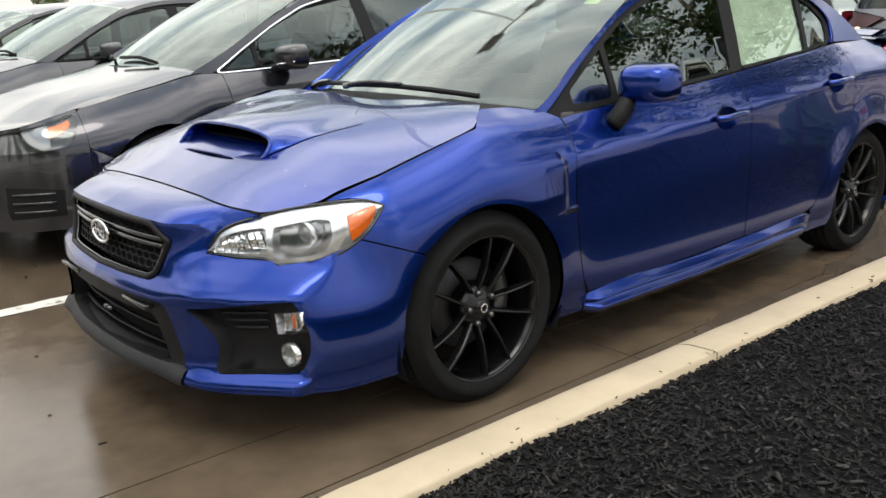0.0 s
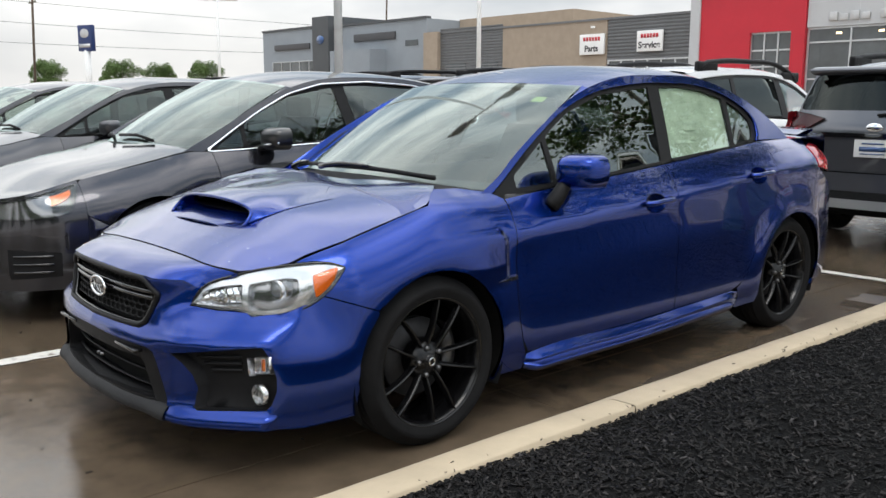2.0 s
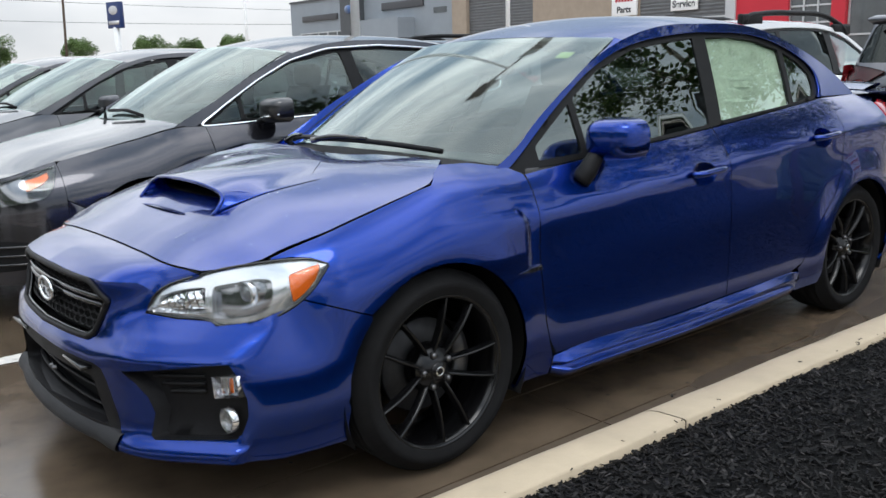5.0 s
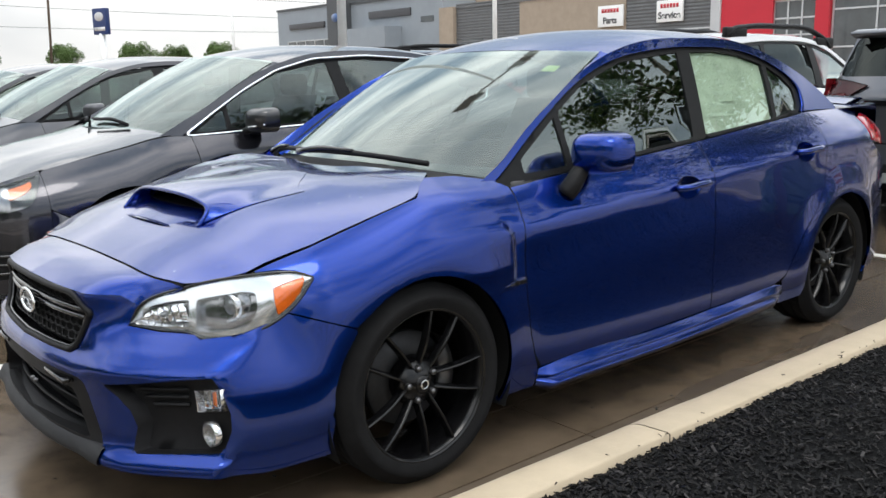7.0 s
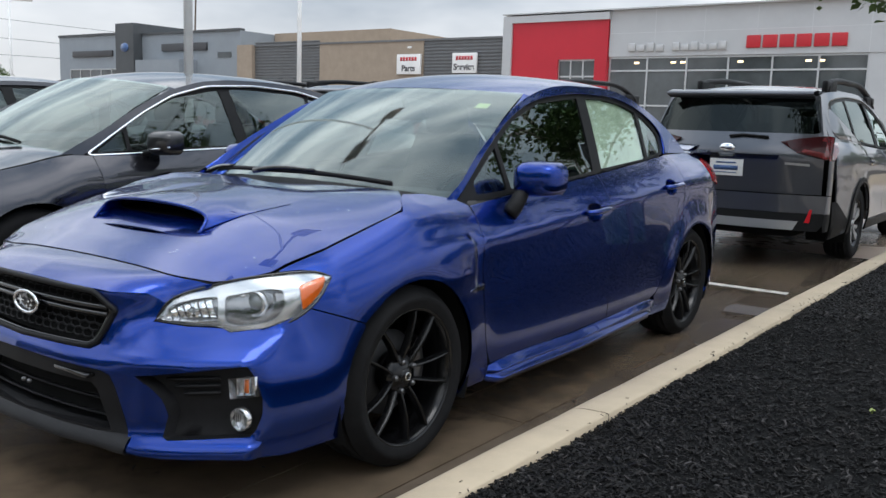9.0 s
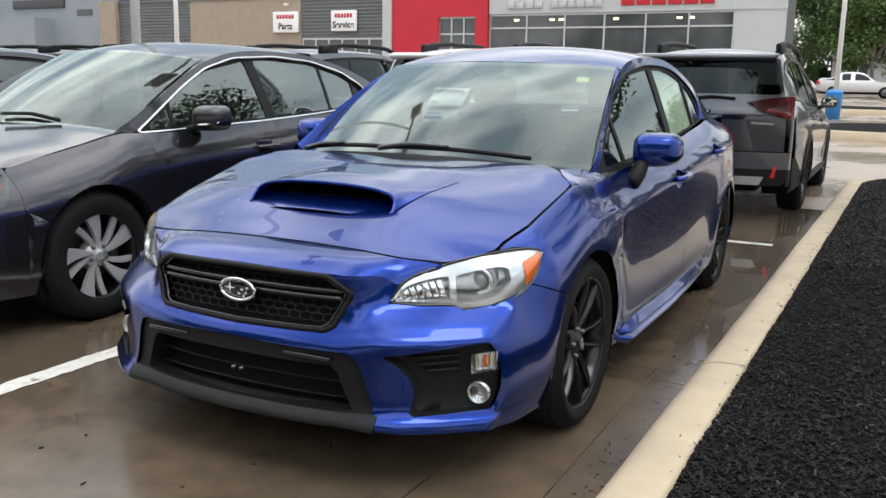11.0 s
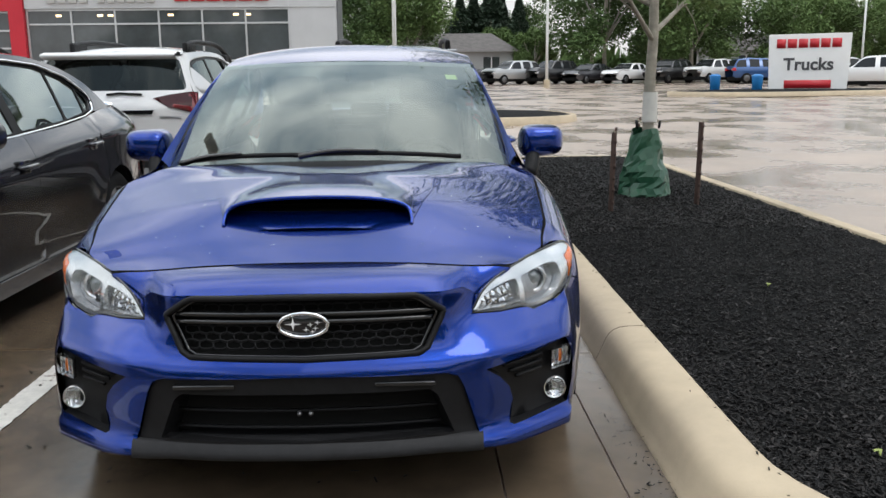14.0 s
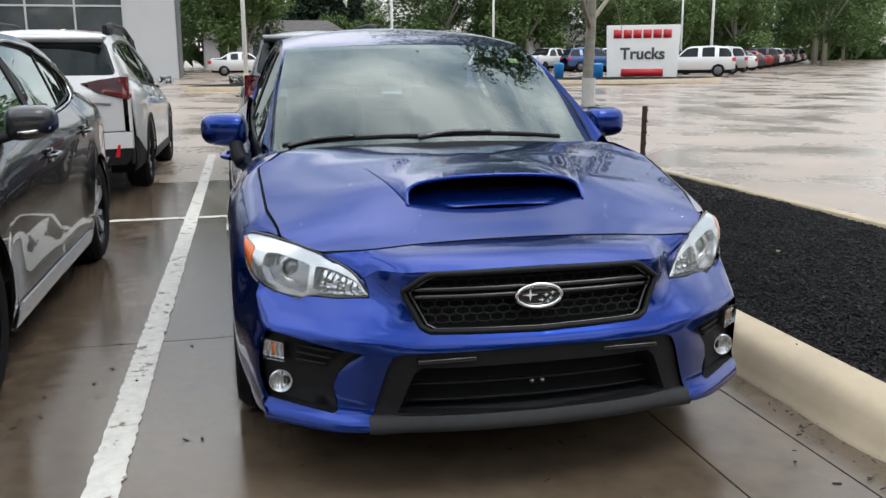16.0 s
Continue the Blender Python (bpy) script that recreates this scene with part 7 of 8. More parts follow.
def far_car(label, body, kind, group="far parked cars"):
    """A car seen from far: a rounded shell, glass band, lamps and wheels."""
    car = empty("car", None, label, "car", group)
    if kind == "suv":
        shape = [(-2.25, 0.45, 0.95), (-2.2, 0.45, 1.0), (-1.1, 0.4, 1.12), (-0.95, 0.4, 1.14), (-0.35, 0.4, 1.62), (0.2, 0.4, 1.70), (1.5, 0.4, 1.68), (1.95, 0.4, 1.55), (2.2, 0.45, 1.1), (2.28, 0.5, 0.95)]
        belt = 1.08
    else:
        shape = [(-2.3, 0.4, 0.7), (-2.22, 0.35, 0.78), (-1.1, 0.33, 0.95), (-0.85, 0.33, 0.99), (-0.25, 0.33, 1.38), (0.3, 0.33, 1.46), (0.95, 0.33, 1.42), (1.6, 0.33, 1.10), (2.15, 0.38, 1.05), (2.3, 0.45, 0.9)]
        belt = 0.96
    lo, hi = curve(*[(a, b) for a, b, c in shape]), curve(*[(a, c) for a, b, c in shape])
    xs = [shape[0][0] + (shape[-1][0] - shape[0][0]) * k / 40 for k in range(41)]
    hw = lambda x: 0.90 * (1 - 0.18 * (abs(x) / 2.3) ** 4)
    def sec(x):
        h, l = hi(x), lo(x)
        w = hw(x)
        tw = w - 0.02 - 0.42 * max(0, h - belt)
        b = min(belt, h - 0.02)
        return [(-w * 0.9, l), (-w, l + 0.12), (-w, b - 0.08), (-w + 0.04, b), (-tw, h - 0.03), (-tw * 0.8, h), (0, h + 0.02), (tw * 0.8, h), (tw, h - 0.03), (w - 0.04, b), (w, b - 0.08), (w, l + 0.12), (w * 0.9, l)]
    rows = [[Vector((x, y, z)) for y, z in sec(x)] for x in xs]
    part("body", grid(rows), body, car)
    gx = [x for x in xs if hi(x) > belt + 0.10]
    for s in (0, 1):
        pts = []
        for x in gx:
            h = hi(x) - 0.09
            if h < belt + 0.05:
                continue
            w = hw(x)
            t = lambda z: (w - 0.04) + ((w - 0.02 - 0.42 * (hi(x) - belt)) - (w - 0.04)) * (z - belt) / max(0.05, hi(x) - 0.03 - belt) + 0.006
            q = -1 if s == 0 else 1
            pts.append([Vector((x, q * t(belt + 0.03), belt + 0.03)), Vector((x, q * t(h), h))])
        n = len(pts)
        for i0, i1 in ((0, n * 4 // 10), (n * 4 // 10 + 1, n * 7 // 10), (n * 7 // 10 + 1, n)):
            if i1 - i0 > 1:
                part("side_glass", grid(pts[i0:i1], flip=s == 0), M_FARGLASS, car)
    f = [x for x in xs if x < 0.3 and belt + 0.03 < hi(x) < max(c for a, b, c in shape) - 0.06]
    r = [x for x in xs if x > 0.6 and belt + 0.03 < hi(x) < max(c for a, b, c in shape) - 0.06]
    for nm, g in (("windscreen", f), ("rear_window", r)):
        if len(g) > 1:
            part(nm, grid([[Vector((x, v * (hw(x) - 0.02 - 0.42 * (hi(x) - belt)) * 0.86, hi(x) + 0.028)) for v in (-1, -0.5, 0, 0.5, 1)] for x in g]), M_FARGLASS, car)
    for q in (-1, 1):
        part("headlamp", box(shape[0][0] - 0.02, shape[0][0] + 0.22, min(q * 0.45, q * 0.78), max(q * 0.45, q * 0.78), belt - 0.32, belt - 0.2, 0.03), M_LAMPIN, car)
        part("tail_lamp", box(shape[-1][0] - 0.2, shape[-1][0] + 0.015, min(q * 0.5, q * 0.8), max(q * 0.5, q * 0.8), belt - 0.22, belt - 0.02, 0.03), M_REDLENS, car)
        R = 0.36 if kind == "suv" else 0.32
        for x in (-1.38, 1.36):
            far_wheel(car, x, q * 0.80, R)
    part("underbody", box(-2.1, 2.1, -0.72, 0.72, 0.2, 0.46, 0.05), M_DARK, car)
    return car


M_FARGLASS = mat("dark_car_glass", (0.018, 0.02, 0.022), 0.12, spec=0.35, vary=0.1, scale=3)
far = [far_car("white compact suv far across the yard", M_WHITE, "suv"), far_car("silver suv far across the yard", M_SILVER, "suv"), far_car("dark saloon far across the yard", M_CHAR, "saloon"), far_car("white saloon far across the yard", M_WHITE, "saloon"), far_car("blue suv far across the yard", M_DBLUE, "suv"), far_car("dark red saloon far across the yard", M_RED, "saloon"), far_car("black suv far across the yard", M_BLACKP, "suv")]
spots = [(3, 54.5, 0.5, 92), (2, 62.5, -3.2, -80), (1, 62.0, -7.4, -58), (6, 62.5, -10.4, -52), (2, 62.4, -13.2, -50), (3, 62.0, -16.0, -50), (6, 61.5, -18.9, -48), (0, 61.0, -21.8, -52), (1, 60.0, -24.6, -55), (4, 57.5, -24.2, 92), (0, 57.5, -26.8, 80), (1, 56.0, -29.6, 85), (6, 52.0, -26.0, 95)]
for k in range(13):
    spots.append(((0, 1, 3, 2, 5, 6, 0, 2, 1, 6, 3, 2, 1)[k], 43.5 + 4.6 * k, -24.6 - 3.6 * k, -120))
for k in range(9):
    spots.append(((6, 2, 1, 5, 2, 0, 6, 3, 2)[k], 24 + 1.0 * (k % 2), 12 + 4.2 * k, 180))
for k in range(7):
    spots.append(((2, 6, 1, 0, 2, 5, 6)[k], 14 + 3.0 * k, 27 + 3.2 * k, 20))
used = set()
for i, x, y, a in spots:
    m = pose(x, y, gz(x), 0, 0, a)
    if i in used:
        copy_thing(far[i], m)
    else:
        far[i].matrix_world = m
        used.add(i)
for i, f in enumerate(far):
    if i not in used:
        f.matrix_world = pose(70, -20 - 4 * i, gz(70), 0, 0, 90)


# ---- buildings ----
M_TANWALL = mat("tan_stucco", (0.35, 0.285, 0.22), 0.85, vary=0.08, scale=1.5, bump=0.15, bscale=120)
M_SIDING = mat("grey_ribbed_metal", (0.16, 0.165, 0.17), 0.5, metal=0.2, vary=0.08, scale=2)
M_REDPANEL = mat("red_metal_panel", (0.52, 0.018, 0.035), 0.4, vary=0.05, scale=0.6)
M_FASCIA = mat("pale_grey_panel", (0.50, 0.51, 0.52), 0.5, vary=0.05, scale=0.5)
M_BLUEGREY = mat("blue_grey_panel", (0.26, 0.29, 0.32), 0.55, vary=0.06, scale=0.5)
M_DKPANEL = mat("charcoal_panel", (0.07, 0.075, 0.08), 0.5, vary=0.1, scale=0.8)
M_STORE = mat("dark_shop_glass", (0.075, 0.085, 0.09), 0.06, coat=0.5, vary=0.3, scale=0.4)
M_MULL = mat("aluminium_mullion", (0.6, 0.61, 0.62), 0.35, metal=0.6, vary=0.05, scale=3)
M_SIGNW = mat("white_sign_face", (0.86, 0.86, 0.85), 0.4, vary=0.03, scale=2)
M_SIGNRED = mat("red_sign_letter", (0.5, 0.02, 0.03), 0.4, vary=0.06, scale=5)
M_SIGNGREY = mat("dark_sign_letter", (0.06, 0.06, 0.065), 0.45, vary=0.1, scale=5)
M_LETTER = mat("brushed_letter", (0.55, 0.55, 0.55), 0.35, metal=0.5, vary=0.1, scale=4)
M_BULB = mat("warm_ceiling_lamp", (1, 0.8, 0.5), 0.5, emit=(1.0, 0.72, 0.4, 3.0))
FX = 50.0


def words(text, m, size, material, parent, name="lettering", depth=0.01):
    cu = bpy.data.curves.new("words", "FONT")
    cu.body, cu.size, cu.extrude, cu.align_x, cu.align_y = text, size, depth, "CENTER", "CENTER"
    cu.offset = 0.028 * size
    tmp = bpy.data.objects.new("words", cu)
    me = bpy.data.meshes.new_from_object(tmp)
    bpy.data.objects.remove(tmp)
    me.materials.clear()
    me.materials.append(material)
    ob = new(name, me)
    ob.parent = parent
    ob.matrix_local = m
    return ob


def storefront(parent, y0, y1, z0, z1, cols, rows_, x=FX):
    part("shop_window", box(x - 0.02, x + 0.02, y0, y1, z0, z1), M_STORE, parent, "dark reflecting shop glass", smooth=False)
    for k in range(cols + 1):
        y = y0 + (y1 - y0) * k / cols
        part("mullion", box(x - 0.10, x - 0.02, y - 0.05, y + 0.05, z0, z1), M_MULL, parent, smooth=False)
    for z in rows_:
        part("transom", box(x - 0.095, x - 0.02, y0, y1, z - 0.05, z + 0.05), M_MULL, parent, smooth=False)


def ribbed(parent, y0, y1, z0, z1, x=FX, pitch=0.24):
    n = int((z1 - z0) / pitch)
    rows = []
    for k in range(n + 1):
        z = z0 + k * pitch
        for dz, dx in ((0.0, 0.0), (0.08, 0.0), (0.11, 0.06), (0.2, 0.06), (0.235, 0.0)):
            if z + dz <= z1:
                rows.append([Vector((x - 0.06 + dx, y0, z + dz)), Vector((x - 0.06 + dx, y1, z + dz))])
    return part("ribbed_siding", grid(rows), M_SIDING, parent, "horizontal ribbed grey metal siding", smooth=False)


def wall_sign(y0, y1, z0, z1, word):
    s = empty("wall_sign", None, "white wall sign with red bar and dark word", "sign", "wall signs")
    part("panel", box(FX - 0.30, FX - 0.12, y0, y1, z0, z1, 0.03), M_SIGNW, s)
    for k in range(6):
        w = (y1 - y0) * 0.72 / 6
        yy = y1 - (y1 - y0) * 0.14 - w * (k + 0.5)
        part("red_mark", box(FX - 0.315, FX - 0.295, yy - w * 0.38, yy + w * 0.38, z1 - 0.50, z1 - 0.22), M_SIGNRED, s)
    words(word, Matrix.Translation((FX - 0.31, (y0 + y1) / 2, z0 + 0.42)) @ Matrix.Rotation(radians(-90), 4, "Z") @ Matrix.Rotation(radians(90), 4, "X"), 0.62, M_SIGNGREY, s)


def showroom():
    b = empty("dealership", None, "pale grey showroom with red portal and shop glass", "building")
    part("wall", box(FX + 0.03, FX + 22, 7.5, 30.0, 0, 8.5), M_FASCIA, b, smooth=False)
    part("wall", box(FX + 0.03, FX + 3.0, 4.3, 7.5, 0, 8.5), M_FASCIA, b, smooth=False)
    part("fascia", box(FX - 0.25, FX + 0.03, 4.3, 22.35, 5.62, 8.5), M_FASCIA, b, smooth=False)
    for y in (7.08, 10.1, 13.1, 16.2, 19.3):
        part("panel_joint", box(FX - 0.256, FX - 0.24, y - 0.015, y + 0.015, 5.65, 8.48), M_MULL, b, smooth=False)
    part("panel_joint", box(FX - 0.256, FX - 0.24, 4.3, 22.3, 7.05, 7.08), M_MULL, b, smooth=False)
    part("end_panel", box(FX - 0.2, FX + 0.03, 4.3, 7.05, 0.5, 5.62), M_FASCIA, b, smooth=False)
    storefront(b, 7.1, 22.3, 0.6, 5.6, 6, (0.7, 2.6, 4.75, 5.55))
    for y in (9.5, 10.2, 14.0, 17.5, 18.1, 20.5):
        part("ceiling_lamp", box(FX - 0.035, FX - 0.022, y - 0.16, y + 0.16, 5.18, 5.3), M_BULB, b)
    part("portal", box(FX - 0.55, FX + 0.03, 29.5, 30.2, 0.5, 8.4), M_FASCIA, b, smooth=False)
    part("portal_head", box(FX - 0.55, FX + 0.03, 22.3, 29.5, 7.95, 8.4), M_FASCIA, b, smooth=False)
    rp = panel([(22.4, 0.5), (29.5, 0.5), (29.5, 7.95), (22.4, 7.95)], lambda y, z: (FX - 0.4, y, z), 2.0, holes=[[(23.25, 0.5001), (25.95, 0.5001), (25.95, 5.5), (23.25, 5.5)]], gap=0, rim=0.35, flip=True)
    part("red_portal", rp, M_REDPANEL, b, "red metal portal", smooth=False)
    storefront(b, 23.25, 25.95, 0.5, 5.5, 3, (2.6, 3.4, 4.4, 5.45), FX - 0.12)
    part("side_wall", box(FX + 0.03, FX + 3.0, 4.2, 4.3, 0.4, 8.3), M_SIDING, b, smooth=False)
    # name in plain bars
    for y1, n, wide in ((21.0, 4, 0.62), (18.1, 6, 0.57)):
        for k in range(n):
            tall = 0.50 if k == 0 or k % 3 == 2 else 0.38
            ya = y1 - wide * k
            part("name_bar", box(FX - 0.38, FX - 0.25, ya - wide * 0.76, ya, 5.92, 5.92 + tall, 0.03), M_LETTER, b, "plain pale bar")
    for k in range(6):
        part("brand_mark", box(FX - 0.36, FX - 0.25, 13.66 - 0.93 * k - 0.80, 13.66 - 0.93 * k, 5.98, 6.70, 0.03), M_SIGNRED, b, "plain red block")
    for y in (14.8, 30.0):
        part("coping", box(FX - 0.6, FX + 0.1, 4.2 if y < 20 else 22.2, 22.2 if y < 20 else 30.25, 8.5, 8.58), M_MULL, b, smooth=False)


showroom()


def service_wing():
    b = empty("service_wing", None, "low tan and ribbed grey workshop wing", "building")
    part("wall", box(FX + 0.1, FX + 20, 30.2, 57.6, 0, 7.0), M_TANWALL, b, smooth=False)
    ribbed(b, 30.2, 37.35, 4.2, 7.15)
    storefront(b, 30.4, 37.2, 0.5, 4.2, 6, (2.4, 4.15))
    part("tan_block", box(FX - 0.05, FX + 0.1, 37.4, 48.0, 0, 7.05), M_TANWALL, b, smooth=False)
    ribbed(b, 48.0, 55.7, 3.0, 7.4)
    part("upper_storey", box(FX + 4, FX + 18, 44.0, 57.6, 6.9, 8.6), M_TANWALL, b, smooth=False)
    part("workshop_door", box(FX - 0.05, FX + 0.12, 48.6, 51.0, 0.4, 4.4), M_STORE, b, smooth=False)
    part("workshop_door", box(FX - 0.05, FX + 0.12, 52.4, 55.0, 0.4, 4.4), M_STORE, b, smooth=False)
    part("tan_pier", box(FX - 0.4, FX + 0.1, 55.7, 57.6, 0, 7.2), M_TANWALL, b, smooth=False)
    part("coping", box(FX - 0.12, FX + 0.2, 30.2, 55.7, 7.05, 7.20), M_SIDING, b, smooth=False)
    part("wall_lamp", box(FX - 0.5, FX - 0.3, 38.3, 38.6, 6.5, 6.65, 0.03), M_SIGNW, b)


service_wing()
wall_sign(37.5, 39.75, 4.62, 6.1, "Parts")
wall_sign(32.5, 34.6, 4.68, 6.1, "Service")


def grey_showroom():
    b = empty("grey_showroom", None, "blue-grey panelled showroom with dark entrance tower", "building")
    part("wall", box(FX, FX + 20, 57.6, 71.7, 0, 8.5), M_BLUEGREY, b, smooth=False)
    part("wall", box(FX, FX + 20, 74.6, 86.2, 0, 8.7), M_BLUEGREY, b, smooth=False)
    part("entrance_tower", box(FX - 1.0, FX + 6, 71.7, 74.6, 0, 9.6), M_DKPANEL, b, "charcoal entrance tower", smooth=False)
    part("coping", box(FX - 0.15, FX + 0.5, 57.6, 71.7, 8.5, 8.7), M_DKPANEL, b, smooth=False)
    part("coping", box(FX - 0.15, FX + 0.5, 74.6, 86.2, 8.7, 8.9), M_DKPANEL, b, smooth=False)
    part("window_slot", box(FX - 0.05, FX + 0.1, 58.8, 60.6, 6.2, 6.7), M_STORE, b, smooth=False)
    storefront(b, 74.8, 84.0, 0.8, 5.4, 5, (2.6, 5.35), FX - 0.05)
    part("low_wall", box(FX - 2.0, FX, 63.5, 70.0, 0, 6.0), M_BLUEGREY, b, smooth=False)
    part("name_bar", box(FX - 0.2, FX, 62.0, 68.5, 6.9, 7.6, 0.05), M_SIGNGREY, b)
    part("name_bar", box(FX - 0.2, FX, 76.5, 83.5, 6.6, 7.2, 0.05), M_SIGNGREY, b)
    part("roundel", lathe([(0.0, -0.1), (0.55, -0.1), (0.62, 0.0)], 28, m=Matrix.Translation((FX - 1.02, 73.1, 7.3)) @ Matrix.Rotation(radians(-90), 4, "Z") @ Matrix.Diagonal((1, 1, 0.7, 1))), M_DBLUE, b)


grey_showroom()


def house():
    b = empty("house", None, "pale bungalow with low grey roof far behind the cars", "house")
    part("wall", box(0, 9, -7, 7, 0, 2.7), M_FASCIA, b, smooth=False)
    bm = bmesh.new()
    v = [bm.verts.new(p) for p in ((-0.6, -7.6, 2.7), (-0.6, 7.6, 2.7), (9.6, 7.6, 2.7), (9.6, -7.6, 2.7), (4.5, -5.5, 4.7), (4.5, 5.5, 4.7))]
    for f in ((0, 4, 5, 1), (3, 2, 5, 4), (0, 3, 4), (1, 5, 2), (0, 1, 2, 3)):
        bm.faces.new([v[i] for i in f])
    bmesh.ops.recalc_face_normals(bm, faces=bm.faces)
    part("roof", bm, mat("grey_shingles", (0.11, 0.10, 0.095), 0.85, vary=0.25, scale=2, bump=0.3, bscale=30), b, smooth=False)
    for y in (-4.8, -1.6, 1.8, 4.9):
        w = part("window", box(-0.06, 0.02, y - 0.8, y + 0.8, 0.95, 2.2), M_STORE, b, smooth=False)
        part("window_frame", box(-0.09, -0.05, y - 0.06, y + 0.06, 0.95, 2.2), M_SIGNW, w, smooth=False)
    return b


h1 = house()
h1.matrix_world = pose(84, -3.0, gz(84), 0, 0, 4)
copy_thing(h1, pose(92, -38, gz(92), 0, 0, -18))


# ---- signs, poles, cables ----
M_POLE = mat("white_painted_pole", (0.82, 0.83, 0.82), 0.45, vary=0.08, scale=3)
M_WOODPOLE = mat("weathered_pole_wood", (0.10, 0.075, 0.055), 0.85, vary=0.25, scale=4)
M_BIN = mat("bright_blue_plastic", (0.02, 0.20, 0.52), 0.4, vary=0.08, scale=6)
M_SIGNBLUE = mat("deep_blue_sign", (0.012, 0.03, 0.12), 0.35, vary=0.06, scale=3)


def light_pole(x, y, r, h, heads=True, a=0.0, reach=1.5):
    p = empty("street_lamp", pose(x, y, gz(x), 0, 0, a), "tall white yard lamp on a straight pole", "lamp", "yard lamps")
    part("pole", tube([(0, 0, 0), (0, 0, h * 0.5), (0, 0, h)], r, 14, taper=r * 0.72), M_POLE, p)
    part("base", lathe([(0.0, 0.5), (r * 2.0, 0.5), (r * 2.2, 0.45), (r * 2.2, -0.05)], 20, m=Matrix.Rotation(radians(90), 4, "X")), M_KERB, p, "concrete lamp base")
    if heads:
        part("cross_arm", tube([(0, 0.6 - reach, h), (0, reach - 0.6, h)], 0.05, 8), M_POLE, p)
        for s in (-1, 1):
            part("lamp_head", box(-0.22, 0.22, min(s * (reach * 0.4 + 0.1), s * reach), max(s * (reach * 0.4 + 0.1), s * reach), h - 0.02, h + 0.14, 0.05), M_POLE, p)
    return p


light_pole(4.26, 5.77, 0.055, 8.9, True, -69, 2.1)
light_pole(30.6, 30.7, 0.13, 11.5)
light_pole(36.4, 0.6, 0.10, 11.5)
light_pole(30.0, 58.4, 0.12, 8.2, True, 60)
light_pole(52.0, -8.5, 0.09, 10.0)
light_pole(58.0, -16.8, 0.09, 10.0)
light_pole(52.0, -30.5, 0.10, 9.0)
for k in range(5):
    light_pole(62 + 13 * k, -33.5 - 10.5 * k, 0.09, 8.5)


def utility_pole(x, y, h):
    p = empty("utility_pole", pose(x, y, gz(x), 0, 2, 0), "tall brown wooden utility pole with cross arm", "utility pole")
    part("pole", tube([(0, 0, 0), (0, 0, h)], 0.16, 10, taper=0.11), M_WOODPOLE, p)
    part("cross_arm", box(-0.06, 0.06, -1.2, 1.2, h * 0.62, h * 0.62 + 0.14), M_WOODPOLE, p)
    for y0 in (-1.0, 0, 1.0):
        part("insulator", lathe([(0.0, 0.2), (0.05, 0.18), (0.05, 0.0)], 8, m=Matrix.Translation((0, y0, h * 0.62 + 0.14)) @ Matrix.Rotation(radians(90), 4, "X")), M_DKPANEL, p)


utility_pole(31, 106, 19)
utility_pole(75, 96, 17)
for z0, z1 in ((15.5, 11.0), (12.6, 9.2), (9.5, 8.0)):
    pts = [Vector((-20 + 120 * t, 118 - 25 * t, z0 + (z1 - z0) * t - 1.2 * math.sin(math.pi * t))) for t in [k / 20 for k in range(21)]]
    tagged(part("overhead_cable", tube(pts, 0.025, 4), M_DKPANEL), "thin black overhead cable between poles", "cable", "overhead cables")


def pylon_sign():
    p = empty("pylon_sign", pose(30, 85.6, gz(30), 0, 0, 20), "tall blue roadside sign on a white post", "sign")
    part("post", tube([(0, 0, 0), (0, 0, 5.6)], 0.3, 12), M_POLE, p)
    part("panel", box(-0.25, 0.25, -0.95, 0.95, 5.5, 8.0, 0.06), M_SIGNBLUE, p)
    part("roundel", lathe([(0.0, -0.03), (0.55, -0.03), (0.62, 0.0)], 24, m=Matrix.Translation((-0.26, 0, 7.2)) @ Matrix.Rotation(radians(-90), 4, "Z") @ Matrix.Diagonal((1.0, 1, 0.7, 1))), M_LETTER, p)
    part("name_bar", box(-0.28, -0.24, -0.75, 0.75, 5.85, 6.2), M_LETTER, p)


pylon_sign()


def yard_sign():
    a = math.degrees(math.atan2(18.4, -40)) - 180
    p = empty("monument_sign", pose(37.2, -18.4, gz(37.2), 0, 0, a), "white monument sign with red blocks and the word Trucks", "sign")
    part("plinth", box(-0.75, 0.75, -2.1, 2.1, 0.0, 0.14, 0.03), M_KERB, p)
    bm = bmesh.new()
    bmesh.ops.create_cube(bm, size=1.0)
    for v in bm.verts:
        t = v.co.z + 0.5
        v.co = Vector((v.co.x * 0.5, v.co.y * (3.34 + 0.18 * t), 0.06 + 2.62 * t))
    bmesh.ops.bevel(bm, geom=list(bm.edges), offset=0.03, segments=2, affect="EDGES")
    part("panel", bm, M_SIGNW, p, smooth=False)
    for k in range(6):
        part("brand_mark", box(-0.275, -0.25, 1.40 - 0.47 * k - 0.39, 1.40 - 0.47 * k, 2.06, 2.46), M_SIGNRED, p, "plain red block")
    words("Trucks", Matrix.Translation((-0.26, 0, 1.30)) @ Matrix.Rotation(radians(-90), 4, "Z") @ Matrix.Rotation(radians(90), 4, "X"), 0.76, M_SIGNGREY, p)
    part("red_band", box(-0.275, -0.25, -1.0, 1.0, 0.24, 0.60), M_SIGNRED, p)


yard_sign()


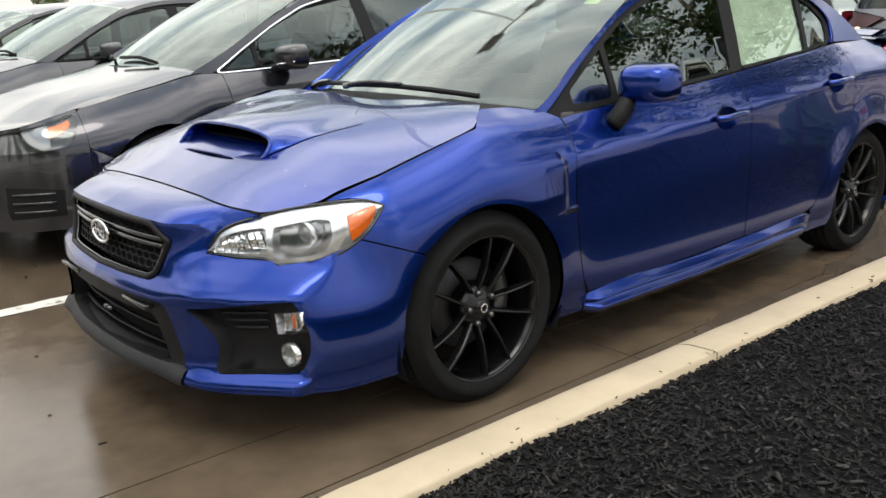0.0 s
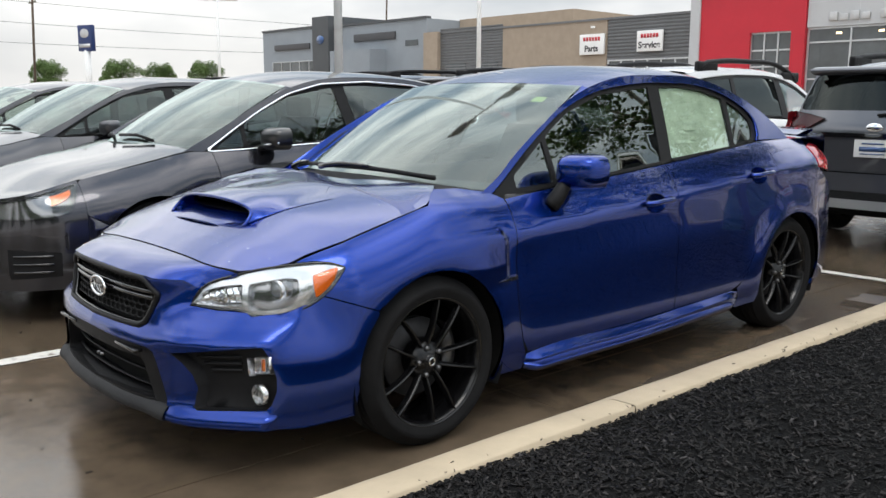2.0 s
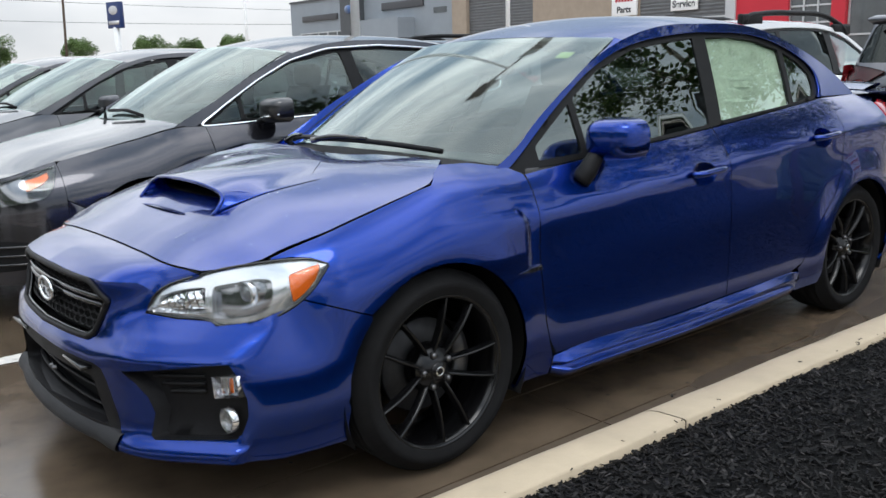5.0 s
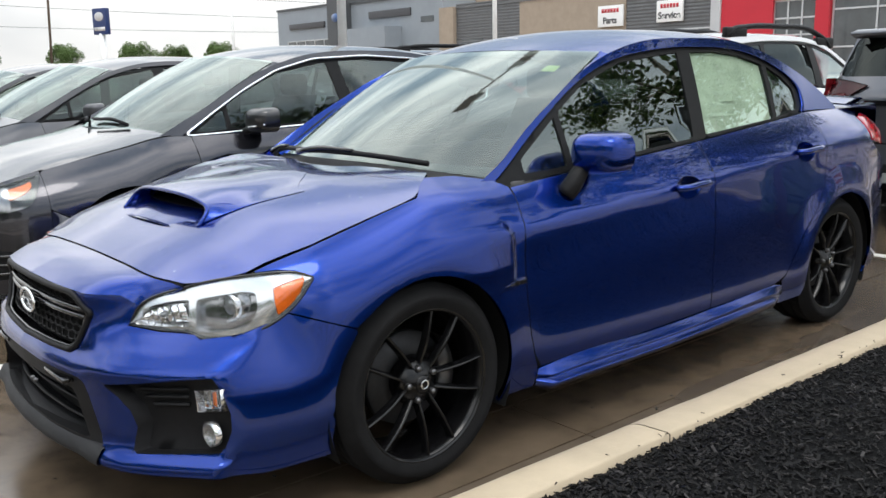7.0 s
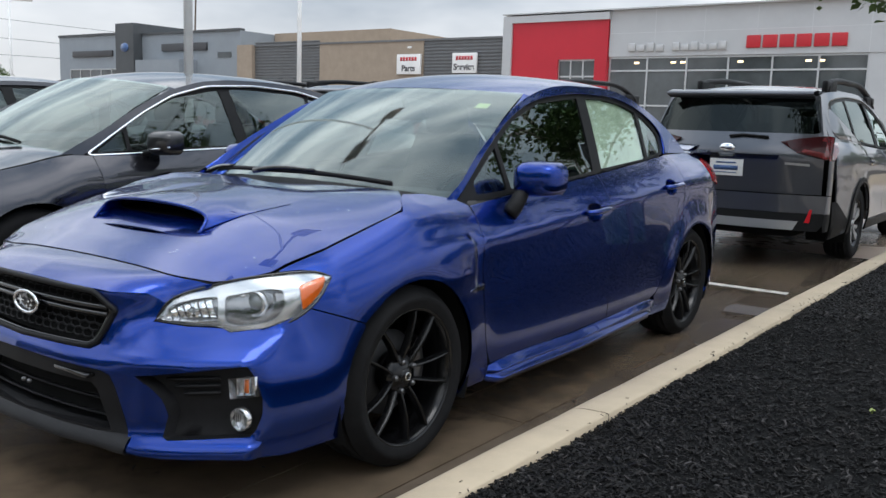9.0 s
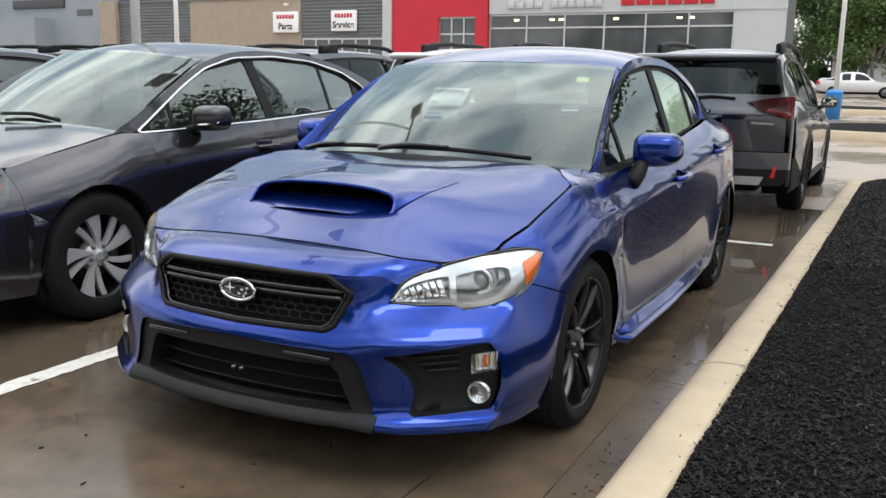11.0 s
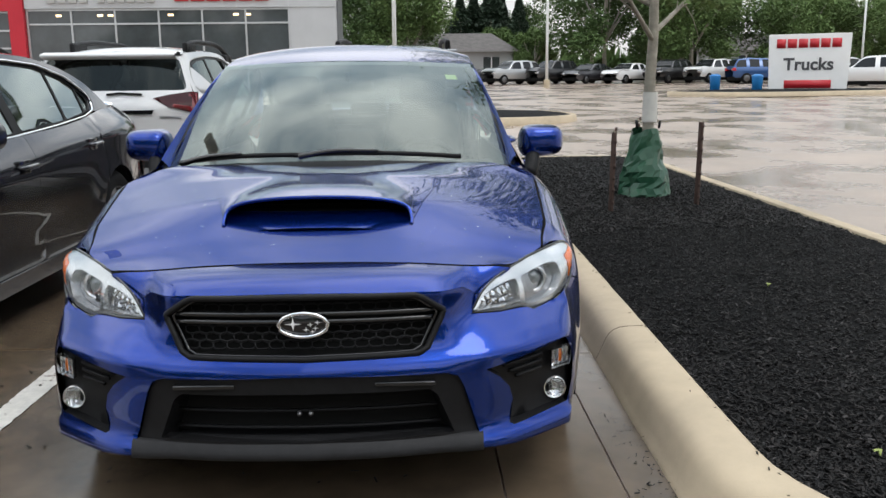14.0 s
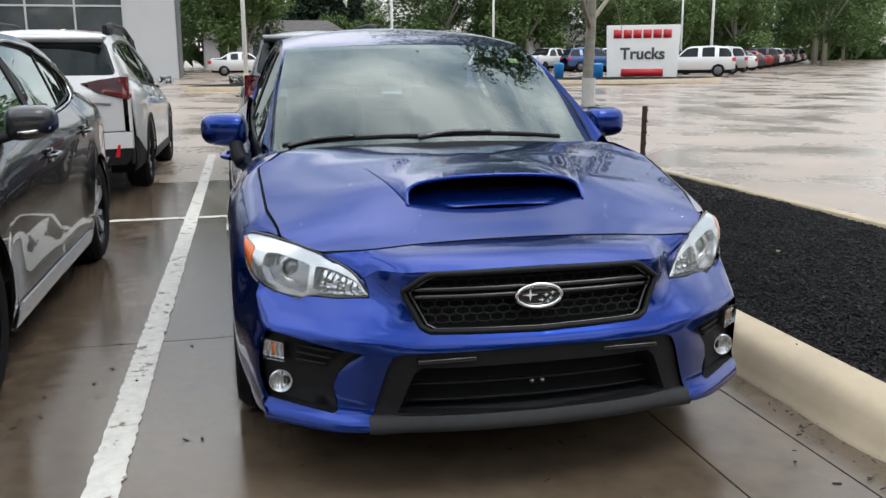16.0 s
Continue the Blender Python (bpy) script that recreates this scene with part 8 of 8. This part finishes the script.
def far_island(cx, cy, lx, ly, a):
    k = tagged(new("kerb"), "pale kerb and dark mulch of a far planted island", "kerb", kind="structure")
    k.matrix_world = pose(cx, cy, gz(cx), 0, 0, a)
    R = min(lx, ly) * 0.45
    def loop(o, z):
        out = []
        for sx, sy, a0 in ((1, 1, 0), (-1, 1, 90), (-1, -1, 180), (1, -1, 270)):
            for j in range(7):
                b = radians(a0 + 15 * j)
                out.append(Vector((sx * (lx / 2 - R) + (R + o) * math.cos(b), sy * (ly / 2 - R) + (R + o) * math.sin(b), z)))
        return out + out[:1]
    part("kerb_ring", grid([loop(0.15, -0.05), loop(0.13, 0.14), loop(0, 0.15), loop(-0.02, 0.1)], flip=True), M_KERB, k)
    def ring(f, z):
        return [Vector((p.x * f, p.y * f, z)) for p in loop(-0.01, 0.13)]
    part("mulch_fill", grid([ring(1, 0.13), ring(0.85, 0.17), ring(0.6, 0.20), ring(0.02, 0.21)], flip=True), M_MULCH, k)


far_island(37.4, -17.3, 7.0, 10.6, 24)
far_island(20.5, -1.9, 5.5, 5.0, 0)
far_island(33.0, 0.0, 4.0, 6.0, 0)


def bin_(x, y):
    p = empty("waste_bin", pose(x, y, gz(x)) @ Matrix.Scale(0.82, 4), "bright blue plastic waste bin", "bin", "blue bins")
    part("body", lathe([(0.0, 1.0), (0.30, 1.0), (0.30, 0.95), (0.26, 0.0), (0.0, 0.0)], 18, m=Matrix.Rotation(radians(90), 4, "X")), M_BIN, p)
    part("lid", lathe([(0.0, 1.12), (0.2, 1.1), (0.32, 1.02), (0.32, 0.98)], 18, m=Matrix.Rotation(radians(90), 4, "X")), M_BIN, p)


bin_(27.0, 0.06)
bin_(37.5, -14.2)
bin_(36.0, -15.6)


# ---- trees ----
M_BARK = mat("grey_brown_bark", (0.33, 0.305, 0.255), 0.85, vary=0.25, scale=12, bump=0.5, bscale=60)
M_LEAF = mat("fresh_green_leaf", (0.125, 0.190, 0.066), 0.6, vary=0.35, scale=1.2, spec=0.15)
M_LEAF2 = mat("deep_green_leaf", (0.100, 0.158, 0.060), 0.7, vary=0.4, scale=0.5, spec=0.1)
M_CONIFER = mat("dark_conifer", (0.035, 0.058, 0.036), 0.7, vary=0.4, scale=0.6, spec=0.3)
M_WRAP = mat("white_trunk_wrap", (0.68, 0.67, 0.63), 0.8, vary=0.08, scale=10, bump=0.3, bscale=40)
M_BAG = mat("dark_green_bag", (0.018, 0.085, 0.045), 0.42, vary=0.15, scale=6, bump=0.25, bscale=14)
M_STAKE = mat("rusty_brown_stake", (0.055, 0.03, 0.022), 0.8, vary=0.3, scale=20)


def leaf_mesh(name, centres, size, rnd, material, parent, fold=0.25):
    verts, faces = [], []
    for c in centres:
        e = Euler((rnd.uniform(-0.9, 0.9), rnd.uniform(-0.9, 0.9), rnd.uniform(0, 6.28))).to_matrix()
        s = size * rnd.uniform(0.6, 1.35)
        b = len(verts)
        for p in ((-0.5, 0, 0), (-0.1, 0.30, fold * 0.3), (0.5, 0, 0), (-0.1, -0.30, fold * 0.3)):
            v = e @ (Vector(p) * s)
            verts.append((c[0] + v.x, c[1] + v.y, c[2] + v.z))
        faces += [(b, b + 1, b + 2), (b, b + 2, b + 3)]
    return raw(name, verts, faces, material, parent)


def yard_tree():
    rnd = random.Random(11)
    t = empty("tree", pose(4.95, -2.5, 0.16), "young deciduous tree with grey trunk and white wrap", "tree")
    trunk = path3([(0, 0, 0), (0.01, 0.01, 0.9), (0.0, -0.01, 1.55), (0.03, 0.02, 2.4), (0.0, 0.03, 3.2), (0.03, 0.0, 4.0)], 24)
    tr = part("trunk", tube(trunk, 0.062, 14, taper=0.02), M_BARK, t)
    part("trunk_wrap", lathe([(0.066 + 0.004 * (k % 2), 0.70 + 0.012 * k) for k in range(24)], 18, m=Matrix.Rotation(radians(90), 4, "X")), M_WRAP, tr, "white spiral trunk wrap")
    cent = []
    limbs = [(1.45, 150, 1.5, 0.75), (1.5, -40, 1.5, 0.9), (1.75, 60, 1.4, 1.0), (1.9, 235, 1.6, 0.9), (2.2, 110, 1.5, 1.0), (2.4, -10, 1.6, 1.1), (2.7, 180, 1.4, 1.1), (2.9, 290, 1.4, 1.2), (3.1, 30, 1.2, 0.9), (3.3, 140, 1.1, 0.7)]
    for z, a, l, up in limbs:
        d = Vector((math.cos(radians(a)), math.sin(radians(a)), 0))
        p = path3([Vector((0, 0, z)), Vector((0, 0, z + up * 0.35)) + d * l * 0.45, Vector((0, 0, z + up * 0.85)) + d * l], 9)
        part("limb", tube(p, 0.026, 8, taper=0.008), M_BARK, t)
        for k in range(7):
            s = p[rnd.randint(3, 9)]
            dd = (d + Vector((rnd.uniform(-1, 1), rnd.uniform(-1, 1), rnd.uniform(-0.2, 0.8)))).normalized()
            L = rnd.uniform(0.45, 1.15)
            tw = [s, s + dd * L * 0.5 + Vector((0, 0, 0.05)), s + dd * L]
            part("twig", tube(tw, 0.008, 5, taper=0.003), M_BARK, t)
            for q in range(rnd.randint(170, 330)):
                f = rnd.random() ** 0.6
                cent.append(s + dd * L * f + Vector((rnd.gauss(0, 0.13), rnd.gauss(0, 0.13), rnd.gauss(0.02, 0.11))))
    cent = [c for c in cent if 1.8 < c.z < 4.0 + 0.25 * math.sin(5 * c.x) * math.sin(4 * c.y)]
    leaf_mesh("leaves", cent, 0.072, rnd, M_LEAF, t)["kind"] = "stuff"
    # watering bag
    bm = bmesh.new()
    rows = []
    for i in range(13):
        k = i / 12
        r0 = 0.225 - 0.105 * k ** 1.4
        row = []
        for j in range(23):
            a = 2 * math.pi * (j % 22) / 22 + (0.12 if i % 2 else 0.0)
            d = Vector((math.cos(a), math.sin(a), 0))
            fold = abs(noise.noise(d * 1.5 + Vector((0, 0, 2.6 * k + 3)))) + 0.5 * abs(noise.noise(d * 3.6 + Vector((4, 0, 3.5 * k))))
            r = r0 * (1.16 - 0.46 * fold + 0.05 * noise.noise(d * 6 + Vector((0, 9, 8 * k))) + 0.10 * math.cos(2 * a + 0.7)) * (1 if i else 1.05)
            row.append(Vector((5.0 + r * 1.3 * math.cos(a) + 0.03 * (k - 0.5), -2.48 + r * math.sin(a) * 1.1, 0.155 + 0.62 * k + 0.035 * k * math.sin(2 * a + 1) + 0.012 * noise.noise(d * 5))))
        rows.append(row)
    grid(rows, bm)
    bag = tagged(part("watering_bag", bm, M_BAG, smooth=False), "crumpled dark green watering bag round the trunk", "watering bag")
    for a in (0.5, 2.2, 4.4):
        part("strap", tube([(5.0 + 0.12 * math.cos(a), -2.48 + 0.12 * math.sin(a), 0.80), (5.0 + 0.13 * math.cos(a), -2.48 + 0.13 * math.sin(a), 0.87)], 0.012, 6), M_TRIM, bag)


yard_tree()
for x, y, h in ((3.9, -1.92, 0.69), (4.19, -2.73, 0.75), (5.8, -2.6, 0.66)):
    s = empty("stake", pose(x, y, 0.14, 2, 1, 20), "thin rusty steel stake with notches", "stake", "tree stakes")
    part("post", box(-0.022, 0.022, -0.012, 0.012, -0.1, h, 0.003), M_STAKE, s)
    for k in range(7):
        part("notch", box(-0.03, -0.02, -0.01, 0.01, 0.1 + 0.1 * k, 0.13 + 0.1 * k), M_STAKE, s)


def wood_tree(seed, h, r, material, conifer=False):
    rnd = random.Random(seed)
    t = empty("tree", None, "dark conifer behind the yard" if conifer else "full green deciduous tree, behind the yard and in the unseen row added for shade", "tree", "background trees")
    part("trunk", tube([(0, 0, -0.5), (0.1, 0, h * 0.3), (0, 0.1, h * 0.8)], 0.22, 8, taper=0.06), M_BARK, t)
    cent = []
    if conifer:
        for k in range(6500):
            z = h * (0.12 + 0.88 * rnd.random() ** 1.4)
            q = r * (1 - z / h) * (0.9 + 0.1 * math.sin(z * 6.0)) + 0.06
            a = rnd.uniform(0, 6.28)
            d = q * rnd.random() ** 0.4
            cent.append((d * math.cos(a), d * math.sin(a), z - 0.3 * d))
    else:
        for k in range(6):
            a = 6.28 * k / 6 + rnd.uniform(-0.4, 0.4)
            part("limb", tube([(0, 0, h * 0.28), (r * 0.35 * math.cos(a), r * 0.35 * math.sin(a), h * 0.5), (r * 0.7 * math.cos(a), r * 0.7 * math.sin(a), h * rnd.uniform(0.6, 0.8))], 0.10, 6, taper=0.03), M_BARK, t)
        lumps = []
        for k in range(34):
            a, u = rnd.uniform(0, 6.28), rnd.random()
            z = h * (0.22 + 0.70 * u)
            q = r * math.sqrt(max(0.05, 1 - ((z / h - 0.52) / 0.5) ** 2)) * rnd.uniform(0.35, 0.95)
            lumps.append((Vector((q * math.cos(a), q * math.sin(a), z)), r * rnd.uniform(0.22, 0.4)))
        for c, q in lumps:
            for j in range(430):
                d = Vector((rnd.gauss(0, 1), rnd.gauss(0, 1), rnd.gauss(0, 0.8))).normalized() * q * rnd.random() ** 0.35
                cent.append(c + d)
    leaf_mesh("crown", cent, 0.28 if not conifer else 0.34, rnd, material, t)["kind"] = "stuff"
    return t


woods = [wood_tree(21, 11, 4.2, M_LEAF2), wood_tree(22, 9, 4.0, M_LEAF), wood_tree(23, 12.5, 4.8, M_LEAF2), wood_tree(24, 7, 3.2, M_LEAF), wood_tree(25, 8.2, 2.9, M_CONIFER, True)]
rnd = random.Random(77)
# the last 15, near x = -29, are unseen, added to block low sky light
plan = [(2, 68, 1.5, 1), (0, 74, 8, 1), (1, 66, 0.2, 0.9), (3, 97, 1.5, 0.8), (3, 99, -9.5, 0.75), (3, 84, -12, 0.66), (2, 78, -16.5, 1), (0, 70, -16, 1), (4, 102, -5.6, 1.15), (4, 105, -7.4, 1.3), (4, 103, -9.4, 1.45), (4, 101, -12.4, 1.2), (4, 106, -10.8, 1.35), (0, 104, -3.4, 0.62), (2, 108, -8.2, 0.72), (0, 106, -13.6, 0.75), (0, 72, -23, 1), (2, 76, -27, 1), (1, 66, -22, 1), (0, 72, -33, 0.8), (1, 66, -30, 0.85), (2, 78, -38, 0.78), (1, 68, -36, 0.85), (0, 76, -45, 0.82), (1, 70, -43, 0.88), (2, 82, -52, 0.95), (0, 78, -58, 1.05), (1, 88, -64, 1.25), (0, 96, -70, 1.1), (2, 105, -78, 1.1), (0, 112, -86, 1.2), (1, 120, -92, 1.3), (2, 98, -56, 0.72), (0, 92, -46, 0.7), (2, 100, -34, 0.95), (2, 100, 10, 1), (0, 96, -28, 1), (2, 90, 3, 0.9), (0, 130, -100, 1.2), (2, 140, -112, 1), (0, 118, -70, 0.8), (2, 125, -84, 0.85), (3, 40, 128, 0.9), (3, 60, 120, 0.88), (3, 55, 126, 0.8), (3, 47, 120, 0.88), (1, 62, 100, 0.8), (3, 20, 120, 0.88), (1, 30, 140, 0.85), (3, 90, 128, 0.9)] + [((0, 2, 1)[k % 3], -29 + 3 * math.sin(2.1 * k), -48 + 6.5 * k, 1.1) for k in range(15)]
for k, (i, x, y, big) in enumerate(plan):
    m = pose(x, y, gz(min(x, 100)), 0, 0, rnd.uniform(0, 360)) @ Matrix.Scale(big * rnd.uniform(0.93, 1.07), 4)
    if i in [p[0] for p in plan[:k]]:
        c = copy_thing(woods[i], m)
        c.scale = m.to_scale()
    else:
        woods[i].matrix_world = m
tagged(raw("far_hedge", *(lambda r: ([(x + r.uniform(-1.5, 1.5), y + r.uniform(-1.0, 1.0), gz(min(x, 100)) + abs(r.gauss(0, 1.2)) + d) for x, y in [(86 + 0.10 * k, 16 - 0.30 * k) for k in range(420)] for q in range(6) for d in (0, 0.5, 0.9)], [(3 * i, 3 * i + 1, 3 * i + 2) for i in range(2520)]))(random.Random(5)), M_LEAF2), "low dark green hedge and undergrowth behind the yard", "hedge", kind="stuff")
